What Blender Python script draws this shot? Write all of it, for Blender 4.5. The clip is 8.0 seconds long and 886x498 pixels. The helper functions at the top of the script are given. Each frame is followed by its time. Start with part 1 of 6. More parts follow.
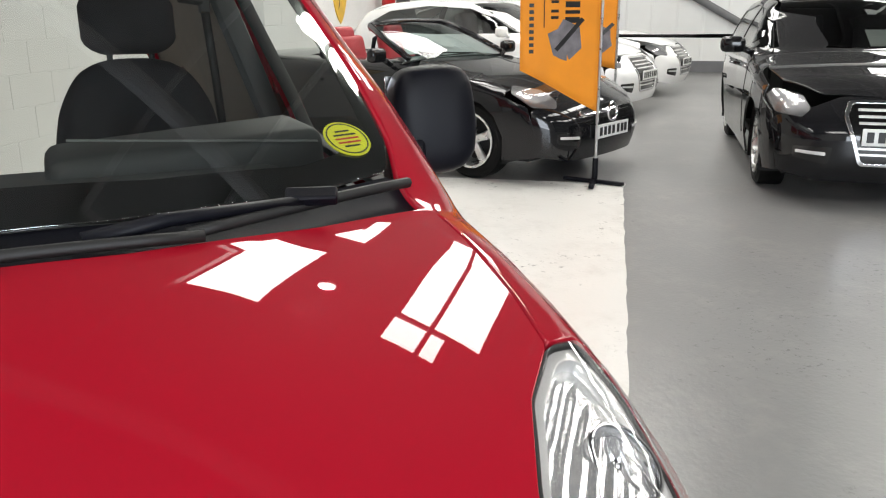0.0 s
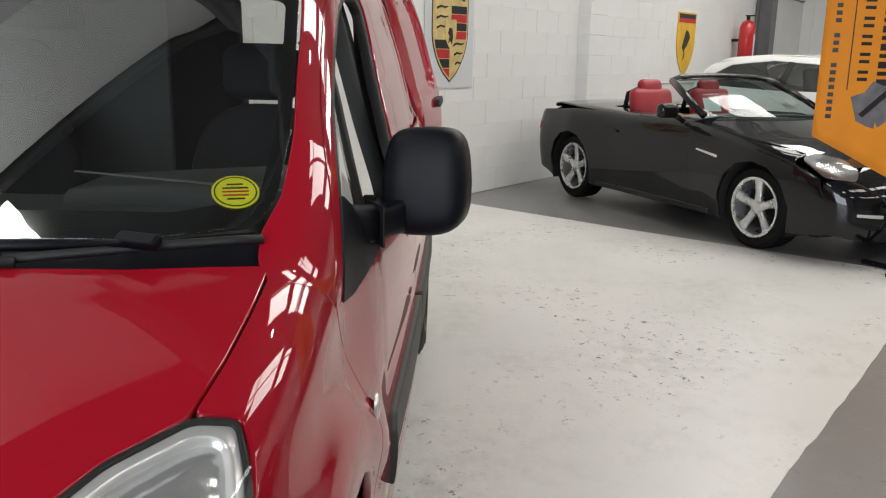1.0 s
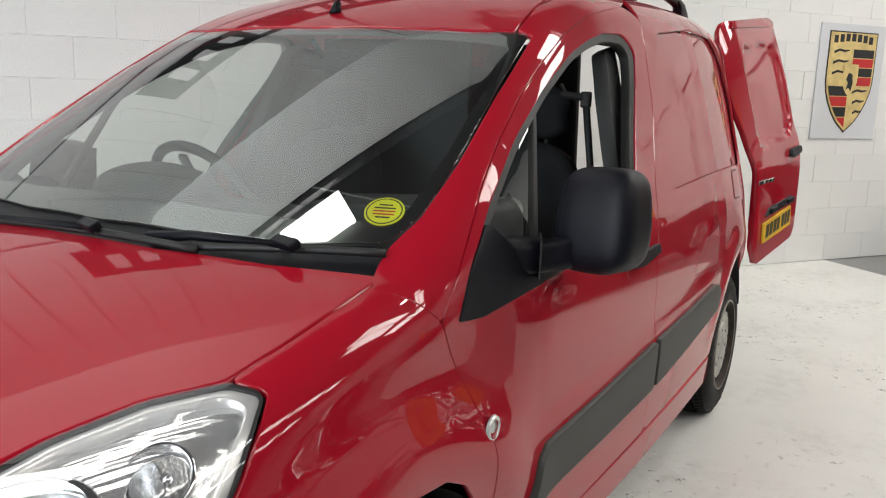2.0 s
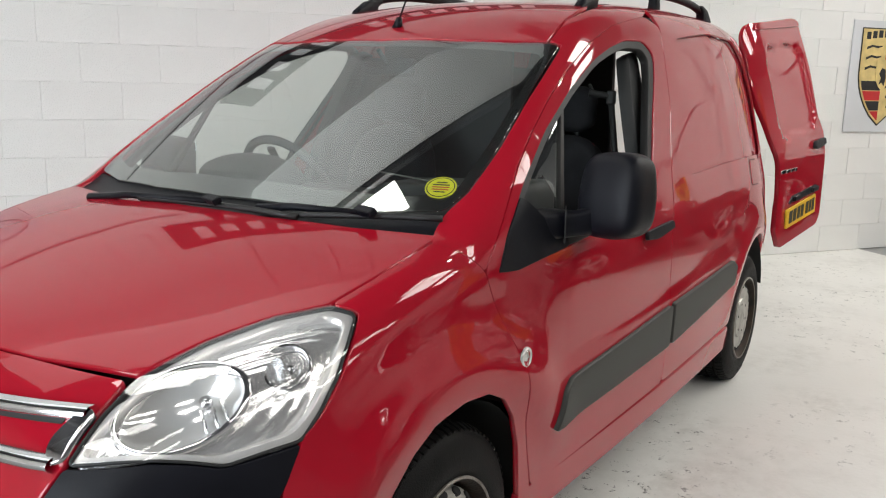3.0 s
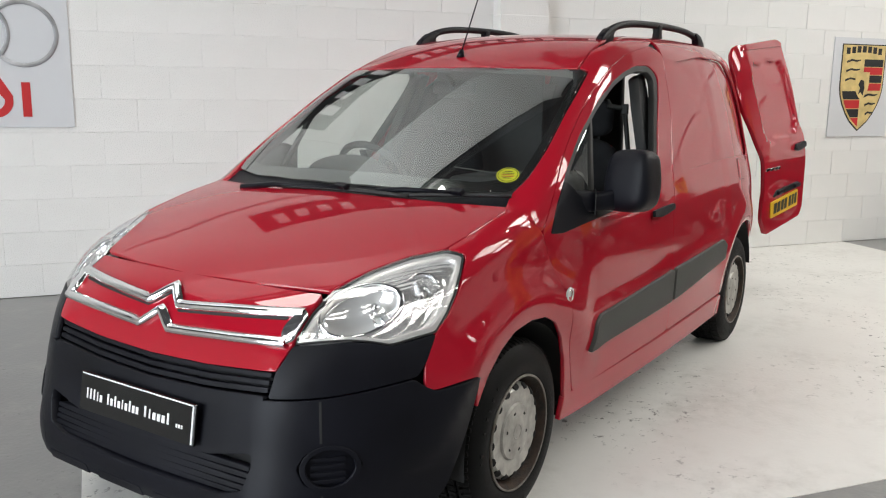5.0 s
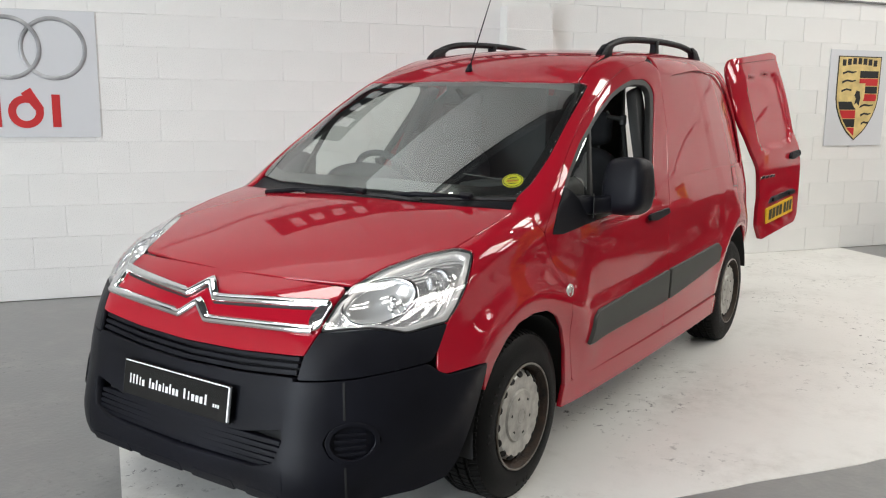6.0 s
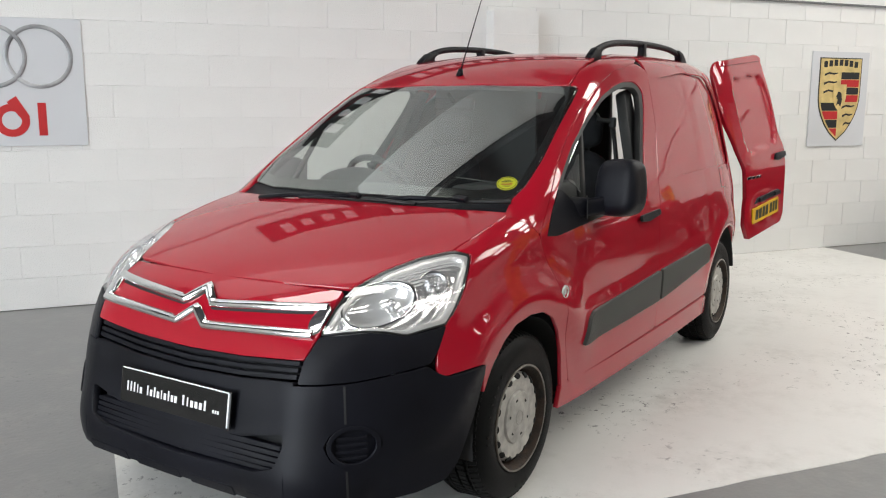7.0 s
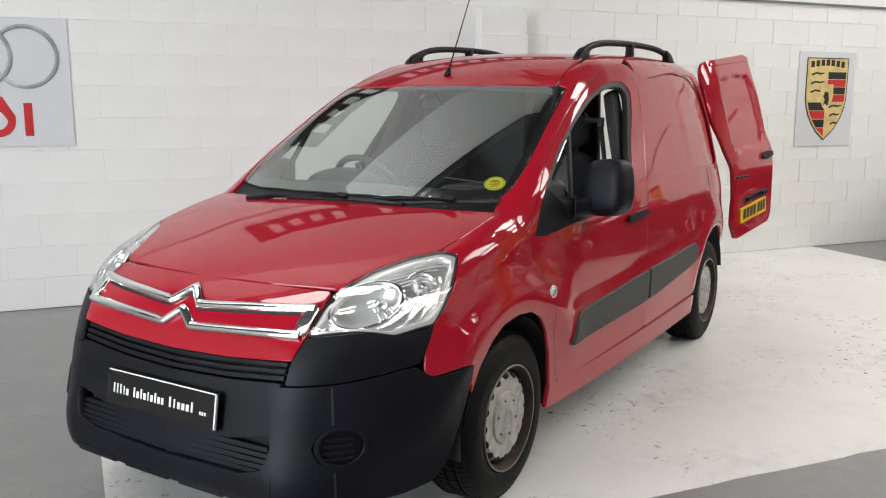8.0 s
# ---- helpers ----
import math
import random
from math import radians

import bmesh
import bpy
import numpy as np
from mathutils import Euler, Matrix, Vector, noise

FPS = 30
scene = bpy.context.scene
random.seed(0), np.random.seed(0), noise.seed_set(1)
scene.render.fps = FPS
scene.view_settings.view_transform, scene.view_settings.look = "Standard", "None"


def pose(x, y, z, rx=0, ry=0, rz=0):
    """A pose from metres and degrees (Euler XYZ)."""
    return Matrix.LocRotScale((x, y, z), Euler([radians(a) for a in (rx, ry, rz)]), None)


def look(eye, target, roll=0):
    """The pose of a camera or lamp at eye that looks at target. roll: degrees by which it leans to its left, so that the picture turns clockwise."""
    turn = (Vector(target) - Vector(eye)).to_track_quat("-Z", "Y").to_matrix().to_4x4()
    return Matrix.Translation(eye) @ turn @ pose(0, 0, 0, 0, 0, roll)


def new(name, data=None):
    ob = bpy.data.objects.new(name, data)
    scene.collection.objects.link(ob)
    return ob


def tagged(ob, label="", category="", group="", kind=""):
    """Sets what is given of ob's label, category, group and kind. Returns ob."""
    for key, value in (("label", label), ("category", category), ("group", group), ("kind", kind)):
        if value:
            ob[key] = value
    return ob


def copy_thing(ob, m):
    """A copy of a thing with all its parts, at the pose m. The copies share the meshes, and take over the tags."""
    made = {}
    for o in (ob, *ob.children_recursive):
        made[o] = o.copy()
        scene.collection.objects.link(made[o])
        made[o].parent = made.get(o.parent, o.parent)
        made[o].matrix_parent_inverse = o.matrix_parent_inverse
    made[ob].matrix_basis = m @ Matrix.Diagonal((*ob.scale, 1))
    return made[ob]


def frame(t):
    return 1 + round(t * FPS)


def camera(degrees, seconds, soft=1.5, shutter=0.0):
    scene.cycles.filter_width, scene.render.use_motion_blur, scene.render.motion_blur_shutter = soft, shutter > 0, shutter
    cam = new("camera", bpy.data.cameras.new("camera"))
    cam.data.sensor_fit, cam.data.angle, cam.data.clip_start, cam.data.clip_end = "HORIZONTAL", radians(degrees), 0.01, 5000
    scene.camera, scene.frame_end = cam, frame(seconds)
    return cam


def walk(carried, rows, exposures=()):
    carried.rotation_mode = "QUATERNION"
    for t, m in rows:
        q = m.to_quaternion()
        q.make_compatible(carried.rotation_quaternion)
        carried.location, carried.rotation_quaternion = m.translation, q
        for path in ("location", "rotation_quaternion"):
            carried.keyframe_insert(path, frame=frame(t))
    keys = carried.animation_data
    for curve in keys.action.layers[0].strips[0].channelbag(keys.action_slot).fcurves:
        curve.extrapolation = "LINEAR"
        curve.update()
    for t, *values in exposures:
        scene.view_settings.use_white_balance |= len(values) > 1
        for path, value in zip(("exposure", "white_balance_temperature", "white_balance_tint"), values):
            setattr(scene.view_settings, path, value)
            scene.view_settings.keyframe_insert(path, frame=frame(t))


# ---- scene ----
# ---- camera and its walk ----
cam = camera(55.32, 8.0, 1.15, 0.0)


def aim(x, y, z, turn, tilt, roll):
    """A camera pose from a place, a heading and a tilt in degrees."""
    a, b = radians(turn), radians(tilt)
    way = Vector((math.cos(b) * math.cos(a), math.cos(b) * math.sin(a), math.sin(b)))
    return look((x, y, z), Vector((x, y, z)) + way, roll)


ROWS = [
    (0.0, 1.079, 0.186, 1.350, 155.40, -16.14, -0.29),
    (0.2, 1.115, 0.344, 1.375, 159.63, -16.26, 1.38),
    (0.5, 1.189, 0.600, 1.378, 166.45, -15.12, 1.42),
    (0.7, 1.218, 0.783, 1.381, 170.88, -14.63, 1.73),
    (1.0, 1.201, 1.008, 1.388, 180.92, -13.31, 1.21),
    (1.2, 1.163, 1.127, 1.392, 187.79, -12.47, 1.42),
    (1.5, 1.118, 1.278, 1.397, 198.63, -11.86, 1.37),
    (2.0, 1.138, 1.541, 1.392, 209.48, -11.11, 1.86),
    (2.2, 1.183, 1.640, 1.397, 212.38, -11.06, 2.06),
    (3.5, 1.773, 1.845, 1.419, 212.83, -11.37, 0.94),
    (4.0, 1.962, 1.983, 1.442, 213.31, -11.26, 0.87),
    (4.5, 2.203, 2.014, 1.428, 212.96, -10.90, 0.70),
    (6.0, 2.634, 2.213, 1.443, 213.59, -9.98, 0.59),
    (6.5, 2.675, 2.182, 1.440, 213.26, -9.71, 0.09),
    (7.0, 2.669, 2.182, 1.437, 212.48, -9.62, 0.05),
    (7.5, 2.664, 2.187, 1.437, 211.93, -9.65, 0.03),
    (8.0, 2.662, 2.187, 1.438, 211.80, -9.63, 0.02),
]
walk(cam, [(row[0], aim(*row[1:])) for row in ROWS], [(0.0, 0.25), (0.4, -0.06), (1.0, -0.26), (1.6, -0.04), (2.5, 0.08), (8.0, 0.1)])

# ---- the hall's own axes: s along the block wall, q out from it ----
WALL_DIR = Vector((-0.8095, 0.5871, 0))
WALL_OUT = Vector((0.5871, 0.8095, 0))
HALL = Matrix(((WALL_DIR.x, WALL_OUT.x, 0, -3.2288 * WALL_OUT.x), (WALL_DIR.y, WALL_OUT.y, 0, -3.2288 * WALL_OUT.y), (0, 0, 1, 0), (0, 0, 0, 1)))
S0, S1, Q1, EAVES, RIDGE = -7.0, 17.5, 15.0, 4.9, 6.6


def hall(s, q, z=0.0):
    return HALL @ Vector((s, q, z))


# ---- world ----
world = bpy.data.worlds.new("daylight")
scene.world = world
world.use_nodes = True
wn = world.node_tree
sky = wn.nodes.new("ShaderNodeTexSky")
sky.sky_type, sky.sun_disc, sky.sun_elevation, sky.sun_rotation = "NISHITA", False, radians(40), radians(120)
wn.nodes["Background"].inputs["Strength"].default_value = 0.08
wn.links.new(sky.outputs["Color"], wn.nodes["Background"].inputs["Color"])
ROOFLIGHT, HIGHBAY, DOORWAY = 12.4, 160.0, 520.0


# ---- materials ----
def material(name, color, rough=0.5, metal=0.0, coat=0.0, vary=0.12, scale=6.0, bump=0.0, bump_scale=60.0, spot=None, spec=0.5, grime=0.0):
    """A surface with variation at two scales: broad blotches and fine grain, in colour, gloss and relief."""
    m = bpy.data.materials.new(name)
    m.use_nodes = True
    t = m.node_tree
    n, l = t.nodes, t.links
    p = n["Principled BSDF"]
    p.inputs["Metallic"].default_value, p.inputs["Coat Weight"].default_value = metal, coat
    p.inputs["Coat Roughness"].default_value, p.inputs["Specular IOR Level"].default_value = 0.01, spec
    where = n.new("ShaderNodeTexCoord")
    big, fine = n.new("ShaderNodeTexNoise"), n.new("ShaderNodeTexNoise")
    for node, s, d in ((big, scale, 5), (fine, bump_scale, 3)):
        node.inputs["Scale"].default_value, node.inputs["Detail"].default_value = s, d
        l.new(where.outputs["Object"], node.inputs["Vector"])
    mix = n.new("ShaderNodeMix")
    mix.data_type = "RGBA"
    c = Vector(color)
    lo, hi = c * (1 - vary), c * (1 + vary)
    if spot:
        hi = Vector(spot)
    mix.inputs[6].default_value, mix.inputs[7].default_value = (*lo, 1), (*[min(1, v) for v in hi], 1)
    ramp = n.new("ShaderNodeMapRange")
    ramp.inputs["From Min"].default_value, ramp.inputs["From Max"].default_value = 0.3, 0.7
    l.new(big.outputs["Fac"], ramp.inputs["Value"])
    l.new(ramp.outputs["Result"], mix.inputs[0])
    l.new(mix.outputs[2], p.inputs["Base Color"])
    gloss = n.new("ShaderNodeMapRange")
    gloss.inputs["To Min"].default_value, gloss.inputs["To Max"].default_value = rough * 0.85, min(1, rough * 1.15 + grime)
    l.new(big.outputs["Fac"], gloss.inputs["Value"])
    l.new(gloss.outputs["Result"], p.inputs["Roughness"])
    if bump:
        b = n.new("ShaderNodeBump")
        b.inputs["Strength"].default_value, b.inputs["Distance"].default_value = bump, 0.01
        l.new(fine.outputs["Fac"], b.inputs["Height"])
        l.new(b.outputs["Normal"], p.inputs["Normal"])
    return m


def glass_sheet(name, tint, gloss=1.0, low=0.07):
    """A thin sheet of glass: it lets light straight through and mirrors more at a slant."""
    m = bpy.data.materials.new(name)
    m.use_nodes = True
    n, l = m.node_tree.nodes, m.node_tree.links
    n.remove(n["Principled BSDF"])
    clear, shine, f, mix = n.new("ShaderNodeBsdfTransparent"), n.new("ShaderNodeBsdfGlossy"), n.new("ShaderNodeLayerWeight"), n.new("ShaderNodeMixShader")
    clear.inputs["Color"].default_value = (*tint, 1)
    shine.inputs["Roughness"].default_value, f.inputs["Blend"].default_value = 0.008, 0.5
    shine.inputs["Color"].default_value = (gloss, gloss, gloss, 1)
    steep, share = n.new("ShaderNodeMath"), n.new("ShaderNodeMapRange")
    steep.operation, steep.inputs[1].default_value = "POWER", 4.5
    share.inputs["To Min"].default_value, share.inputs["To Max"].default_value = low, 1.0
    l.new(f.outputs["Facing"], steep.inputs[0])
    l.new(steep.outputs[0], share.inputs["Value"])
    l.new(share.outputs["Result"], mix.inputs[0])
    l.new(clear.outputs[0], mix.inputs[1])
    l.new(shine.outputs[0], mix.inputs[2])
    l.new(mix.outputs[0], n["Material Output"].inputs["Surface"])
    return m


def glow(name, color, strength):
    m = bpy.data.materials.new(name)
    m.use_nodes = True
    p = m.node_tree.nodes["Principled BSDF"]
    p.inputs["Base Color"].default_value = (*color, 1)
    p.inputs["Emission Color"].default_value, p.inputs["Emission Strength"].default_value = (*color, 1), strength
    return m


def floor_paint(name, base, worn, chips, chip_size, rough):
    """Painted concrete: cloudy wear, scuffs and small chips down to the concrete."""
    m = material(name, base, rough, 0, 0, 0.05, 0.9, 0.12, 45)
    n, l = m.node_tree.nodes, m.node_tree.links
    p = n["Principled BSDF"]
    old = p.inputs["Base Color"].links[0].from_socket
    where = next(x for x in n if x.type == "TEX_COORD")
    grey, cloud, dots, mask = (n.new("ShaderNodeTexNoise") for _ in range(4))
    for node, s, d, r in ((cloud, 1.7, 7, 0.65), (dots, chip_size, 6, 0.8), (mask, 0.9, 4, 0.6), (grey, 11, 6, 0.7)):
        node.inputs["Scale"].default_value, node.inputs["Detail"].default_value, node.inputs["Roughness"].default_value = s, d, r
        l.new(where.outputs["Object"], node.inputs["Vector"])

    def band(src, a, b):
        r = n.new("ShaderNodeMapRange")
        r.inputs["From Min"].default_value, r.inputs["From Max"].default_value = a, b
        l.new(src, r.inputs["Value"])
        return r.outputs["Result"]

    def product(a, b):
        x = n.new("ShaderNodeMath")
        x.operation = "MULTIPLY"
        l.new(a, x.inputs[0])
        l.new(b, x.inputs[1])
        return x.outputs[0]

    def over(under, fac, color):
        x = n.new("ShaderNodeMix")
        x.data_type = "RGBA"
        x.inputs[7].default_value = (*color, 1)
        l.new(fac, x.inputs[0])
        l.new(under, x.inputs[6])
        return x.outputs[2]

    soft = product(band(cloud.outputs["Fac"], 0.45, 0.72), band(grey.outputs["Fac"], 0.38, 0.66))
    col = over(old, soft, worn)
    chip = product(band(dots.outputs["Fac"], 0.588, 0.612), band(mask.outputs["Fac"], 0.47, 0.60))
    col = over(col, chip, chips)
    l.new(col, p.inputs["Base Color"])
    return m


PAINT_RED = material("red_car_paint", (0.33, 0.0045, 0.016), 0.5, 0.0, 1.0, 0.03, 2.0, spec=0.02)
PAINT_RED.node_tree.nodes["Principled BSDF"].inputs["Coat IOR"].default_value = 1.44
PAINT_BLACK = material("black_car_paint", (0.005, 0.005, 0.006), 0.5, 0.0, 1.0, 0.1, 2.0, spec=0.05)
PAINT_BLACK.node_tree.nodes["Principled BSDF"].inputs["Coat IOR"].default_value = 1.42
PAINT_WHITE = material("white_car_paint", (0.78, 0.78, 0.77), 0.5, 0.0, 1.0, 0.02, 2.0, spec=0.1)
PLASTIC = material("black_bumper_plastic", (0.0045, 0.0047, 0.0075), 0.38, 0, 0, 0.3, 5, 0.12, 700, spec=0.16, grime=0.1)
PLASTIC_GREY = material("faded_grey_plastic", (0.036, 0.037, 0.032), 0.45, 0, 0, 0.45, 3, 0.15, 700, grime=0.25)
GLOSS_BLACK = material("gloss_black", (0.006, 0.006, 0.006), 0.12, 0, 0.3)
RUBBER = material("tyre_rubber", (0.0042, 0.0042, 0.0042), 0.55, 0, 0, 0.3, 20, 0.2, 260, spec=0.12)
SEAL = material("black_rubber_seal", (0.008, 0.008, 0.008), 0.6)
CHROME = material("chrome", (0.8, 0.8, 0.81), 0.07, 1.0, 0, 0.03, 8)

def faceted(name, color, metal, rough, scale):
    """Bright plated plastic with fine flutes."""
    m = material(name, color, rough, metal, 0, 0.05, 9)
    n, l = m.node_tree.nodes, m.node_tree.links
    wave, b = n.new("ShaderNodeTexWave"), n.new("ShaderNodeBump")
    wave.wave_profile, wave.bands_direction = "SIN", "DIAGONAL"
    wave.inputs["Scale"].default_value, wave.inputs["Distortion"].default_value = scale, 1.2
    b.inputs["Strength"].default_value, b.inputs["Distance"].default_value = 0.35, 0.003
    l.new(next(x for x in n if x.type == "TEX_COORD").outputs["Object"], wave.inputs["Vector"])
    l.new(wave.outputs["Fac"], b.inputs["Height"])
    l.new(b.outputs["Normal"], n["Principled BSDF"].inputs["Normal"])
    return m


LAMP_FACET = faceted("fluted_lamp_reflector", (0.84, 0.84, 0.84), 0.8, 0.2, 34)
LAMP_SILVER = material("lamp_silver_bezel", (0.78, 0.77, 0.75), 0.24, 0.5, 0, 0.06, 9)
SMOKED_LAMP = material("smoked_lamp_reflector", (0.16, 0.16, 0.165), 0.3, 0.8, 0, 0.1, 20)
LAMP_BOWL = material("polished_lamp_bowl", (0.86, 0.86, 0.85), 0.11, 0.62, 0, 0.04, 9)
ALLOY = material("silver_alloy", (0.62, 0.62, 0.61), 0.28, 0.85, 0, 0.08, 14)
WHEEL_CAP = material("dull_silver_wheel_cap", (0.36, 0.35, 0.32), 0.42, 0.35, 0, 0.3, 22, 0.08, 90)
RIM_EDGE = material("scuffed_steel_rim_edge", (0.52, 0.50, 0.46), 0.35, 0.5, 0, 0.5, 18, 0.2, 90, spot=(0.10, 0.075, 0.055))
RUST = material("rusty_steel_rim", (0.016, 0.014, 0.012), 0.7, 0.3, 0, 0.4, 26, 0.4, 120, spot=(0.055, 0.032, 0.02))
DARK_METAL = material("dark_steel", (0.02, 0.02, 0.02), 0.5, 0.6)
UNDERBODY = material("dark_underbody", (0.012, 0.012, 0.012), 0.9)
SCREEN_GLASS = glass_sheet("windscreen_glass", (0.84, 0.89, 0.86), 1.0, 0.165)
CLEAR_LENS = glass_sheet("clear_lamp_lens", (0.97, 0.97, 0.97), 1.0, 0.05)
CAR_GLASS = glass_sheet("teal_car_glass", (0.62, 0.74, 0.72), 0.5, 0.04)
DARK_GLASS = glass_sheet("tinted_car_glass", (0.28, 0.30, 0.29))
FRIT = material("black_glass_border", (0.007, 0.007, 0.007), 0.12, 0, 0.4)
TRIM_GREY = material("grey_cabin_plastic", (0.13, 0.13, 0.125), 0.6, 0, 0, 0.1, 9, 0.04, 200)
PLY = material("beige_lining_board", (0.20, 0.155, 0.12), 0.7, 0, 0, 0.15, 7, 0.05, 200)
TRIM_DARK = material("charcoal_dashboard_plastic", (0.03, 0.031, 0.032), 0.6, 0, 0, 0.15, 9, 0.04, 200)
CLOTH = material("black_seat_cloth", (0.014, 0.014, 0.016), 0.9, 0, 0, 0.25, 14, 0.08, 200, spec=0.2)
CLOTH_LINE = material("burgundy_piping", (0.06, 0.008, 0.012), 0.8)
LINING = material("pale_grey_headlining", (0.42, 0.42, 0.40), 0.9)
RED_LEATHER = material("red_leather", (0.30, 0.012, 0.02), 0.42, 0, 0, 0.15, 10, 0.1, 300)
PAPER = material("white_paper", (0.8, 0.8, 0.79), 0.7)
YELLOW = material("yellow_sticker", (0.72, 0.68, 0.015), 0.5)
PLATE_YELLOW = material("yellow_plate", (0.72, 0.42, 0.01), 0.35)
PLATE_WHITE = material("white_plate", (0.72, 0.72, 0.70), 0.35)
INK = material("black_ink", (0.012, 0.012, 0.012), 0.5)
WHITE_INK = material("white_print", (0.75, 0.75, 0.75), 0.5)
RED_INK = material("red_print", (0.50, 0.018, 0.02), 0.45)
GOLD_INK = material("gold_print", (0.62, 0.47, 0.19), 0.4, 0, 0, 0.2, 12)
FLAG_ORANGE = material("orange_flag_cloth", (0.78, 0.27, 0.012), 0.75, 0, 0, 0.06, 5, 0.1, 500)
FLAG_GREY = material("grey_flag_print", (0.16, 0.15, 0.16), 0.7, 0, 0, 0.35, 9)
EXT_RED = material("red_enamel", (0.5, 0.012, 0.015), 0.3, 0, 0.4)
BLOCK = material("white_painted_block", (0.78, 0.775, 0.755), 0.55, 0, 0, 0.035, 1.6, 0.45, 110, spec=0.4)
JOINT = material("painted_mortar", (0.77, 0.765, 0.745), 0.65, 0, 0, 0.05, 3, 0.4, 130)
CLADDING = material("white_wall_cladding", (0.80, 0.80, 0.78), 0.4, 0, 0, 0.04, 1.2)
DARK_UNSEEN = material("dark_unseen_wall", (0.13, 0.13, 0.135), 0.5, 0, 0, 0.1, 1.2)
ROOFSHEET = material("grey_roof_sheet", (0.085, 0.085, 0.088), 0.6, 0, 0, 0.15, 0.6)
STEEL = material("grey_painted_steel", (0.16, 0.16, 0.165), 0.5, 0.2, 0, 0.15, 3)
SIGN_PANEL = material("pale_grey_sign_board", (0.62, 0.63, 0.65), 0.3, 0, 0, 0.02, 1)
SIGN_BLACK = material("black_sign_board", (0.02, 0.02, 0.022), 0.35)
RING_SILVER = material("silver_print", (0.20, 0.20, 0.21), 0.3, 0.3, 0, 0.5, 3.5, spot=(0.6, 0.6, 0.61))
FLOOR_WHITE = floor_paint("white_floor_paint", (0.70, 0.69, 0.66), (0.50, 0.485, 0.45), (0.10, 0.095, 0.09), 17, 0.34)
FLOOR_GREY = floor_paint("grey_floor_paint", (0.197, 0.197, 0.195), (0.28, 0.272, 0.258), (0.10, 0.10, 0.10), 24, 0.3)
DAYLIGHT = glow("overcast_daylight", (0.85, 0.92, 1.0), 3.0)
EAVES_BAND = glow("graded_glow_eaves_band", (0.93, 0.97, 0.94), 1.0)
# glow added for the windscreen's bright reflection, graded to fade along the wall
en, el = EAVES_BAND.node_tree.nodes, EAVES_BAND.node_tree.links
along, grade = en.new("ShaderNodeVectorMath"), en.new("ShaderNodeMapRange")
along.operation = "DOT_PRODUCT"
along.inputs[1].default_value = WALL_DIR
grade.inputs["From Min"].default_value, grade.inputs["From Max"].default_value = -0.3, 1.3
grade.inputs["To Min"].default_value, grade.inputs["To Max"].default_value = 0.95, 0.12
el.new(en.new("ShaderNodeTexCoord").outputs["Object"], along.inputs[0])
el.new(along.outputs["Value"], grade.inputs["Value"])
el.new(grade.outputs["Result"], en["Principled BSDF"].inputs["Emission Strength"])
SKYLIGHT = glow("daylit_rooflight", (1.0, 0.98, 0.93), ROOFLIGHT)
LAMP_GLOW = glow("lamp_diffuser", (1.0, 0.97, 0.92), HIGHBAY)


# ---- building helpers ----
def mesh_object(name, verts, faces, mat, parent=None, label="", smooth=False, mats=None, index=None):
    me = bpy.data.meshes.new(name)
    me.from_pydata([tuple(v) for v in verts], [], faces)
    for mm in mats or [mat]:
        me.materials.append(mm)
    if index is not None:
        me.polygons.foreach_set("material_index", index)
    if smooth:
        me.polygons.foreach_set("use_smooth", [True] * len(me.polygons))
    me.update()
    ob = new(name, me)
    if parent is not None:
        ob.parent = parent
    if label:
        ob["label"] = label
    return ob


def part(name, bm, mat, parent=None, label="", smooth=False, angle=None):
    """Links a bmesh as one mesh object under a thing or under a part."""
    me = bpy.data.meshes.new(name)
    if angle is not None:
        for e in bm.edges:
            e.smooth = len(e.link_faces) == 2 and e.calc_face_angle(0) < radians(angle)
        smooth = True
    for f in bm.faces:
        f.smooth = smooth
    bm.to_mesh(me)
    bm.free()
    me.materials.append(mat)
    ob = new(name, me)
    if parent is not None:
        ob.parent = parent
    if label:
        ob["label"] = label
    return ob


def empty(name, m, label, category, group="", kind=""):
    ob = new(name)
    ob.matrix_world = m
    return tagged(ob, label, category, group, kind)


def box(size, at=(0, 0, 0), bevel=0.0, turn=(0, 0, 0), segments=2):
    bm = bmesh.new()
    bmesh.ops.create_cube(bm, size=1.0, matrix=Matrix.Diagonal((*size, 1)))
    if bevel:
        bmesh.ops.bevel(bm, geom=bm.edges[:], offset=bevel, segments=segments, profile=0.5, affect="EDGES")
    bmesh.ops.transform(bm, matrix=pose(*at, *turn), verts=bm.verts)
    return bm


def rod(a, b, r, sides=10, r2=None):
    a, b = Vector(a), Vector(b)
    bm = bmesh.new()
    bmesh.ops.create_cone(bm, cap_ends=True, segments=sides, radius1=r, radius2=r if r2 is None else r2, depth=(b - a).length)
    bmesh.ops.transform(bm, matrix=Matrix.Translation((a + b) / 2) @ (b - a).to_track_quat("Z", "Y").to_matrix().to_4x4(), verts=bm.verts)
    return bm


def join(*bms):
    out = bmesh.new()
    for b in bms:
        me = bpy.data.meshes.new("join")
        b.to_mesh(me)
        b.free()
        out.from_mesh(me)
        bpy.data.meshes.remove(me)
    return out


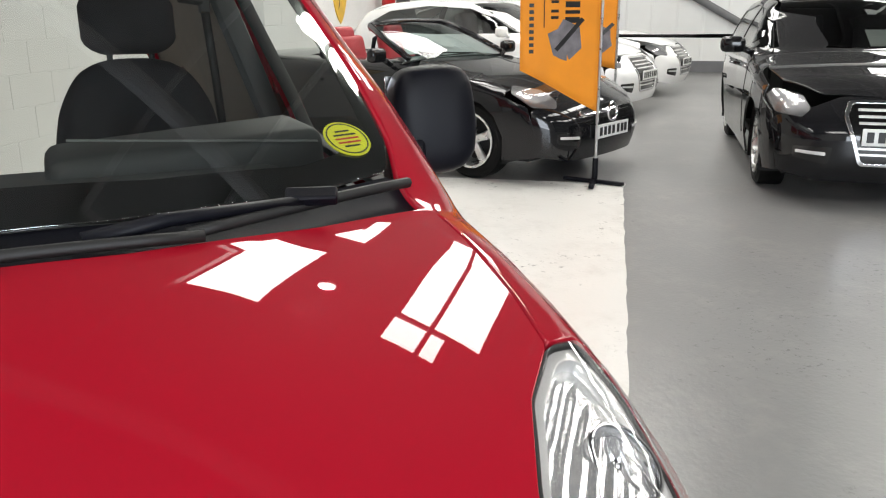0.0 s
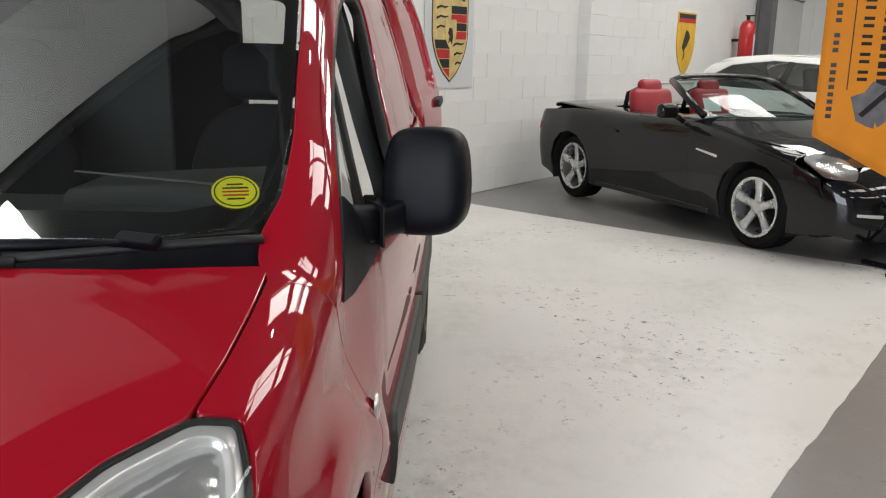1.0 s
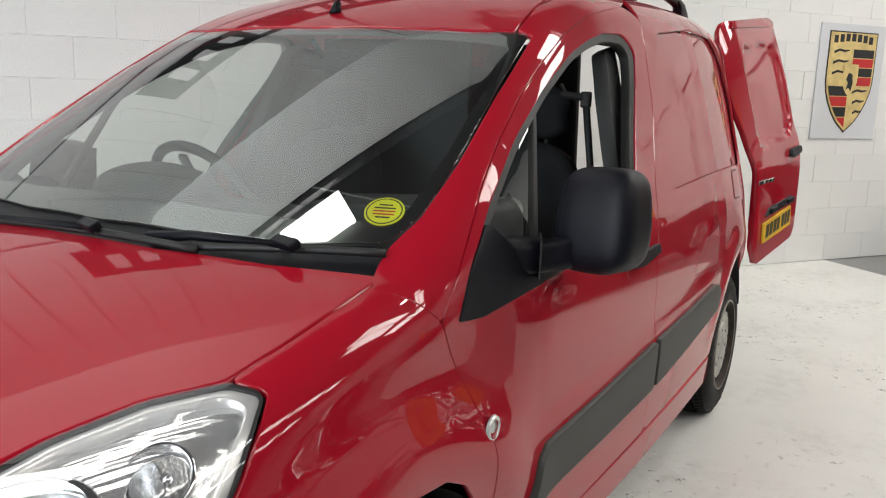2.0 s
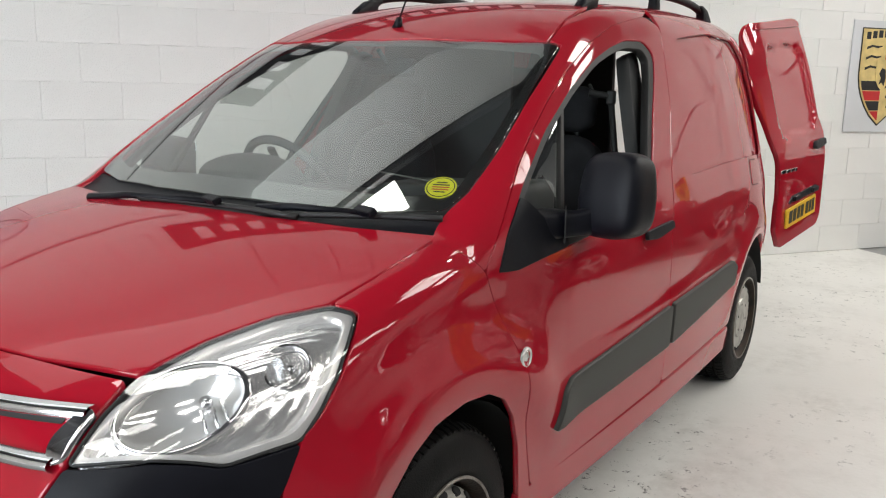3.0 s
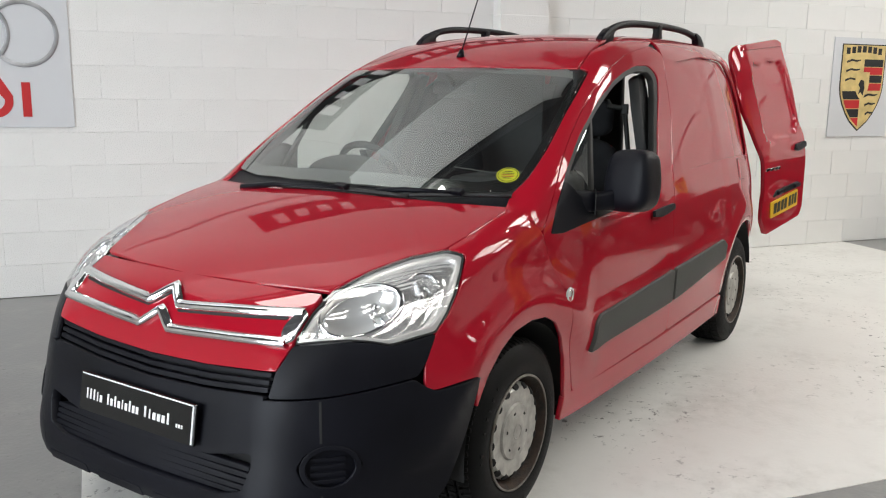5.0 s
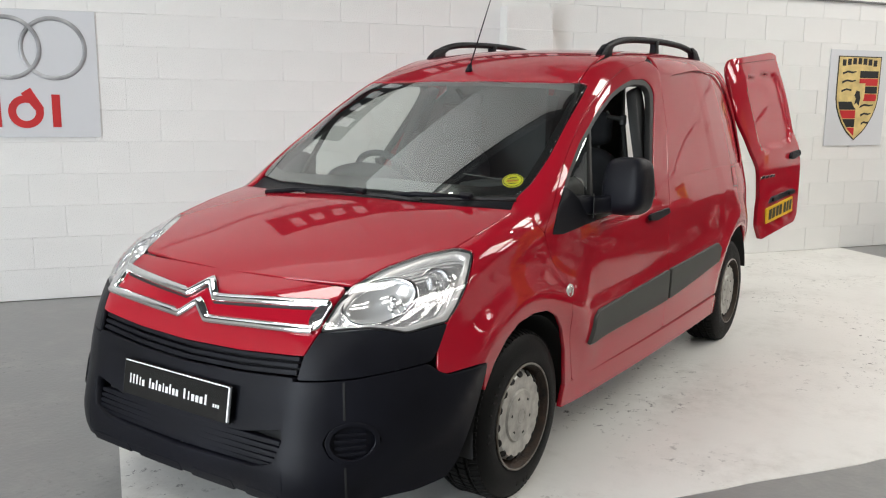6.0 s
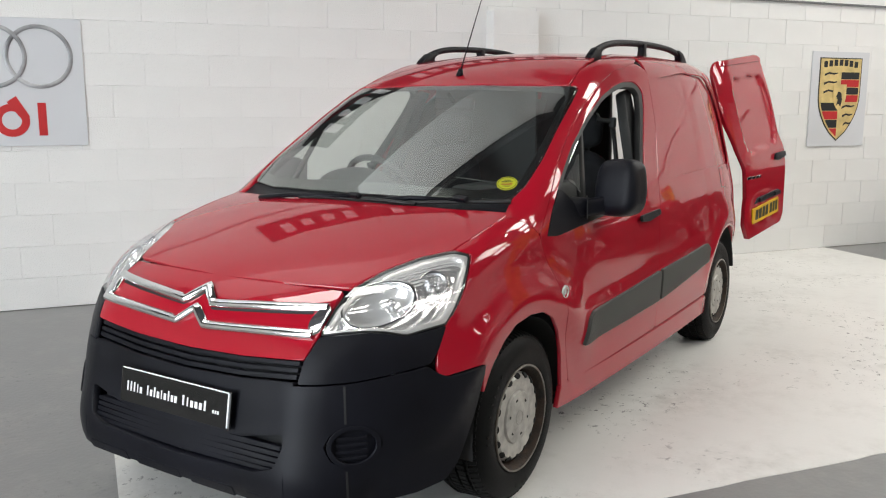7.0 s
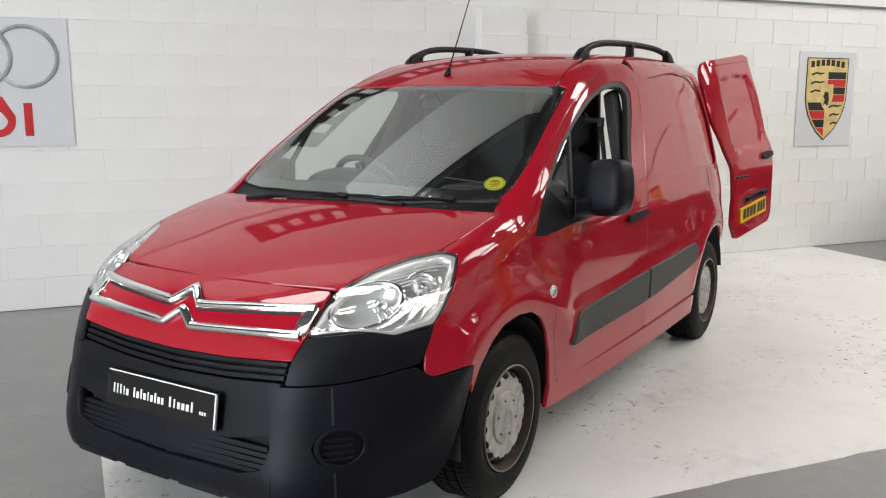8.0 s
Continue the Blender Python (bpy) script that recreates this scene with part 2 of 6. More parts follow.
def lathe(profile, sides=48, axis="y"):
    """Turns a profile of (radius, offset) stations about the y axis."""
    verts, faces, n = [], [], len(profile)
    for i in range(sides):
        a = 2 * math.pi * i / sides
        for r, o in profile:
            verts.append((r * math.cos(a), o, r * math.sin(a)) if axis == "y" else (r * math.cos(a), r * math.sin(a), o))
    for i in range(sides):
        j = (i + 1) % sides
        for k in range(n - 1):
            faces.append((i * n + k, j * n + k, j * n + k + 1, i * n + k + 1))
    bm = bmesh.new()
    vs = [bm.verts.new(v) for v in verts]
    for f in faces:
        bm.faces.new([vs[k] for k in f])
    bmesh.ops.remove_doubles(bm, verts=bm.verts, dist=1e-5)
    bmesh.ops.recalc_face_normals(bm, faces=bm.faces)
    return bm


def tube(points, r, sides=10, closed=False):
    """A round bar along a row of points."""
    pts = [Vector(p) for p in points]
    n = len(pts)
    bm = bmesh.new()
    rings, up = [], Vector((0, 0, 1))
    for i, p in enumerate(pts):
        d = (pts[(i + 1) % n] - pts[i - 1]) if closed or 0 < i < n - 1 else (pts[1] - pts[0] if i == 0 else pts[-1] - pts[-2])
        d.normalize()
        side = d.cross(up if abs(d.z) < 0.95 else Vector((1, 0, 0))).normalized()
        lift = side.cross(d)
        rr = r[i] if isinstance(r, (list, tuple)) else r
        rings.append([bm.verts.new(p + (side * math.cos(a) + lift * math.sin(a)) * rr) for a in (2 * math.pi * k / sides for k in range(sides))])
    for i in range(n if closed else n - 1):
        a, b = rings[i], rings[(i + 1) % n]
        for k in range(sides):
            bm.faces.new((a[k], a[(k + 1) % sides], b[(k + 1) % sides], b[k]))
    if not closed:
        bm.faces.new(rings[0][::-1])
        bm.faces.new(rings[-1])
    bmesh.ops.recalc_face_normals(bm, faces=bm.faces)
    return bm


def plate(loop2d, depth, m=Matrix.Identity(4)):
    """A flat plate from a loop of (x, z), its face at y = depth and its back at y = 0."""
    bm = bmesh.new()
    front = [bm.verts.new((x, depth, z)) for x, z in loop2d]
    back = [bm.verts.new((x, 0, z)) for x, z in loop2d]
    bm.faces.new(front)
    bm.faces.new(back[::-1])
    k = len(front)
    for i in range(k):
        bm.faces.new((front[i], back[i], back[(i + 1) % k], front[(i + 1) % k]))
    bmesh.ops.recalc_face_normals(bm, faces=bm.faces)
    bmesh.ops.transform(bm, matrix=m, verts=bm.verts)
    return bm


# ---- shaped shells: smooth hulls, and panels cut from them ----
def curve(*pts, soft=0.05):
    """A smooth curve through a few (x, y) stations in rising x, its kinks eased over about `soft` metres."""
    p = np.array(sorted(pts), float)
    x, y = p[:, 0], p[:, 1]
    pad, n = 4 * soft, 3000
    q = np.linspace(x[0] - pad, x[-1] + pad, n)
    first, last = (y[1] - y[0]) / (x[1] - x[0]), (y[-1] - y[-2]) / (x[-1] - x[-2])
    v = np.where(q < x[0], y[0] + first * (q - x[0]), np.where(q > x[-1], y[-1] + last * (q - x[-1]), np.interp(q, x, y)))
    step = q[1] - q[0]
    w = np.exp(-0.5 * (np.arange(-int(3 * soft / step), int(3 * soft / step) + 1) * step / soft) ** 2)
    k = len(w) // 2
    v = np.convolve(np.pad(v, k, mode="reflect", reflect_type="odd"), w / w.sum(), mode="valid")
    return lambda a: np.interp(a, q, v)


def smax(a, b, k):
    d = np.clip(0.5 + 0.5 * (a - b) / k, 0, 1)
    return b + (a - b) * d + k * d * (1 - d)


def meet(hull, o, d, reach=4.0, steps=160):
    """The first points at which rays from o along d enter the hull."""
    o, d = np.asarray(o, float), np.asarray(d, float)
    d = np.broadcast_to(d / np.linalg.norm(d, axis=-1, keepdims=True), o.shape)
    ts = np.linspace(0, reach, steps)
    lo, hi = np.zeros(len(o)), np.full(len(o), float(reach))
    found = np.zeros(len(o), bool)
    for a, b in zip(ts[:-1], ts[1:]):
        v = hull(o + d * b) < 0
        fresh = v & ~found
        lo[fresh], hi[fresh] = a, b
        found |= v
    for _ in range(26):
        m = (lo + hi) / 2
        ins = hull(o + d * m[:, None]) < 0
        hi, lo = np.where(ins, m, hi), np.where(ins, lo, m)
    return o + d * hi[:, None], found


def slope(hull, p):
    g = np.zeros_like(p)
    for a in range(3):
        h = np.zeros(3)
        h[a] = 1e-3
        g[:, a] = hull(p + h) - hull(p - h)
    return g / np.maximum(np.linalg.norm(g, axis=1, keepdims=True), 1e-9)


def view(d, u):
    d, u = np.array(d, float), np.array(u, float)
    d, u = d / np.linalg.norm(d), u / np.linalg.norm(u)
    return d, u, np.cross(u, d) * (1 if np.cross(u, d)[2] > 0 or abs(d[2]) > 0.9 else -1)


SIDE = view((0, -1, 0), (1, 0, 0))
SHOULDER = view((0, -0.85, -0.53), (1, 0, 0))
TOP = view((0, 0, -1), (1, 0, 0))
FRONT = view((-1, 0, 0), (0, 1, 0))
CORNER = view((-0.75, -0.66, 0), (-0.66, 0.75, 0))


def rounded(pts, r, step):
    """A closed loop with its corners rounded, walked in even steps."""
    p = [np.array(q, float) for q in pts]
    n, out = len(p), []
    for i in range(n):
        a, b, c = p[i - 1], p[i], p[(i + 1) % n]
        la, lc = np.linalg.norm(a - b), np.linalg.norm(c - b)
        k = min(r, la * 0.48, lc * 0.48)
        s, e = b + (a - b) / la * k, b + (c - b) / lc * k
        out += [(1 - t) ** 2 * s + 2 * t * (1 - t) * b + t * t * e for t in np.linspace(0, 1, 6)]
    loop = []
    for i in range(len(out)):
        a, b = out[i], out[(i + 1) % len(out)]
        k = max(1, int(np.linalg.norm(b - a) / step))
        loop += [a + (b - a) * j / k for j in range(k)]
    return np.array(loop)


def shrink(loop, d):
    t = np.roll(loop, -1, 0) - np.roll(loop, 1, 0)
    t /= np.maximum(np.linalg.norm(t, axis=1, keepdims=True), 1e-9)
    area = 0.5 * np.sum(loop[:, 0] * np.roll(loop[:, 1], -1) - np.roll(loop[:, 0], -1) * loop[:, 1])
    return loop + np.stack([-t[:, 1], t[:, 0]], 1) * d * (1 if area > 0 else -1)


def within(p, loop):
    x, y = p[:, 0][:, None], p[:, 1][:, None]
    a, b = loop, np.roll(loop, -1, 0)
    cross = (a[None, :, 1] > y) != (b[None, :, 1] > y)
    dy = np.where(b[:, 1] == a[:, 1], 1e-12, b[:, 1] - a[:, 1])
    return (np.sum(cross & (x < (b[:, 0] - a[:, 0]) * (y - a[:, 1]) / dy + a[:, 0]), 1) % 2) == 1


def skin(name, hull, way, outline, mat, parent, label="", holes=(), r=0.02, gap=0.002, off=0.0, grid=0.035, thick=0.016, flip=False, raw=False):
    """A panel cut out of a hull: the outline and holes are seen along `way` and laid onto the hull; edges turn in by `thick`.
    flip: the same panel on the other side of the car."""
    from mathutils.geometry import delaunay_2d_cdt
    d, u, v = way

    def flat(pts):
        q = np.array([tuple(p)[:3] for p in pts], float)
        return np.stack([q @ u, q @ v], 1)
    step = grid * 0.5
    loops = [shrink(rounded(flat(outline), r, step), gap)] + [shrink(rounded(flat(h), r, step), -gap) for h in holes]
    lo, hi = loops[0].min(0), loops[0].max(0)
    gx, gy = np.meshgrid(np.arange(lo[0] + grid / 2, hi[0], grid), np.arange(lo[1] + grid / 2, hi[1], grid))
    pts = np.stack([gx.ravel(), gy.ravel()], 1)
    ok = within(pts, loops[0])
    for h in loops[1:]:
        ok &= ~within(pts, h)
    pts = pts[ok]
    rim = np.concatenate(loops)
    if len(pts):
        near = np.min(np.linalg.norm(pts[:, None] - rim[None], axis=2), 1)
        pts = pts[near > grid * 0.35]
    co = [Vector(p) for p in np.concatenate([rim, pts])]
    edges, at = [], 0
    for h in loops:
        edges += [(at + i, at + (i + 1) % len(h)) for i in range(len(h))]
        at += len(h)
    vs, _, fs, _, _, _ = delaunay_2d_cdt(co, edges, [], 0, 1e-6)
    flat2 = np.array([tuple(p) for p in vs])
    mid = np.array([flat2[list(f)].mean(0) for f in fs])
    keep = within(mid, loops[0])
    for h in loops[1:]:
        keep &= ~within(mid, h)
    fs = [f for f, k in zip(fs, keep) if k]

    def lay(q):
        o = q[:, :1] * u + q[:, 1:2] * v - d * 3.0
        p, ok = meet(hull, o, d, 6.0, 90)
        n = slope(hull, p)
        return p + n * off, n
    pos, nor = lay(flat2)
    verts, faces, norms = [pos], list(fs), [nor]
    a = pos[np.array(faces)[:, 0]], pos[np.array(faces)[:, 1]], pos[np.array(faces)[:, 2]]
    turn = np.sum(np.cross(a[1] - a[0], a[2] - a[0]) * -d, 1) < 0
    faces = [f[::-1] if t else f for f, t in zip(faces, turn)]
    base = len(pos)
    for k, h in enumerate(loops):
        p, n = lay(h)
        side = np.cross(np.roll(p, -1, 0) - np.roll(p, 1, 0), n)
        side /= np.maximum(np.linalg.norm(side, axis=1, keepdims=True), 1e-9)
        outward = np.sum((p - p.mean(0)) * side) > 0
        side = side if outward == (k == 0) else -side
        b = min(0.003, thick * 0.3)
        rings = [p, p - n * b + side * b * 0.6, p - n * thick + side * b * 0.6]
        rn = [n, (n + side) / 1.4142, side]
        m = len(p)
        for ring, nn in zip(rings, rn):
            verts.append(ring)
            norms.append(nn)
        for j in range(2):
            for i in range(m):
                q = (base + j * m + i, base + j * m + (i + 1) % m, base + (j + 1) * m + (i + 1) % m, base + (j + 1) * m + i)
                e = np.cross(rings[j][(i + 1) % m] - rings[j][i], rings[j + 1][i] - rings[j][i]) @ rn[j + 1][i]
                faces.append(q if e > 0 else q[::-1])
        base += 3 * m
    verts, norms = np.concatenate(verts), np.concatenate(norms)
    if flip:
        verts, norms = verts * (1, -1, 1), norms * (1, -1, 1)
        faces = [f[::-1] for f in faces]
    ob = mesh_object(name, verts, faces, mat, parent, label, True)
    ob.data.normals_split_custom_set_from_vertices([tuple(q) for q in norms])
    return ob


def both(name, hull, way, outline, mat, parent, label="", **kw):
    return [skin(name, hull, way, outline, mat, parent, label, flip=f, **kw) for f in (False, True)]


# ---- the hall: floor, walls, roof ----
def hall_box(name, s0, s1, q0, q1, z0, z1, mat, parent=None, label="", kind="", bevel=0.0):
    bm = box((s1 - s0, q1 - q0, z1 - z0), ((s0 + s1) / 2, (q0 + q1) / 2, (z0 + z1) / 2), bevel)
    bmesh.ops.transform(bm, matrix=HALL, verts=bm.verts)
    ob = part(name, bm, mat, parent, label)
    return tagged(ob, kind=kind) if kind else ob


hall_box("floor", S0, S1, -0.3, Q1, -0.2, -0.003, FLOOR_GREY, None, "grey painted concrete floor with scuffs", "structure")
# the white bay, with a hand-cut edge
random.seed(4)
edge = [(-1.02, 0.0), (-0.93, 2.9), (-0.90, 4.1)]
edge += [(-0.9 + 6.75 * i / 60, 4.12 + random.uniform(-0.006, 0.006)) for i in range(1, 60)]
edge += [(5.86, 4.14), (5.87, 2.0), (5.95, 0.0)]
bm = bmesh.new()
top = [bm.verts.new(hall(s, q, 0.0)) for s, q in edge]
low = [bm.verts.new(hall(s, q, -0.003)) for s, q in edge]
bm.faces.new(top)
for i in range(len(top)):
    bm.faces.new((top[i], low[i], low[(i + 1) % len(top)], top[(i + 1) % len(top)]))
bmesh.ops.recalc_face_normals(bm, faces=bm.faces)
tagged(part("floor_bay", bm, FLOOR_WHITE, None, "white painted parking bay on the floor, chipped and scuffed"), kind="structure")

COURSE, LENGTH, TOPZ, LINING_Z = 0.225, 0.45, 2.40, 2.432
wall_block = tagged(part("wall_block", join(box((S1 - S0, 0.2, TOPZ), ((S0 + S1) / 2, -0.105, TOPZ / 2))), JOINT, None,
                         "white painted concrete block wall with visible joints"), kind="structure")
wall_block.matrix_world = HALL
tagged(hall_box("wall_cladding", S0, S1, -0.2, 0.014, LINING_Z, EAVES, CLADDING, None, "white lined upper wall"), kind="structure")
tagged(hall_box("trim", S0, S1, -0.02, 0.022, 2.414, 2.430, STEEL, None, "thin grey strip on top of the block wall"), kind="structure")
ribs = join(*[box((0.06, 0.02, EAVES - LINING_Z - 0.3), (S0 + 0.15 + 0.333 * i, 0.02, (EAVES + LINING_Z) / 2 + 0.15), 0.006) for i in range(int((S1 - S0) / 0.333))])
bmesh.ops.transform(ribs, matrix=HALL, verts=ribs.verts)
part("cladding_rib", ribs, CLADDING, bpy.data.objects["wall_cladding"])

# far gable wall, with its rails and brace
gable = tagged(hall_box("wall_gable", S1, S1 + 0.2, -0.3, Q1, -0.2, RIDGE + 0.4, CLADDING, None, "white lined gable wall with grey rails"), kind="structure")
part("cladding_rib", join(*[box((0.02, 0.06, 5.6), (S1 - 0.01, 0.2 + 0.5 * i, 3.0), 0.006) for i in range(29)]), CLADDING, gable).matrix_world = HALL
tagged(hall_box("baseboard", S1 - 0.04, S1, 0, Q1, 0.0, 0.22, STEEL, None, "dark grey kick rail along the gable wall"), kind="structure")
brace = part("steel_brace", rod((S1 - 0.12, 3.4, 2.65), (S1 - 0.12, 7.9, 0.12), 0.075, 16), STEEL, None, "")
brace.matrix_world = HALL
tagged(brace, "grey painted diagonal steel brace across the gable wall", "brace")
rail = part("steel_rail", box((0.12, Q1, 0.14), (S1 - 0.1, Q1 / 2, 2.62), 0.01), STEEL)
rail.matrix_world = HALL
tagged(rail, "grey horizontal steel cladding rail on the gable wall", "rail")
# unseen doorway, assumed from the bumper's bluish sheen; also lifts the left wall
back = tagged(hall_box("wall_back", S0 - 0.2, S0, -0.3, 5.0, -0.2, RIDGE + 0.4, CLADDING, None, "white lined wall with an open vehicle doorway"), kind="structure")
hall_box("wall_pier", S0 - 0.2, S0, 10.0, Q1, -0.2, RIDGE + 0.4, CLADDING, back)
hall_box("lintel", S0 - 0.2, S0, 5.0, 10.0, 4.1, RIDGE + 0.4, CLADDING, back)
tagged(hall_box("backdrop", S0 - 6.2, S0 - 6.0, 0.0, 16.0, -0.2, 9.0, DAYLIGHT, None, "pale overcast sky outside the doorway"), kind="structure")
tagged(hall_box("ground", S0 - 6.0, S0, 0.0, 16.0, -0.2, -0.006, FLOOR_GREY, None, "concrete apron outside the doorway"), kind="structure")
lamp_data = bpy.data.lights.new("doorway_daylight", "AREA")
lamp_data.shape, lamp_data.size, lamp_data.size_y, lamp_data.energy, lamp_data.color = "RECTANGLE", 4.9, 4.0, DOORWAY, (0.86, 0.93, 1.0)
doorway = new("doorway_daylight", lamp_data)
doorway.matrix_world = look(hall(S0 - 0.05, 7.5, 2.05), hall(0, 7.5, 1.8))
# unseen closing wall, coloured dark so the van's side reflects less light
tagged(hall_box("wall_front", S0, S1, Q1, Q1 + 0.2, -0.2, EAVES, DARK_UNSEEN, None, "unseen long wall opposite the block wall, dark grey to deepen reflections"), kind="structure")

# roof: two slopes, with an added glowing eaves strip and daylit rooflights
half = Q1 / 2


def roof_z(q):
    return EAVES + (RIDGE - EAVES) * (q / half if q < half else (Q1 - q) / half)


# first four follow reflections in the van; the rest are added for light
ROOFLIGHTS = [(4.65, 6.6, 1.5, 2.35), (5.0, 5.6, 3.72, 4.45), (5.68, 9.2, 3.75, 4.95), (-2.7, -0.1, 1.53, 2.02), (-5.6, -3.2, 4.0, 5.2), (7.3, 9.7, 1.4, 2.6), (10.4, 13.0, 1.35, 2.6), (10.4, 13.0, 4.0, 5.2)]
ROOFLIGHTS += [(s, s + 2.6, q, q + 0.7) for s in (-5.0, 1.0, 4.2, 7.2, 10.2, 13.4) for q in (8.6, 11.4)]
s_cuts = sorted({S0, S1, -4.0, 2.3} | {v for r in ROOFLIGHTS for v in r[:2]})
q_cuts = sorted({0.0, 1.3, half, Q1} | {v for r in ROOFLIGHTS for v in r[2:]})
verts, faces, index = [], [], []
for i in range(len(s_cuts) - 1):
    for j in range(len(q_cuts) - 1):
        a, b, c, d = s_cuts[i], s_cuts[i + 1], q_cuts[j], q_cuts[j + 1]
        if any(r[0] <= (a + b) / 2 <= r[1] and r[2] <= (c + d) / 2 <= r[3] for r in ROOFLIGHTS):
            continue
        k = len(verts)
        verts += [hall(s, q, roof_z(q) + t) for t in (0, 0.08) for s, q in ((a, c), (a, d), (b, d), (b, c))]
        faces += [(k, k + 1, k + 2, k + 3), (k + 7, k + 6, k + 5, k + 4)]
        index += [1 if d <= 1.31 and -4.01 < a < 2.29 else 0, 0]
ceiling = mesh_object("ceiling", verts, faces, ROOFSHEET, None, "dark grey roof sheeting with an added glowing strip at the eaves", mats=[ROOFSHEET, EAVES_BAND], index=index)
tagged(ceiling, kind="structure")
for r in ROOFLIGHTS:
    a, b, c, d = r
    pane = mesh_object("rooflight", [hall(a, c, roof_z(c) + 0.05), hall(a, d, roof_z(d) + 0.05), hall(b, d, roof_z(d) + 0.05), hall(b, c, roof_z(c) + 0.05)],
                       [(0, 1, 2, 3)], SKYLIGHT)
    tagged(pane, "glowing rooflight panel, one of a set partly added for light", "rooflight", "rooflights in the roof")
for k, q in enumerate((1.45, 3.2, 4.2, 5.6, 7.0, 8.4, 9.9, 12.0, 13.6)):
    purlin = part("purlin", box((S1 - S0, 0.06, 0.16), ((S0 + S1) / 2, q, roof_z(q) - 0.1), 0.004), STEEL)
    purlin.matrix_world = HALL
    tagged(purlin, "dark grey steel purlin under the roof sheets", "purlin", "purlins under the roof")
for s in (-4.0, 2.31, 8.65, 14.8):
    raft = part("rafter", join(*[rod((s, a, roof_z(a) - 0.3), (s, b, roof_z(b) - 0.3), 0.11, 8) for a, b in ((0.05, half), (half, Q1 - 0.05))],
                               rod((s, 0.1, EAVES - 0.75), (s, 2.2, roof_z(2.2) - 0.35), 0.06, 8)), STEEL)
    raft.matrix_world = HALL
    tagged(raft, "grey steel roof rafter with a knee brace", "rafter", "steel rafters")

# pilasters on the block wall
for s0, s1, z1 in ((2.09, 2.515, 2.222), (8.42, 8.82, EAVES)):
    pil = empty("pilaster", HALL @ pose((s0 + s1) / 2, 0, 0), "white painted block pilaster on the wall", "pilaster", "pilasters on the wall")
    n = int(z1 / COURSE)
    me = box((s1 - s0 - 0.006, 0.15, COURSE - 0.008), (0, 0.075, 0), 0.004, segments=1)
    first = part("block", me, BLOCK, pil)
    first.location.z = COURSE / 2
    for i in range(1, n):
        o = new("block", first.data)
        o.parent = pil
        o.location.z = COURSE * (i + 0.5)
    part("core", box((s1 - s0 - 0.016, 0.14, z1 - 0.02), (0, 0.07, (z1 - 0.02) / 2)), JOINT, pil)

high = empty("high_bay_lamp", HALL @ pose(4.95, 2.9, roof_z(2.9) - 0.5), "round high bay ceiling lamp, switched on", "ceiling lamp")
part("shade", lathe([(0.03, 0.12), (0.06, 0.10), (0.11, 0.0), (0.10, 0.0), (0.05, 0.09)], 32, "z"), STEEL, high)
part("diffuser", lathe([(0.0, 0.03), (0.075, 0.03), (0.075, 0.02), (0.0, 0.02)], 32, "z"), LAMP_GLOW, high)
part("hanger", rod((0, 0, 0.11), (0, 0, 0.55), 0.01), STEEL, high)


# ---- the van: hull stations in metres; x forward from the front axle, y to its left ----
VAN_ROOF = curve((-3.3, 1.66), (-3.0, 1.706), (-2.6, 1.732), (-2.0, 1.737), (-1.5, 1.718), (-1.2, 1.686), (-0.9, 1.622), (-0.5, 1.53), soft=0.12)
VAN_BONNET = curve((-0.4, 1.135), (-0.02, 1.064), (0.1, 1.044), (0.3, 0.995), (0.5, 0.935), (0.62, 0.892), (0.72, 0.835), (0.9, 0.70), (1.0, 0.6), soft=0.06)
FRONT_PLAN = ((-0.25, 0.856), (0.0, 0.862), (0.25, 0.856), (0.5, 0.820), (0.75, 0.755), (1.0, 0.68))
VAN_PLAN = curve((-3.27, 0.75), (-3.1, 0.812), (-2.9, 0.850), (-2.65, 0.872), (-2.2, 0.885), (-1.75, 0.889), (-1.3, 0.886), (-0.9, 0.877), (-0.5, 0.863), *FRONT_PLAN, soft=0.09)
VAN_LEAN = curve((0.15, 0.03), (0.35, 0.012), (0.6, 0.0), (0.76, 0.0), (0.86, 0.002), (0.94, 0.010), (1.02, 0.030), (1.1, 0.058), (1.3, 0.122), (1.5, 0.184), (1.6, 0.219), (1.75, 0.28), soft=0.05)
# the wing's shoulder stands in from the flare over the wheel
VAN_SHOULDER = curve((0.55, 0.0), (0.66, 0.002), (0.76, 0.026), (0.86, 0.046), (0.95, 0.036), (1.05, 0.018), (1.2, 0.0), (1.8, 0.0), soft=0.03)
VAN_LEDGE = curve((-0.4, 0.0), (0.0, 0.0), (0.055, 0.010), (0.5, 0.010), soft=0.008)
VAN_NOSE = curve((0.15, 0.86), (0.2, 0.893), (0.25, 0.912), (0.32, 0.915), (0.44, 0.885), (0.55, 0.865), (0.65, 0.835), (0.75, 0.80), (0.80, 0.785), (0.85, 0.755), (0.95, 0.66), soft=0.02)


def van_top(x):
    d = -0.02 - x
    glass = 1.062 + 0.668 * d - 0.080 * d * d
    roof = VAN_ROOF(x)
    return smax(-smax(-glass, -roof, 0.09) + 0.0, VAN_BONNET(x), 0.02)


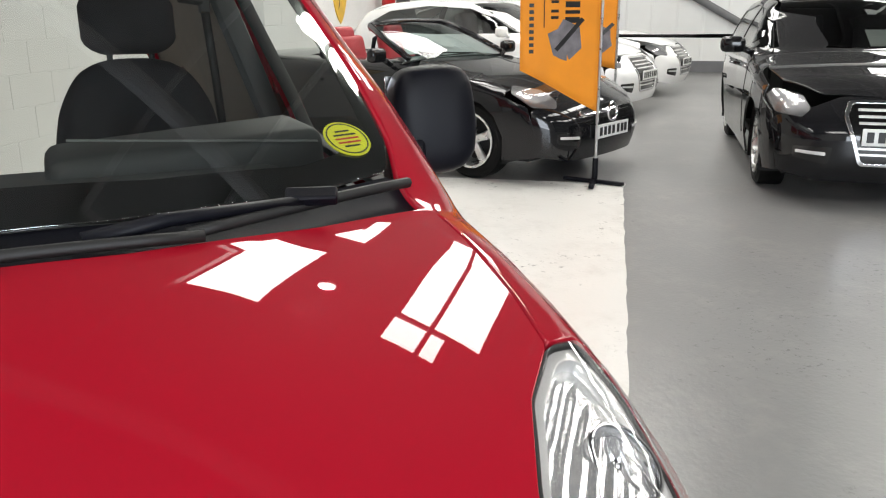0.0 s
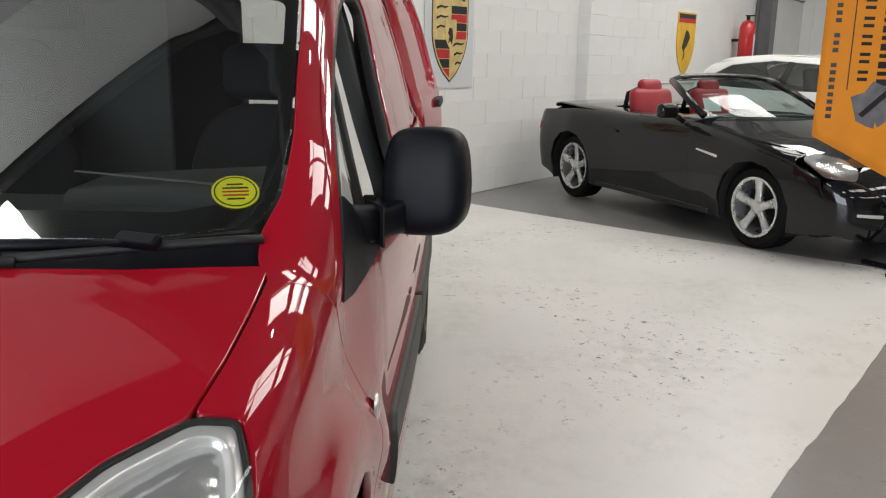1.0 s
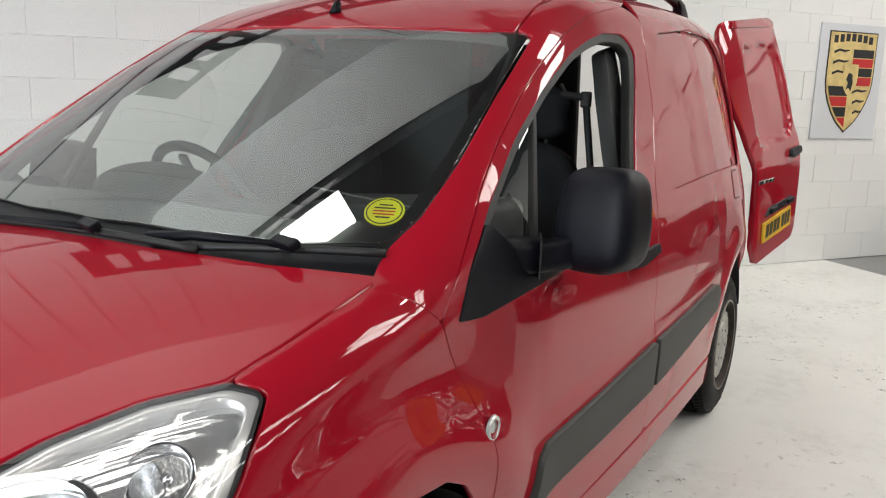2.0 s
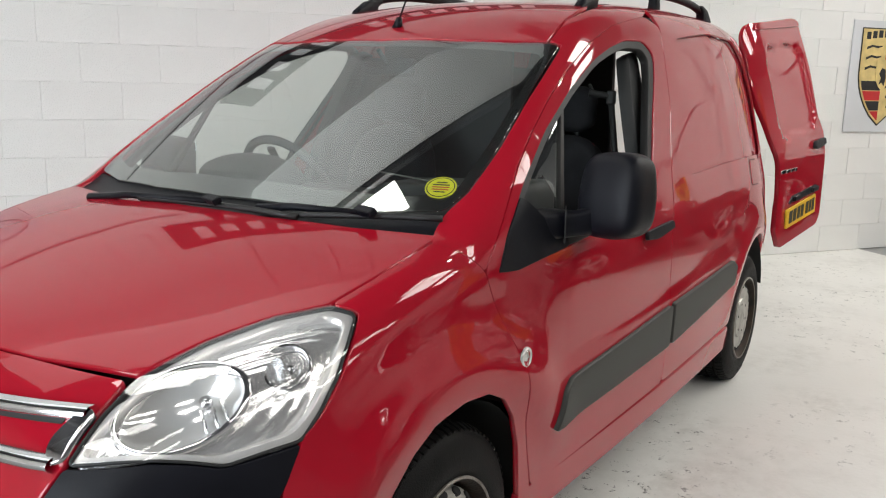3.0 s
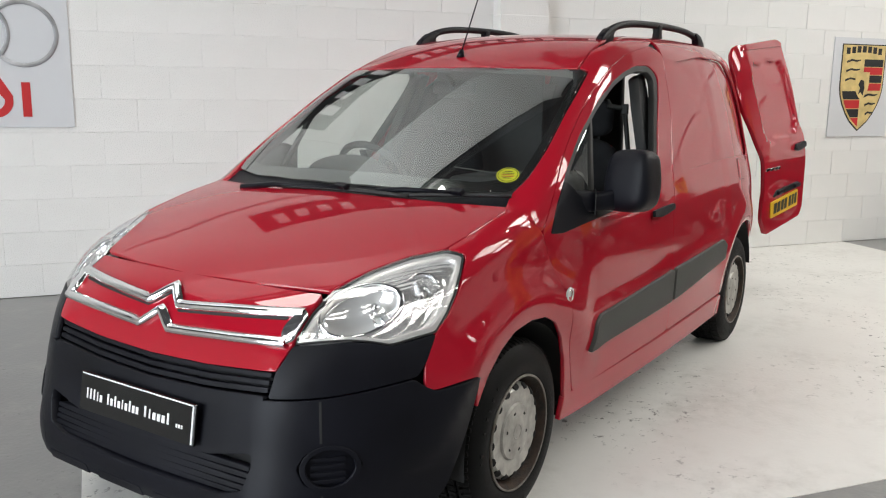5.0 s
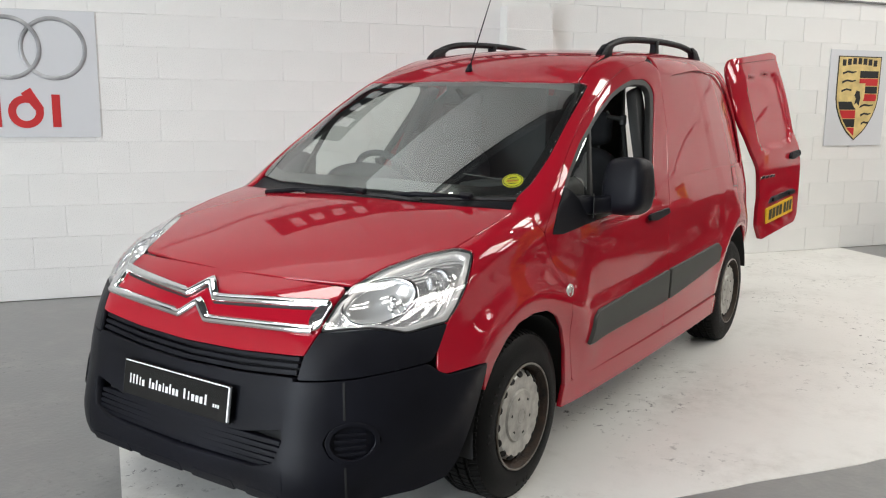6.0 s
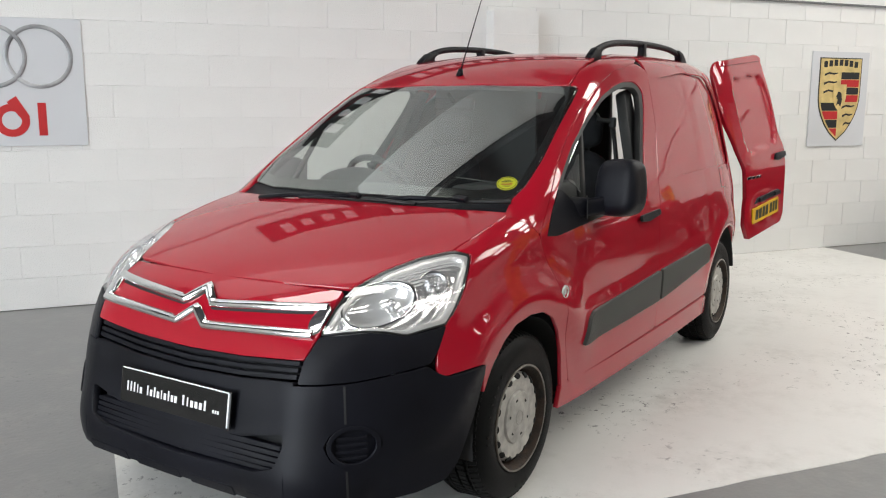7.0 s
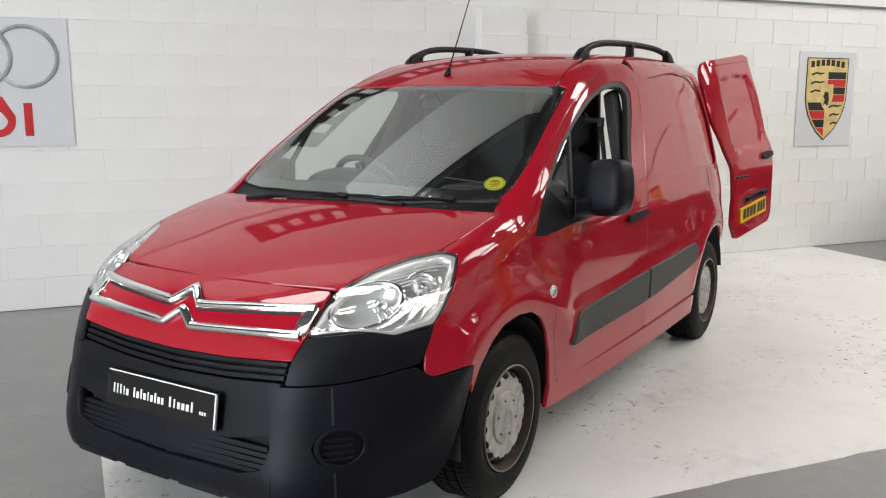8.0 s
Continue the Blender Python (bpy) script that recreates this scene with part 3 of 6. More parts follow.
def van_hull(p):
    x, y, z = p[..., 0], np.abs(p[..., 1]), p[..., 2]
    side = y - VAN_PLAN(x) + VAN_LEAN(z)
    front = np.clip((x + 0.60) / 0.44, 0, 1)
    side = side + VAN_SHOULDER(z) * front * front * (3 - 2 * front)
    side = side + 0.085 * np.clip((0.5 - z) / 0.3, 0, 1) * np.clip((x - 0.4) / 0.3, 0, 1)
    side = side - 0.024 * np.clip((-1.4 - x) / 0.9, 0, 1) * np.clip((z - 1.0) / 0.35, 0, 1)
    # a ledge above the rubbing strips
    run = np.clip((-0.42 - x) / 0.12, 0, 1) * np.clip((x + 2.36) / 0.12, 0, 1)
    side = side + run * (VAN_LEDGE(z - 0.602 - 0.0557 * (-0.545 - x)) - 0.005)
    # swelling over the wheels
    for cx in (0.0, -2.728):
        ring = np.hypot((x - cx) * 0.92, z - 0.29) - 0.47
        side = side - (0.024 if cx == 0.0 else 0.018) * np.exp(-(ring / 0.075) ** 2) * np.clip((z - 0.36) / 0.22, 0, 1)
    xs = x + 0.2 * y * y
    top = (z - van_top(xs) + (0.040 + 0.035 * np.clip((-xs - 0.6) / 0.5, 0, 1)) * y * y) * 0.87
    nose = x - VAN_NOSE(z) + 0.05 * y * y + 2.4 * np.clip(y - 0.45, 0, 1) ** 2
    f = smax(side, top, 0.10)
    f = smax(f, nose, 0.07)
    return smax(f, -3.27 - x, 0.1)


def swept(ax, az, top, cx, n=12, a0=-8, a1=188):
    """A wheel arch from rear to front: half widths behind and ahead of the axle, and its height."""
    return [(cx + (az if math.cos(a) > 0 else ax) * math.copysign(abs(math.cos(a)) ** 0.8, math.cos(a)), 0.87, 0.305 + (top - 0.305) * max(-0.3, math.copysign(abs(math.sin(a)) ** 0.8, math.sin(a))))
            for a in (radians(a1 + (a0 - a1) * k / n) for k in range(n + 1))]


van = empty("van", Matrix.Identity(4), "red panel van, black bumpers, side window down, rear door open", "van")
V = van_hull


def on_side(x, z, off=0.0):
    p, _ = meet(V, np.array([[x, 3.0, z]]), np.array([[0.0, -1.0, 0.0]]), 3.0, 200)
    return Vector(p[0]) + Vector((0, off, 0))


def on_top(x, y):
    p, _ = meet(V, np.array([[x, y, 3.0]]), np.array([[0.0, 0.0, -1.0]]), 3.0, 200)
    return tuple(p[0])


# bonnet, nose, roof
half_bonnet = [(0.012, 0.0), (0.002, 0.25), (-0.042, 0.5), (-0.108, 0.708), (0.012, 0.712), (0.158, 0.706), (0.272, 0.692), (0.358, 0.622), (0.475, 0.562), (0.596, 0.512), (0.649, 0.27), (0.673, 0.0)]
skin("bonnet", V, TOP, [(x, y, 1) for x, y in half_bonnet] + [(x, -y, 1) for x, y in half_bonnet[-2:0:-1]], PAINT_RED, van, "glossy red bonnet", r=0.012)
half_nose = [(0.0, 0.863), (0.27, 0.861), (0.50, 0.855), (0.514, 0.745), (0.494, 0.674), (0.25, 0.655), (0.0, 0.648)]
skin("nose_panel", V, FRONT, [(1, y, z) for y, z in half_nose] + [(1, -y, z) for y, z in half_nose[-2:0:-1]], PAINT_RED, van, r=0.008)
for tip, mid, end in ((0.842, 0.788, 0.812), (0.780, 0.724, 0.744)):
    w = 0.0150
    line = [(-0.50, end), (-0.25, (mid + end) / 2), (-0.066, mid), (0.0, tip - 0.010), (0.066, mid), (0.25, (mid + end) / 2), (0.50, end)]
    path = [(a[0] + (b[0] - a[0]) * k / 6, a[1] + (b[1] - a[1]) * k / 6) for a, b in zip(line[:-1], line[1:]) for k in range(6)] + [line[-1]]
    bar = bmesh.new()
    rings = []
    for i, (y, z) in enumerate(path):
        p, _ = meet(V, np.array([[3.0, y, z]]), np.array([[-1.0, 0.0, 0.0]]), 3.5, 300)
        a, b = path[max(0, i - 1)], path[min(len(path) - 1, i + 1)]
        flat = Vector((b[0] - a[0], b[1] - a[1])).normalized()
        rise = Vector((0, -flat.y, flat.x))
        rings.append([bar.verts.new(Vector(p[0]) + rise * (w * c) + Vector((h, 0, 0))) for c, h in ((-1.0, -0.004), (-0.95, 0.010), (-0.55, 0.019), (0.0, 0.022), (0.55, 0.019), (0.95, 0.010), (1.0, -0.004))])
    for a, b in zip(rings[:-1], rings[1:]):
        for i in range(6):
            bar.faces.new((a[i], b[i], b[i + 1], a[i + 1]))
    bmesh.ops.recalc_face_normals(bar, faces=bar.faces)
    if sum(q.normal.x for q in bar.faces) < 0:
        bmesh.ops.reverse_faces(bar, faces=bar.faces)
    part("chevron_bar", bar, CHROME, van, "polished chrome chevron bar", angle=50)
both("chevron_end", V, FRONT, [(1, 0.484, 0.818), (1, 0.508, 0.812), (1, 0.512, 0.748), (1, 0.490, 0.738), (1, 0.472, 0.758), (1, 0.468, 0.775)], CHROME, van, "polished chrome end piece", r=0.008, off=0.013, thick=0.02, grid=0.012)
# the upper bar's shadow, laid onto the red nose as a black strip
skin("bar_shadow_strip", V, FRONT, [(1, -0.46, 0.801), (1, -0.25, 0.790), (1, -0.07, 0.778), (1, 0, 0.818), (1, 0.07, 0.778), (1, 0.25, 0.790), (1, 0.46, 0.801), (1, 0.46, 0.792), (1, 0.25, 0.780), (1, 0.068, 0.768), (1, 0, 0.808), (1, -0.068, 0.768), (1, -0.25, 0.780), (1, -0.46, 0.792)], SEAL, van, "black strip laid in as the shadow under the upper bar", r=0.004, off=0.0015, grid=0.015, thick=0.002)

half_roof = [(-0.806, 0.0), (-0.829, 0.3), (-0.866, 0.48), (-0.905, 0.578), (-1.085, 0.55), (-1.69, 0.475), (-2.3, 0.462), (-3.21, 0.46)]
skin("roof", V, TOP, [(x, y, 1) for x, y in half_roof] + [(-3.24, 0, 1)] + [(x, -y, 1) for x, y in half_roof[:0:-1]], PAINT_RED, van, "red roof skin", r=0.01, grid=0.045)

# sides
seam = [(-0.165, 0.83, 0.975), (-0.285, 0.80, 1.085), (-0.412, 0.755, 1.19), (-0.535, 0.734, 1.275), (-0.694, 0.712, 1.376), (-0.854, 0.693, 1.46), (-1.048, 0.663, 1.537), (-1.266, 0.631, 1.593), (-1.60, 0.60, 1.637)]
screen_side = [on_top(*q) for q in ((-0.178, 0.680), (-0.257, 0.698), (-0.412, 0.694), (-0.625, 0.666), (-0.917, 0.624))]
roof_side = [on_top(*q) for q in ((-0.912, 0.581), (-1.085, 0.552), (-1.69, 0.477))]
door_rear = [(-1.69, 0.645, 1.61), (-1.655, 0.69, 1.535), (-1.59, 0.757, 1.322), (-1.45, 0.825, 1.095), (-1.355, 0.876, 0.89), (-1.352, 0.872, 0.646), (-1.342, 0.87, 0.341)]
door_front = [(-0.375, 0.866, 0.341), (-0.335, 0.866, 0.45), (-0.302, 0.866, 0.56), (-0.28, 0.866, 0.69), (-0.235, 0.86, 0.841)]
both("a_pillar", V, SHOULDER, [(-0.06, 0.76, 1.055)] + screen_side + roof_side + [(-1.70, 0.56, 1.655)] + seam[::-1], PAINT_RED, van, r=0.01, grid=0.028)
window = [(-0.225, 0.815, 0.952), (-0.275, 0.80, 1.03), (-0.41, 0.772, 1.150), (-0.60, 0.74, 1.278), (-0.80, 0.712, 1.385), (-1.02, 0.69, 1.478), (-1.16, 0.68, 1.518), (-1.31, 0.671, 1.547), (-1.47, 0.674, 1.553), (-1.545, 0.69, 1.505), (-1.49, 0.722, 1.41), (-1.36, 0.775, 1.235), (-1.27, 0.815, 1.11), (-1.235, 0.845, 0.995), (-0.58, 0.84, 0.968), (-0.31, 0.82, 0.942)]
arch_f = swept(0.30, 0.335, 0.70, 0.0)
arch_r = swept(0.38, 0.45, 0.695, -2.728)
pressed = [(-1.84, 0.671, 1.577), (-2.27, 0.655, 1.618), (-2.74, 0.66, 1.62), (-2.94, 0.70, 1.53), (-3.02, 0.756, 1.341), (-3.02, 0.81, 1.12), (-2.93, 0.82, 1.085), (-2.20, 0.83, 1.082), (-1.66, 0.835, 1.072), (-1.575, 0.82, 1.116), (-1.60, 0.783, 1.25), (-1.69, 0.723, 1.44)]
doors = []
for f in (False, True):
    door = skin("front_door", V, SHOULDER, door_front + seam + door_rear, PAINT_RED, van, "red front door with its window lowered" if not f else "red front door with its window up", holes=[window], r=0.03, gap=0.003, grid=0.028, flip=f)
    doors.append(door)
    skin("window_seal", V, SHOULDER, window, SEAL, door, "black rubber window surround", holes=[[(x - 0.0, y, z) for x, y, z in
         ((-0.27, 0.82, 0.985), (-0.31, 0.80, 1.04), (-0.43, 0.772, 1.142), (-0.61, 0.74, 1.262), (-0.81, 0.712, 1.368), (-1.02, 0.69, 1.458), (-1.16, 0.68, 1.496), (-1.31, 0.671, 1.522), (-1.45, 0.674, 1.522), (-1.495, 0.69, 1.49), (-1.455, 0.722, 1.41), (-1.33, 0.775, 1.235), (-1.245, 0.815, 1.12), (-1.215, 0.845, 1.015), (-0.58, 0.84, 0.988), (-0.34, 0.82, 0.966))]],
         r=0.045, off=-0.006, thick=0.03, grid=0.02, flip=f, gap=0.0)
    skin("quarter_post", V, SHOULDER, [(-0.716, 0.724, 1.326), (-0.742, 0.72, 1.342), (-0.553, 0.83, 0.985), (-0.526, 0.83, 0.985)], SEAL, door, "black window division post", r=0.004, off=-0.008, thick=0.02, grid=0.02, flip=f)
    skin("quarter_glass", V, SHOULDER, [(-0.27, 0.82, 0.985), (-0.31, 0.80, 1.045), (-0.43, 0.772, 1.145), (-0.61, 0.74, 1.268), (-0.728, 0.722, 1.332), (-0.54, 0.83, 0.985), (-0.36, 0.83, 0.97)], SCREEN_GLASS, door, "fixed quarter glass", r=0.008, off=-0.016, thick=0.003, grid=0.04, flip=f)
    if f:
        skin("door_glass", V, SHOULDER, [(-0.735, 0.722, 1.332), (-0.842, 0.712, 1.385), (-1.081, 0.692, 1.475), (-1.31, 0.675, 1.525), (-1.46, 0.675, 1.525), (-1.49, 0.69, 1.49), (-1.33, 0.775, 1.235), (-1.222, 0.84, 1.02), (-0.55, 0.83, 0.99)], SCREEN_GLASS, door, "raised door glass", r=0.008, off=-0.016, thick=0.003, grid=0.05, flip=f)
    skin("mirror_sail", V, SHOULDER, [(-0.222, 0.815, 0.950), (-0.275, 0.80, 1.03), (-0.37, 0.78, 1.115), (-0.455, 0.82, 1.06), (-0.56, 0.835, 1.045), (-0.56, 0.84, 0.965), (-0.31, 0.82, 0.94)], PLASTIC, door, "black plastic mirror triangle", r=0.012, off=0.003, thick=0.012, grid=0.02, flip=f)
    # handle: a dished pocket and a bar
    skin("handle_pocket", V, SIDE, [(-1.07, 1, 0.895), (-1.10, 1, 0.935), (-1.29, 1, 0.945), (-1.315, 1, 0.915), (-1.28, 1, 0.885), (-1.10, 1, 0.872)], PAINT_RED, door, r=0.02, off=0.002, thick=0.006, grid=0.02, flip=f)
    skin("handle", V, SIDE, [(-1.065, 1, 0.91), (-1.07, 1, 0.936), (-1.315, 1, 0.945), (-1.32, 1, 0.918), (-1.16, 1, 0.902)], PLASTIC, door, "black door handle", r=0.012, off=0.026, thick=0.014, grid=0.012, flip=f)
    skin("rubbing_strip", V, SIDE, [(-0.452, 1, 0.472), (-0.50, 1, 0.572), (-0.545, 1, 0.598), (-1.334, 1, 0.642), (-1.334, 1, 0.492)], PLASTIC_GREY, door, "faded black door rubbing strip", r=0.012, off=0.016, thick=0.017, grid=0.04, flip=f)
    # wing
    wing = skin("front_wing", V, SHOULDER, [(-0.06, 0.76, 1.055), on_top(-0.104, 0.714), on_top(0.012, 0.715), on_top(0.158, 0.709), on_top(0.266, 0.696), (0.245, 0.744, 0.940), (0.293, 0.768, 0.897), (0.348, 0.787, 0.842), (0.407, 0.796, 0.793), (0.457, 0.794, 0.757),
                                            (0.508, 0.794, 0.679), (0.518, 0.80, 0.609), (0.49, 0.815, 0.594), (0.325, 0.87, 0.60)] + arch_f[-3:0:-1] + [(-0.312, 0.87, 0.337), (-0.372, 0.866, 0.337)] + door_front[1:] + seam[:1], PAINT_RED, van, "glossy red front wing", r=0.012, grid=0.028, flip=f)
    spot = on_side(-0.283, 0.726)
    o = part("side_repeater", lathe([(0.019, 0.004), (0.021, 0.008), (0.026, 0.006), (0.028, 0.0)], 28), LAMP_SILVER, wing, "bright round side indicator", True)
    o.location = (spot.x, (-1 if f else 1) * spot.y, spot.z)
    o.rotation_euler = (0, 0, math.pi if f else 0)
    part("lens", lathe([(0.0, 0.012), (0.010, 0.011), (0.017, 0.008), (0.021, 0.004)], 24), CLEAR_LENS, o, "clear lens", True)
    part("bulb", lathe([(0.0, 0.005), (0.009, 0.004), (0.012, 0.001), (0.02, 0.001)], 20), LAMP_SILVER, o, "", True)
    # rear side panel with its pressed field
    panel = skin("side_panel", V, SHOULDER, [(x + 0.0, y, z) for x, y, z in door_rear[::-1]] + [(-1.705, 0.56, 1.655), on_top(-1.69, 0.477), on_top(-2.3, 0.464), on_top(-3.20, 0.462), (-3.24, 0.60, 1.58), (-3.25, 0.78, 1.1), (-3.25, 0.83, 0.7), (-3.22, 0.83, 0.53), (-3.17, 0.85, 0.45), (-3.13, 0.85, 0.42)] + arch_r[2:-1] + [(-2.26, 0.86, 0.341)], PAINT_RED, van, "red load bay side with a pressed blank panel", holes=[pressed], r=0.03, gap=0.003, grid=0.03, flip=f, thick=0.012)
    skin("pressed_panel", V, SHOULDER, pressed, PAINT_RED, panel, "red pressed blank panel", r=0.03, off=-0.019, thick=0.002, grid=0.03, flip=f, gap=-0.006)
    skin("rubbing_strip", V, SIDE, [(-1.362, 1, 0.492), (-1.362, 1, 0.642), (-2.16, 1, 0.664), (-2.222, 1, 0.63), (-2.19, 1, 0.552)], PLASTIC_GREY, panel, "faded black rubbing strip", r=0.012, off=0.016, thick=0.017, grid=0.04, flip=f)
    if not f:
        skin("fuel_flap", V, SHOULDER, [(-2.556, 0.82, 1.064), (-2.714, 0.82, 1.064), (-2.704, 0.84, 0.934), (-2.546, 0.84, 0.936)], SEAL, panel, "", r=0.02, off=0.0012, thick=0.003, grid=0.03)
        skin("fuel_flap_skin", V, SHOULDER, [(-2.563, 0.82, 1.058), (-2.707, 0.82, 1.058), (-2.698, 0.84, 0.940), (-2.553, 0.84, 0.942)], PAINT_RED, panel, "red fuel flap", r=0.018, off=0.003, thick=0.003, grid=0.03)
    skin("sill", V, SIDE, [(-0.292, 1, 0.245), (-0.308, 1, 0.3335), (-0.36, 1, 0.337), (-2.262, 1, 0.337), (-2.29, 1, 0.30), (-2.27, 1, 0.232), (-0.40, 1, 0.236)], PAINT_RED, van, "red sill", r=0.006, grid=0.03, off=0.0, thick=0.02, flip=f)

# lamps and bumper
lamp_loop = [(0.757, 0.512, 0.744), (0.677, 0.509, 0.813), (0.602, 0.515, 0.86), (0.475, 0.562, 0.908), (0.358, 0.622, 0.94), (0.268, 0.69, 0.952), (0.247, 0.742, 0.940), (0.295, 0.766, 0.897), (0.350, 0.785, 0.842), (0.410, 0.794, 0.793), (0.460, 0.792, 0.753), (0.592, 0.728, 0.736), (0.632, 0.693, 0.749), (0.678, 0.641, 0.757)]
LAMP_BOWLS = (((0.583, 0.614, 0.814), 0.084, 1.5), ((0.408, 0.708, 0.862), 0.050, 0.92))


def bowl_axes(k):
    """The long axis, the opening's way and the short axis of a lamp bowl on the side k."""
    aim_ = Vector((0.588, 0.312 * k, 0.747)).normalized()
    side_ = Vector((-0.75, 0.61 * k, 0.30))
    side_ = (side_ - aim_ * side_.dot(aim_)).normalized()
    return side_, aim_, side_.cross(aim_)


LAMPVIEW = view((-0.62, -0.55, -0.56), (-0.66, 0.75, 0))
for f in (False, True):
    k = -1 if f else 1
    rims = []
    for at, size, wide in LAMP_BOWLS:
        side_, aim_, up_ = bowl_axes(1)
        rims.append([Vector(at) + side_ * (size * wide * math.cos(a)) + up_ * (size * math.sin(a)) for a in (i * math.pi / 14 for i in range(28))])
    lamp = skin("headlamp", V, LAMPVIEW, lamp_loop, LAMP_FACET, van, "clear headlamp with silver reflectors", holes=rims, r=0.014, off=-0.030, thick=0.004, grid=0.03, gap=0.0, flip=f)
    skin("lens", V, LAMPVIEW, lamp_loop, CLEAR_LENS, lamp, "clear plastic lens", r=0.016, off=0.001, thick=0.004, grid=0.03, flip=f)
    skin("bezel", V, LAMPVIEW, lamp_loop, LAMP_SILVER, lamp, "silver lamp bezel", holes=[[(0.740, 0.520, 0.757), (0.672, 0.518, 0.805), (0.602, 0.526, 0.852), (0.475, 0.572, 0.900), (0.360, 0.632, 0.931), (0.280, 0.695, 0.942), (0.270, 0.735, 0.930), (0.312, 0.755, 0.888), (0.362, 0.772, 0.838), (0.418, 0.780, 0.793), (0.465, 0.778, 0.765), (0.592, 0.716, 0.748), (0.675, 0.632, 0.768)]], r=0.02, off=-0.012, thick=0.036, grid=0.03, flip=f)
    # an oval main bowl and a round indicator bowl, with bulbs
    for at, size, wide in LAMP_BOWLS:
        main = size > 0.06
        bowl = lathe([(size, 0.0), (size * 0.98, -0.008), (size * 0.82, -0.030), (size * 0.5, -0.048), (size * 0.18, -0.056), (0.0, -0.058)], 56)
        for v in bowl.verts:
            v.co.x *= wide
        o = part("main_reflector" if main else "indicator_reflector", bowl, LAMP_BOWL if main else LAMP_FACET, lamp, "bright polished reflector bowl" if main else "bright fluted reflector", True)
        side_, aim_, up_ = bowl_axes(k)
        o.matrix_world = Matrix(((side_.x, aim_.x, up_.x, at[0]), (side_.y, aim_.y, up_.y, k * at[1]), (side_.z, aim_.z, up_.z, at[2]), (0, 0, 0, 1)))
        ring = lathe([(size * 0.95, 0.010), (size * 1.03, 0.010), (size * 1.05, 0.0), (size * 0.97, -0.006)], 48)
        for v in ring.verts:
            v.co.x *= wide * 0.985
        part("ring", ring, CHROME, o, "chrome ring", True)
        hub = size * (0.5 if main else 0.1)
        part("bulb", rod((hub, -0.054, 0), (hub, -0.01, 0), size * 0.10, 12), LAMP_SILVER, o, "", True)
        part("bulb_shield", rod((hub, -0.018, 0), (hub, -0.004, 0), size * 0.14, 14), CHROME, o, "", True)
        if main:
            for q in (0.25, 0.45, 0.65):
                part("flute", rod((q * size * 1.2, -0.050 + 0.02 * q, -size * 0.1), (q * size * 1.3, -0.030, size * 0.62), 0.004, 6), CHROME, o, "", True)
    skin("lamp_seal", V, LAMPVIEW, lamp_loop, SEAL, lamp, "black lamp seal", holes=[[(q[0] * 0.994 + 0.003, q[1] * 0.99 + 0.0065, q[2] * 0.985 + 0.0125) for q in lamp_loop]], r=0.014, off=-0.004, thick=0.01, grid=0.02, gap=0.0, flip=f)
    # upper bumper corner, under the lamp
    skin("bumper_upper_corner", V, CORNER, [(0.757, 0.514, 0.74), (0.678, 0.641, 0.753), (0.632, 0.693, 0.745), (0.592, 0.728, 0.732), (0.462, 0.793, 0.748), (0.506, 0.794, 0.679), (0.535, 0.785, 0.642), (0.545, 0.78, 0.638), (0.739, 0.641, 0.612), (0.835, 0.489, 0.602), (0.81, 0.495, 0.67)], PLASTIC, van, "black plastic bumper corner under the headlamp", r=0.01, grid=0.025, flip=f)
    fog = [(0.764, 0.648, 0.475), (0.72, 0.695, 0.455), (0.70, 0.713, 0.418), (0.72, 0.697, 0.375), (0.78, 0.66, 0.36), (0.815, 0.60, 0.375), (0.829, 0.582, 0.42), (0.81, 0.60, 0.46)]
    low = skin("bumper_lower_corner", V, CORNER, [(0.853, 0.482, 0.597), (0.74, 0.638, 0.607), (0.545, 0.778, 0.632), (0.52, 0.80, 0.605), (0.49, 0.815, 0.588), (0.328, 0.876, 0.594), (0.368, 0.863, 0.463), (0.404, 0.853, 0.376), (0.455, 0.84, 0.275), (0.50, 0.825, 0.225), (0.60, 0.775, 0.205), (0.75, 0.67, 0.205), (0.90, 0.48, 0.22), (0.90, 0.478, 0.42)], PLASTIC, van, "black plastic lower bumper corner", holes=[fog], r=0.012, grid=0.028, flip=f, thick=0.03)
    skin("fog_blank", V, CORNER, fog, PLASTIC, low, "round ribbed fog lamp blank", r=0.02, off=-0.014, thick=0.003, grid=0.02, flip=f)
    for z in (0.385, 0.405, 0.425, 0.445):
        skin("fog_rib", V, CORNER, [(0.80, 0.61, z), (0.735, 0.68, z), (0.735, 0.68, z - 0.007), (0.80, 0.61, z - 0.007)], PLASTIC, low, r=0.003, off=-0.004, thick=0.012, grid=0.02, flip=f, gap=0)
    ring_pts = [(0.764 + 0.075 * math.cos(a) * 0.75, 0.65 - 0.075 * math.cos(a) * 0.8, 0.418 + 0.062 * math.sin(a)) for a in (2 * math.pi * i / 22 for i in range(22))]
    inner = [(0.764 + (x - 0.764) * 0.86, 0.65 + (y - 0.65) * 0.86, 0.418 + (z - 0.418) * 0.86) for x, y, z in ring_pts]
    skin("fog_surround", V, CORNER, ring_pts, PLASTIC, low, holes=[inner], r=0.01, off=0.006, thick=0.012, grid=0.015, flip=f, gap=0)

    skin("bumper_seam", V, CORNER, [(0.775, 0.622, 0.600), (0.771, 0.627, 0.600), (0.776, 0.632, 0.488), (0.780, 0.627, 0.488)], SEAL, low, "", r=0.001, off=0.001, thick=0.002, grid=0.02, flip=f, gap=0)
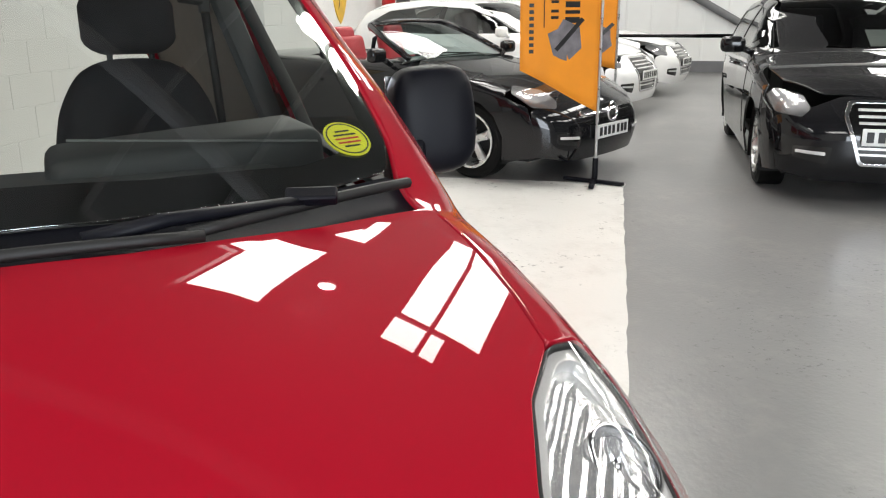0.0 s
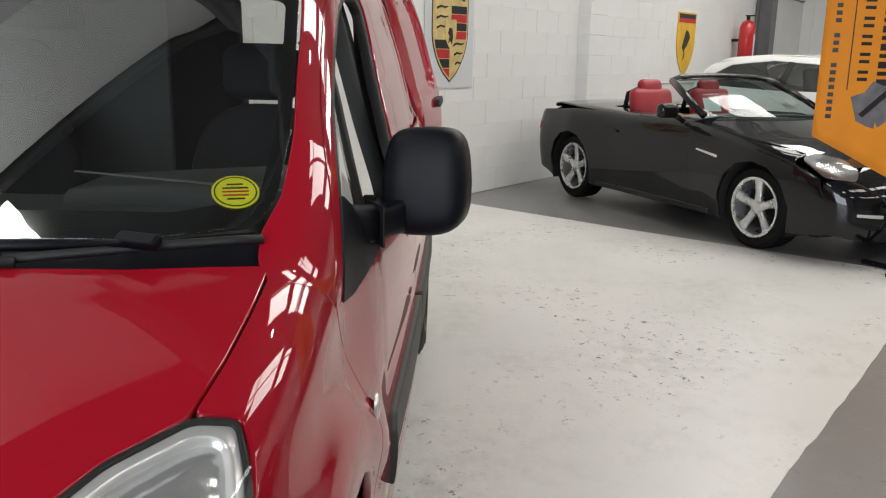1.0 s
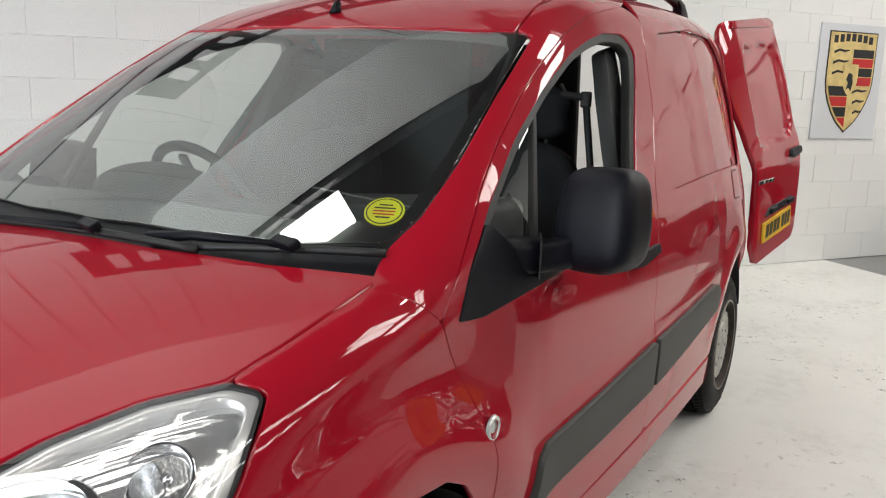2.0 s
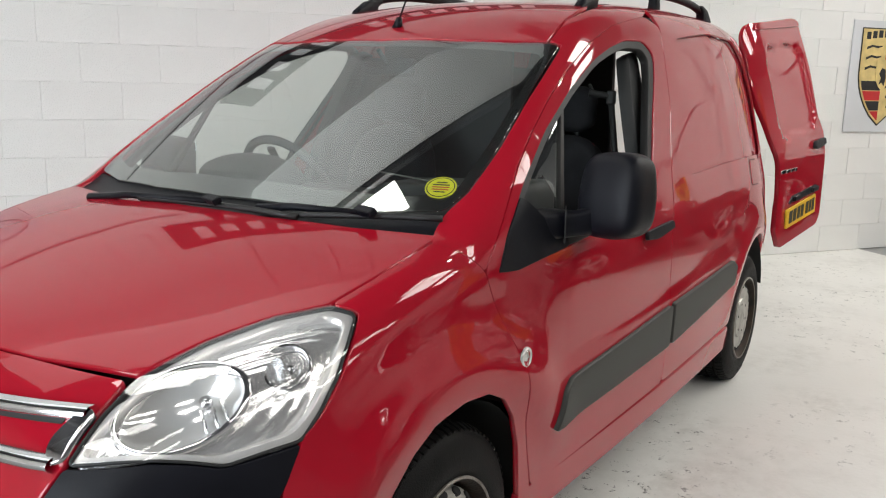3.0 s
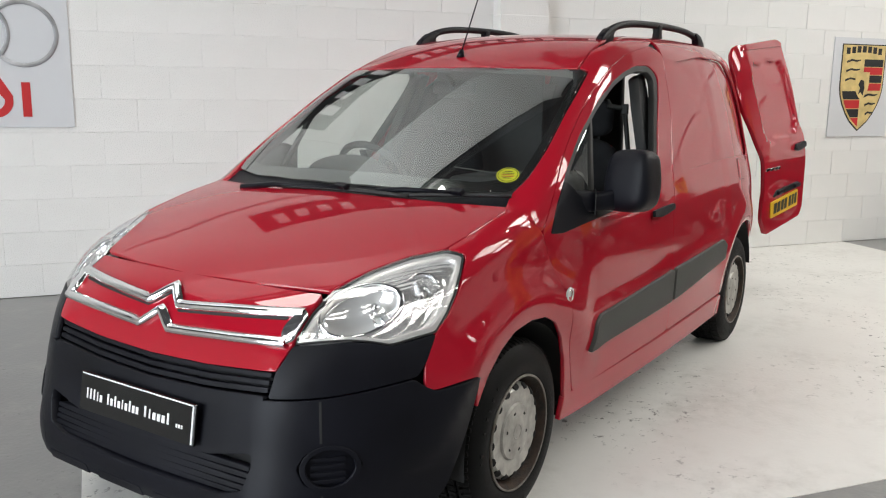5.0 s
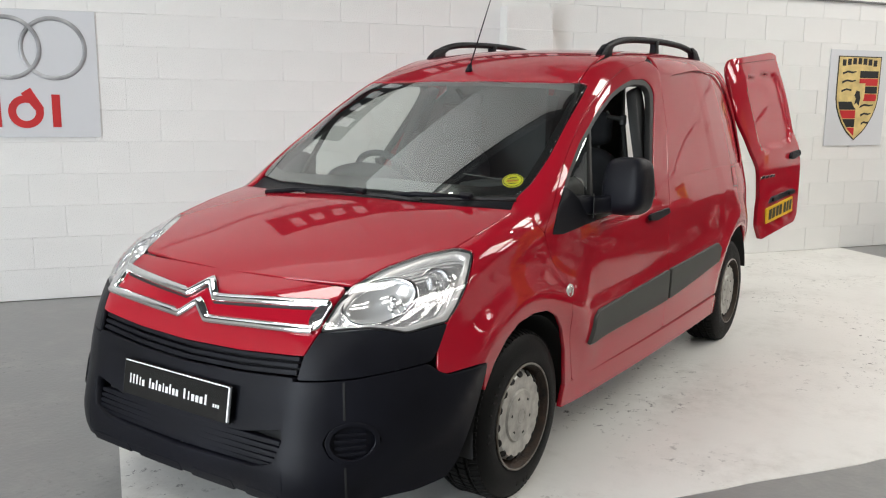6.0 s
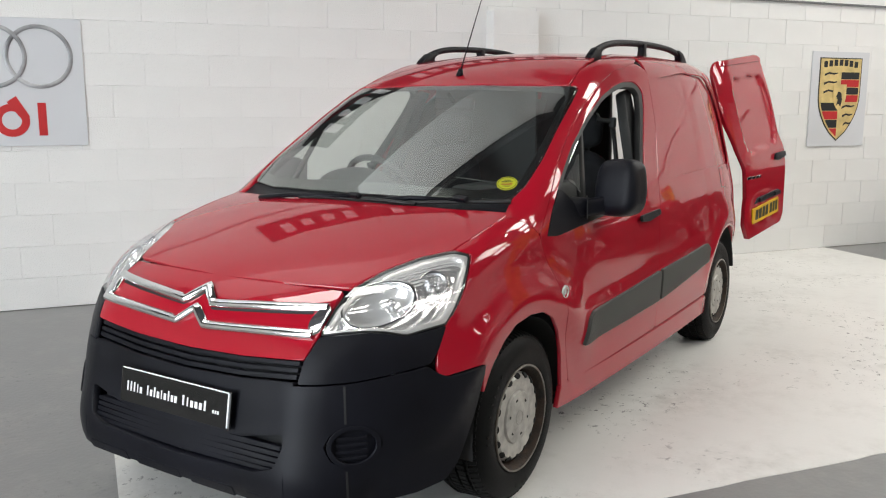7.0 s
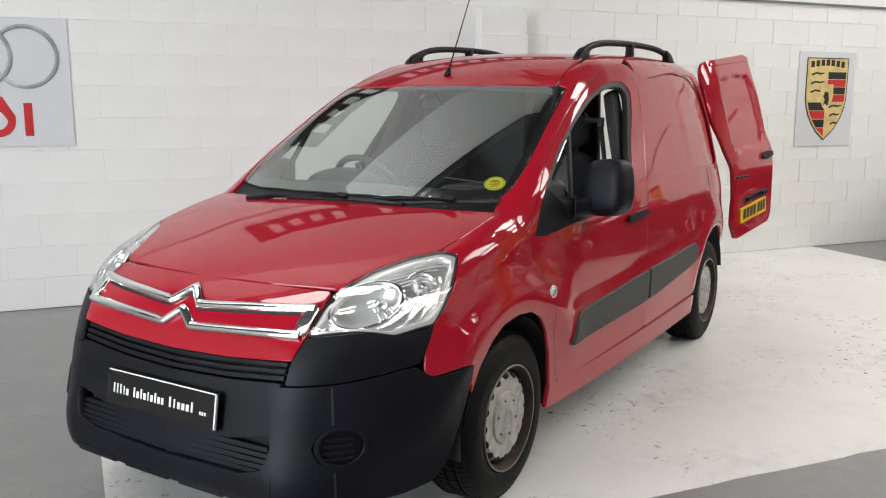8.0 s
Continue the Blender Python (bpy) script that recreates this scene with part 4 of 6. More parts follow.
    skin("bumper_seam", V, CORNER, [(0.783, 0.63, 0.345), (0.779, 0.635, 0.345), (0.779, 0.64, 0.22), (0.783, 0.635, 0.22)], SEAL, low, "", r=0.001, off=0.001, thick=0.002, grid=0.02, flip=f, gap=0)

low_grille = [(0.0, 0.405), (0.30, 0.415), (0.455, 0.448), (0.465, 0.42), (0.44, 0.345), (0.36, 0.318), (0.0, 0.305)]
lg = [(1, y, z) for y, z in low_grille] + [(1, -y, z) for y, z in low_grille[-2:0:-1]]
beam = [(0.0, 0.582), (0.25, 0.59), (0.476, 0.608), (0.479, 0.42), (0.479, 0.215), (0.3, 0.215), (0.0, 0.215)]
bumper = skin("front_bumper", V, FRONT, [(1, y, z) for y, z in beam] + [(1, -y, z) for y, z in beam[-2:0:-1]], PLASTIC, van, "black textured front bumper", holes=[lg], r=0.012, grid=0.03, thick=0.035)
skin("lower_grille_back", V, FRONT, lg, UNDERBODY, bumper, "", r=0.02, off=-0.06, thick=0.003, grid=0.05)
for i, z in enumerate((0.325, 0.343, 0.361, 0.379, 0.397, 0.415)):
    w = 0.41 if i == 0 else 0.44 if i < 5 else 0.30
    skin("grille_slat", V, FRONT, [(1, -w, z + 0.010), (1, w, z + 0.010), (1, w, z), (1, 0, z - 0.008), (1, -w, z)], PLASTIC, bumper, "black grille slat", r=0.003, off=-0.018, thick=0.03, grid=0.03, gap=0)
for y0, y1 in ((-0.465, -0.25), (-0.20, 0.02), (0.07, 0.27), (0.32, 0.465)):
    skin("air_dam", V, FRONT, [(1, y0, 0.212), (1, y0 + 0.006, 0.245), (1, y1 - 0.006, 0.245), (1, y1, 0.212)], PLASTIC, bumper, "black lower lip", r=0.006, off=0.0025, thick=0.01, grid=0.03, gap=0)
up = [(0.0, 0.648), (0.25, 0.655), (0.492, 0.673), (0.480, 0.612), (0.25, 0.592), (0.0, 0.584)]
ug = [(1, y, z) for y, z in up] + [(1, -y, z) for y, z in up[-2:0:-1]]
grille = skin("upper_grille", V, FRONT, ug, UNDERBODY, van, "black slatted upper grille", r=0.01, off=-0.055, thick=0.004, grid=0.04)
for dz, h in ((0.0, 0.011), (0.022, 0.010), (0.044, 0.010)):
    a = [(0.0, 0.590 + dz), (0.25, 0.598 + dz), (0.475, 0.617 + dz * 0.95)]
    lo_ = [(1, y, z) for y, z in a] + [(1, y, z + h) for y, z in a[::-1]] + [(1, -y, z + h) for y, z in a[1:]] + [(1, -y, z) for y, z in a[:0:-1]]
    skin("grille_slat", V, FRONT, lo_, PLASTIC, grille, "", r=0.003, off=-0.012, thick=0.03, grid=0.03, gap=0)

# dealer plate: black board with a white edge and plain bars for its words
board = part("front_plate", box((0.012, 0.53, 0.122), (0, 0, 0), 0.004), GLOSS_BLACK, van, "black show plate with white lettering bars")
board.location = (0.893, 0.0, 0.492)
board.rotation_euler = (0, radians(-9), 0)
for nm, size, at in (("edge", (0.004, 0.512, 0.004), (0.006, 0, 0.056)), ("edge", (0.004, 0.006, 0.11), (0.006, 0.257, 0))):
    part("white_edge", box(size, at), WHITE_INK, board, "thin white edge")
for start, end, tall in ((-0.234, -0.150, "1110x"), (-0.132, 0.024, "1x1x0x1xx"), (0.042, 0.164, "10xxx1")):
    step = (end - start) / len(tall)
    for i, c in enumerate(tall):
        h, w = (0.033, 0.42) if c == "1" else (0.029, 0.3) if c == "0" else (0.022, 0.66)
        part("lettering_bar", box((0.003, step * w, h), (0.0065, start + step * (i + 0.5), h / 2 - 0.020), 0.001), WHITE_INK, board, "white lettering bar")
for i in range(3):
    part("lettering_bar", box((0.003, 0.007, 0.011), (0.0065, 0.192 + 0.011 * i, -0.0145), 0.001), WHITE_INK, board, "white lettering bar")

# windscreen with its black border, scuttle and wipers
half_screen = [(-0.055, 0.0), (-0.07, 0.25), (-0.115, 0.5), (-0.185, 0.672), (-0.26, 0.694), (-0.412, 0.69), (-0.625, 0.662), (-0.915, 0.62), (-0.875, 0.49), (-0.838, 0.3), (-0.815, 0.0)]
sc = [(x, y, 1) for x, y in half_screen] + [(x, -y, 1) for x, y in half_screen[-2:0:-1]]
screen = skin("windscreen", V, TOP, sc, SCREEN_GLASS, van, "large raked windscreen glass", r=0.02, off=-0.004, thick=0.004, grid=0.04)
inner_screen = [(-0.125, 0.0), (-0.14, 0.3), (-0.18, 0.53), (-0.25, 0.662), (-0.42, 0.656), (-0.63, 0.63), (-0.835, 0.598), (-0.79, 0.3), (-0.772, 0.0)]
skin("black_border", V, TOP, sc, FRIT, screen, "black printed glass border", holes=[[(x, y, 1) for x, y in inner_screen] + [(x, -y, 1) for x, y in inner_screen[-2:0:-1]]], r=0.03, off=-0.0085, thick=0.002, grid=0.03)
cowl = [(0.005, 0.0), (-0.006, 0.25), (-0.05, 0.5), (-0.112, 0.706), (-0.18, 0.685), (-0.185, 0.672), (-0.12, 0.5), (-0.075, 0.25), (-0.06, 0.0)]
skin("scuttle", V, TOP, [(x, y, 1) for x, y in cowl] + [(x, -y, 1) for x, y in cowl[-2:0:-1]], PLASTIC, van, "black scuttle below the windscreen", r=0.008, off=-0.014, thick=0.03, grid=0.03)


def on_van(x, y, off=0.0):
    p, _ = meet(V, np.array([[x, y, 3.0]]), np.array([[0.0, 0.0, -1.0]]), 3.0, 200)
    n = slope(V, p)
    return Vector(p[0] + n[0] * off)


for pivot, heel, tip in (((-0.028, 0.20), (-0.024, 0.325), (-0.156, 0.688)), ((0.022, -0.44), (0.016, -0.22), (-0.016, 0.345))):
    middle = ((heel[0] + tip[0]) / 2, (heel[1] + tip[1]) / 2)
    wiper = part("wiper", tube([on_van(*pivot, 0.002), on_van((pivot[0] * 2 + middle[0]) / 3, (pivot[1] * 2 + middle[1]) / 3, 0.014), on_van(*middle, 0.016)], [0.013, 0.010, 0.008], 8), PLASTIC, van, "black wiper arm", True)
    line = [on_van(heel[0] + (tip[0] - heel[0]) * k / 8, heel[1] + (tip[1] - heel[1]) * k / 8, 0.008) for k in range(9)]
    part("blade", tube(line, 0.0085, 6), SEAL, wiper, "", True)
    part("blade_clip", box((0.026, 0.075, 0.018), tuple(on_van(*middle, 0.022)), 0.004, (0, 28, -18)), PLASTIC, wiper)

# round yellow sticker inside the glass, with print bars
p = on_van(-0.245, 0.622, -0.0065)
n = Vector(slope(V, np.array([tuple(p)]))[0])
m = Matrix.Translation(p) @ n.to_track_quat("Z", "X").to_matrix().to_4x4()
st = part("glass_sticker", lathe([(0, 0.001), (0.041, 0.001), (0.041, -0.001), (0, -0.001)], 36, "z"), YELLOW, screen, "round yellow sticker with dark print")
st.matrix_world = m
part("print_ring", lathe([(0.0345, 0.0016), (0.037, 0.0016), (0.037, 0.001), (0.0345, 0.001)], 36, "z"), INK, st)
for i, w in enumerate((0.028, 0.044, 0.046, 0.044, 0.03)):
    part("print_bar", box((0.0035, w, 0.001), (0.018 - 0.009 * i, 0, 0.0012)), RED_INK if i in (2, 3) else INK, st)

# roof rails and aerial
def prism(loop, y0, y1, bevel=0.006):
    """A flat slab from a loop of (x, z), from y0 to y1, with eased edges."""
    bm = bmesh.new()
    near, far_ = [bm.verts.new((x, y1, z)) for x, z in loop], [bm.verts.new((x, y0, z)) for x, z in loop]
    bm.faces.new(near)
    bm.faces.new(far_[::-1])
    for i in range(len(loop)):
        j = (i + 1) % len(loop)
        bm.faces.new((near[i], far_[i], far_[j], near[j]))
    bmesh.ops.recalc_face_normals(bm, faces=bm.faces)
    bmesh.ops.bevel(bm, geom=bm.edges[:], offset=bevel, segments=2, profile=0.5, affect="EDGES", clamp_overlap=True)
    return bm


for k in (1, -1):
    x0, x1 = -1.30, -2.72
    pts, rad = [], []
    for i in range(33):
        t = i / 32
        base = on_van(x0 + (x1 - x0) * t, (0.50 + 0.04 * t) * k, 0.0)
        lift = 0.066 * (1 - abs(2 * t - 1) ** 5)
        pts.append(base + Vector((0, 0, lift - 0.004)))
        rad.append(0.017)
    rail_bm = tube(pts, rad, 12)
    rail = part("roof_rail", rail_bm, PLASTIC, van, "black plastic roof rail", True)
    for t, legs in ((0.0, ((0.03, -0.02), (-0.02, 0.022), (-0.07, 0.052), (-0.15, 0.068), (-0.175, 0.056), (-0.135, 0.035), (-0.12, -0.02))),
                    (0.5, ((0.035, -0.02), (0.022, 0.03), (0.03, 0.066), (-0.03, 0.066), (-0.022, 0.03), (-0.035, -0.02))),
                    (1.0, ((-0.03, -0.02), (0.02, 0.022), (0.07, 0.052), (0.15, 0.068), (0.175, 0.056), (0.135, 0.035), (0.12, -0.02)))):
        base = on_van(x0 + (x1 - x0) * t, (0.50 + 0.04 * t) * k, 0.0)
        fb = prism(legs, -0.019, 0.019)
        bmesh.ops.translate(fb, vec=base, verts=fb.verts)
        part("rail_foot", fb, PLASTIC, rail, "", True)
base = on_van(-0.905, 0.0, -0.004)
aerial = part("aerial", join(rod(base, base + Vector((-0.012, 0, 0.035)), 0.018, 14, 0.011), rod(base + Vector((-0.012, 0, 0.03)), base + Vector((-0.235, 0, 0.43)), 0.0035, 8, 0.0022)), PLASTIC, van, "thin black roof aerial", True)


# mirrors
def door_mirror(k, inset=0.0):
    head = bmesh.new()
    bmesh.ops.create_cube(head, size=1.0)
    bmesh.ops.subdivide_edges(head, edges=head.edges[:], cuts=9, use_grid_fill=True)
    for v in head.verts:
        c = v.co * 2
        q = c / (abs(c.x) ** 4.5 + abs(c.y) ** 4.5 + abs(c.z) ** 4.5) ** (1 / 4.5)
        out = q.y * k
        z = q.z * 0.118 * (1 - 0.20 * max(0, out) ** 2 if q.z < 0 else 1 - 0.05 * max(0, -out))
        v.co = Vector((max(-0.05, q.x * (0.078 - 0.012 * max(0, q.z))), q.y * 0.094 * (1 - 0.10 * max(0, q.z)), z))
    bmesh.ops.transform(head, matrix=pose(-0.64, (0.942 - inset) * k, 1.106 - inset, 0, -4, -8 * k), verts=head.verts)
    mir = part("door_mirror", head, PLASTIC, van, "black door mirror", True)
    arm = bmesh.new()
    rings = []
    for x, y, z, deep, tall in ((-0.47, 0.790, 1.030, 0.060, 0.046), (-0.50, 0.815, 1.030, 0.052, 0.042), (-0.545, 0.845, 1.030, 0.046, 0.036), (-0.59, 0.880, 1.036, 0.046, 0.038), (-0.63, 0.915, 1.046, 0.05, 0.046)):
        rings.append([arm.verts.new((x + deep * math.copysign(abs(math.cos(a)) ** 0.6, math.cos(a)), (y - inset * (-0.47 - x) / 0.16) * k, z - inset * (-0.47 - x) / 0.16 + tall * math.copysign(abs(math.sin(a)) ** 0.6, math.sin(a)))) for a in (2 * math.pi * i / 20 for i in range(20))])
    for a, b in zip(rings[:-1], rings[1:]):
        for i in range(20):
            arm.faces.new((a[i], a[(i + 1) % 20], b[(i + 1) % 20], b[i]))
    arm.faces.new(rings[0])
    arm.faces.new(rings[-1])
    bmesh.ops.recalc_face_normals(arm, faces=arm.faces)
    part("mirror_arm", arm, PLASTIC, mir, "", angle=50)
    part("arm_joint", box((0.10, 0.004, 0.086), (-0.535, (0.838 - inset * 0.4) * k, 1.03 - inset * 0.4), 0.001, (0, 0, 25 * k)), SEAL, mir)
    part("mirror_glass", box((0.004, 0.15, 0.18), (-0.690, (0.936 - inset) * k, 1.108 - inset), 0.001, (0, -4, -8 * k)), CHROME, mir, "mirror glass")


door_mirror(1)
door_mirror(-1, 0.05)


# wheels
def van_wheel(x, k, track):
    w = empty("wheel", pose(x, 0.0, 0.308), "", "")
    w.parent = van
    o = track * k
    tyre = [(0.188, 0.095), (0.196, 0.104), (0.215, 0.111), (0.25, 0.110), (0.282, 0.100), (0.302, 0.084), (0.308, 0.07)]
    prof = tyre + [(0.309, y) for y in (0.052, 0.047)] + [(0.302, 0.046), (0.302, 0.038), (0.3095, 0.037), (0.3095, 0.008), (0.302, 0.007), (0.302, -0.001), (0.3095, -0.002), (0.3095, -0.034), (0.302, -0.035), (0.302, -0.043), (0.309, -0.044), (0.308, -0.07), (0.286, -0.098), (0.235, -0.108), (0.188, -0.095)]
    ty = part("tyre", lathe(prof, 72), RUBBER, w, "black tyre with worn lettering", angle=35)
    # shoulder tread blocks, sidewall ribs
    blocks = join(*[box((0.016, 0.034, 0.012), (0, 0, 0), 0.002, segments=1) for _ in range(1)])
    me = bpy.data.meshes.new("tread")
    blocks.to_mesh(me)
    blocks.free()
    all_b = bmesh.new()
    for i in range(76):
        a = 2 * math.pi * i / 76
        t = bmesh.new()
        t.from_mesh(me)
        for off_, tilt_, lift_ in ((0.071, -20, 0.3045), (-0.071, 20, 0.3045), (0.0235, 0, 0.3065), (-0.0185, 0, 0.3065)):
            t2 = t.copy()
            bmesh.ops.transform(t2, matrix=Matrix.Rotation(a, 4, "Y") @ pose(0, off_, lift_, tilt_), verts=t2.verts)
            tm = bpy.data.meshes.new("t")
            t2.to_mesh(tm)
            t2.free()
            all_b.from_mesh(tm)
            bpy.data.meshes.remove(tm)
        t.free()
    tagged(part("tread_block", all_b, RUBBER, ty, ""), kind="stuff")
    bar = bpy.data.meshes.new("lettering_bar")
    tmp = box((0.007, 0.0022, 0.018), (0, 0.110, 0.25))
    tmp.to_mesh(bar)
    tmp.free()
    bar.materials.append(RUBBER)
    for i in list(range(8, 15)) + list(range(34, 39)) + [17, 18, 19]:
        o_ = new("lettering_bar", bar)
        o_.parent = ty
        o_.matrix_local = Matrix.Rotation(radians(i * 5.0 + 3.0 * math.sin(i * 2.3)), 4, "Y")
    rim = part("rim", lathe([(0.196, 0.10), (0.198, 0.108), (0.190, 0.110), (0.181, 0.096), (0.176, 0.06), (0.165, 0.03), (0.0, 0.02)], 56), RUST, w, "rusty steel rim", angle=40)
    part("rim_edge", lathe([(0.187, 0.100), (0.189, 0.107), (0.1935, 0.1125), (0.198, 0.111), (0.1985, 0.106), (0.196, 0.10)], 56), RIM_EDGE, rim, "", True)
    # cap: dished disc; dark discs round its rim stand in for shaded oval openings
    n = 120
    vs, fs = [], []
    rad = (0.0, 0.04, 0.044, 0.094, 0.099, 0.122, 0.150, 0.166)
    dep = (0.082, 0.082, 0.080, 0.078, 0.070, 0.072, 0.074, 0.058)
    for i in range(n):
        a = 2 * math.pi * i / n
        for r, d in zip(rad, dep):
            vs.append((r * math.cos(a), d + 0.018, r * math.sin(a)))
        vs.append((rad[-1] * math.cos(a), 0.05, rad[-1] * math.sin(a)))
    c = len(rad) + 1
    for i in range(n):
        j = (i + 1) % n
        for q in range(c - 1):
            fs.append((i * c + q, i * c + q + 1, j * c + q + 1, j * c + q))
    cap = mesh_object("wheel_cap", vs, fs, WHEEL_CAP, w, "dull silver wheel cap", True)
    cb = bmesh.new()
    cb.from_mesh(cap.data)
    bmesh.ops.remove_doubles(cb, verts=cb.verts, dist=1e-5)
    bmesh.ops.recalc_face_normals(cb, faces=cb.faces)
    for e in cb.edges:
        e.smooth = len(e.link_faces) == 2 and e.calc_face_angle(0) < radians(40)
    cb.to_mesh(cap.data)
    cb.free()
    part("cap_emblem", lathe([(0.022, 0.1005), (0.024, 0.102), (0.027, 0.102), (0.029, 0.1005)], 28), WHEEL_CAP, cap, "", True)
    slot = lathe([(0.0, 0.0035), (0.011, 0.0035), (0.0125, 0.001), (0.0125, -0.006)], 14)
    for v in slot.verts:
        v.co.x *= 1.35
    dark_disc = bpy.data.meshes.new("opening")
    slot.to_mesh(dark_disc)
    slot.free()
    dark_disc.materials.append(UNDERBODY)
    for i in range(16):
        o_ = new("opening", dark_disc)
        o_.parent = cap
        o_.matrix_local = Matrix.Rotation(2 * math.pi * i / 16, 4, "Y") @ pose(0, 0.0872, 0.1565, 42)
    for i in range(6):
        a = radians(60 * i + 15)
        part("cap_mark", box((0.006, 0.002, 0.010), (0.070 * math.cos(a), 0.0985, 0.070 * math.sin(a)), 0, (0, -math.degrees(a), 0)), DARK_METAL, cap)
    w.matrix_world = pose(x, o, 0.308, 0, 0, 0 if k > 0 else 180)
    return w


for x, track in ((0.02, 0.73), (-2.57, 0.765)):
    for k in (1, -1):
        van_wheel(x, k, track)

# wheel wells, underside and load floor
for x, rr in ((0.02, 0.362), (-2.68, 0.40)):
    for k in (1, -1):
        well = lathe([(0.02, -0.17), (rr, -0.17), (rr, 0.09)], 40)
        bmesh.ops.delete(well, geom=[v for v in well.verts if v.co.z < (-0.075 if x > -1 else 0.05)], context="VERTS")
        o = part("wheel_liner", well, UNDERBODY, van, "black wheel arch liner", True)
        o.matrix_world = pose(x - (0.02 if x > -1 else 0), 0.74 * k, 0.315, 0, 0, 0 if k > 0 else 180)
part("underside", join(box((2.1, 1.64, 0.04), (-1.37, 0, 0.27)), box((0.9, 1.0, 0.04), (0.25, 0, 0.26)), box((0.55, 1.0, 0.05), (-2.75, 0, 0.33))), UNDERBODY, van)

# ---- inside the van ----
dash = part("dashboard", box((0.52, 1.20, 0.20), (-0.47, 0, 0.955), 0.05, (0, -2, 0), 3), TRIM_DARK, van, "charcoal dashboard", True)
hood = bmesh.new()
bmesh.ops.create_uvsphere(hood, u_segments=24, v_segments=12, radius=1.0, matrix=pose(-0.55, -0.36, 1.06) @ Matrix.Diagonal((0.15, 0.21, 0.085, 1)))
part("binnacle", hood, TRIM_DARK, dash, "", True)
part("dash_pad", box((0.26, 0.52, 0.13), (-0.685, 0.42, 1.035), 0.03, (4, 0, 0), 3), TRIM_DARK, dash, "", True)
part("dash_shelf", box((0.006, 0.46, 0.004), (-0.552, 0.43, 1.106), 0.001, (-4, 0, 0)), TRIM_GREY, dash, "grey dashboard shelf edge")
sw = part("steering_wheel", tube([(0.185 * math.cos(a), 0.185 * math.sin(a), 0) for a in (2 * math.pi * i / 40 for i in range(40))], 0.016, 10, True), TRIM_DARK, van, "dark steering wheel", True)
sw.matrix_world = pose(-0.74, -0.36, 1.03, 0, -58, 0)
part("wheel_hub", box((0.13, 0.15, 0.05), (0, 0, -0.02), 0.02), TRIM_DARK, sw, "", True)
for a in (90, 210, 330):
    part("spoke", box((0.03, 0.12, 0.015), (0.10 * math.sin(radians(a)), 0.10 * math.cos(radians(a)), -0.01), 0.005, (0, 0, -a)), TRIM_DARK, sw)


def van_seat(y, group):
    seat = empty("seat", pose(0, 0, 0), "", "")
    seat.parent = van
    part("seat_cushion", box((0.50, 0.50, 0.16), (-1.12, y, 0.66), 0.05, (0, -6, 0), 4), CLOTH, seat, "", True)
    back = box((0.13, 0.44, 0.58), (0, 0, 0), 0.062, (0, 0, 0), 5)
    bmesh.ops.subdivide_edges(back, edges=[e for e in back.edges if e.calc_length() > 0.1], cuts=7, use_grid_fill=True)
    for v in back.verts:
        k = 1 - 0.16 * max(0, v.co.z / 0.29) ** 3
        v.co.y *= k
        v.co.z -= 0.11 * max(0, v.co.z / 0.29) * (abs(v.co.y) / 0.2) ** 3
        v.co.x += 0.03 * (abs(v.co.y) / 0.25) ** 2
    bmesh.ops.transform(back, matrix=pose(-1.40, y, 0.925, 0, -9, 0), verts=back.verts)
    bk = part("backrest", back, CLOTH, seat, "black cloth backrest", True)
    part("piping", tube([(-1.365, y + 0.20, 0.72), (-1.385, y + 0.205, 0.92), (-1.40, y + 0.19, 1.08), (-1.42, y + 0.13, 1.185)], 0.004, 6), CLOTH_LINE, bk, "burgundy piping", True)
    hr = box((0.09, 0.25, 0.172), (0, 0, 0), 0.043, (0, 0, 0), 4)
    for v in hr.verts:
        v.co.y *= 1 - 0.22 * (abs(v.co.z) / 0.086) ** 4
    bmesh.ops.transform(hr, matrix=pose(-1.45, y, 1.308, 0, -8, 0), verts=hr.verts)
    head = part("headrest", hr, CLOTH, seat, "black cloth headrest", True)
    for dy in (-0.055, 0.055):
        part("headrest_post", rod((-1.445, y + dy, 1.19), (-1.45, y + dy, 1.26), 0.008, 8), SEAL, head)


for y in (0.40, -0.38):
    van_seat(y, "van seats")
lining = skin("headlining", V, TOP, [(-0.90, 0.50, 1), (-1.2, 0.50, 1), (-3.16, 0.44, 1), (-3.16, -0.44, 1), (-1.2, -0.50, 1), (-0.90, -0.50, 1)], LINING, van, "pale grey roof lining", r=0.02, off=-0.035, thick=0.004, grid=0.1)
both("pillar_trim", V, SHOULDER, [(-1.44, 0.7, 1.53), (-1.53, 0.69, 1.55), (-1.49, 0.76, 1.35), (-1.42, 0.83, 1.05), (-1.40, 0.85, 0.95), (-1.30, 0.85, 0.95), (-1.33, 0.80, 1.2), (-1.39, 0.75, 1.40)], TRIM_DARK, van, "charcoal plastic pillar trim", r=0.02, off=-0.055, thick=0.05, grid=0.04)
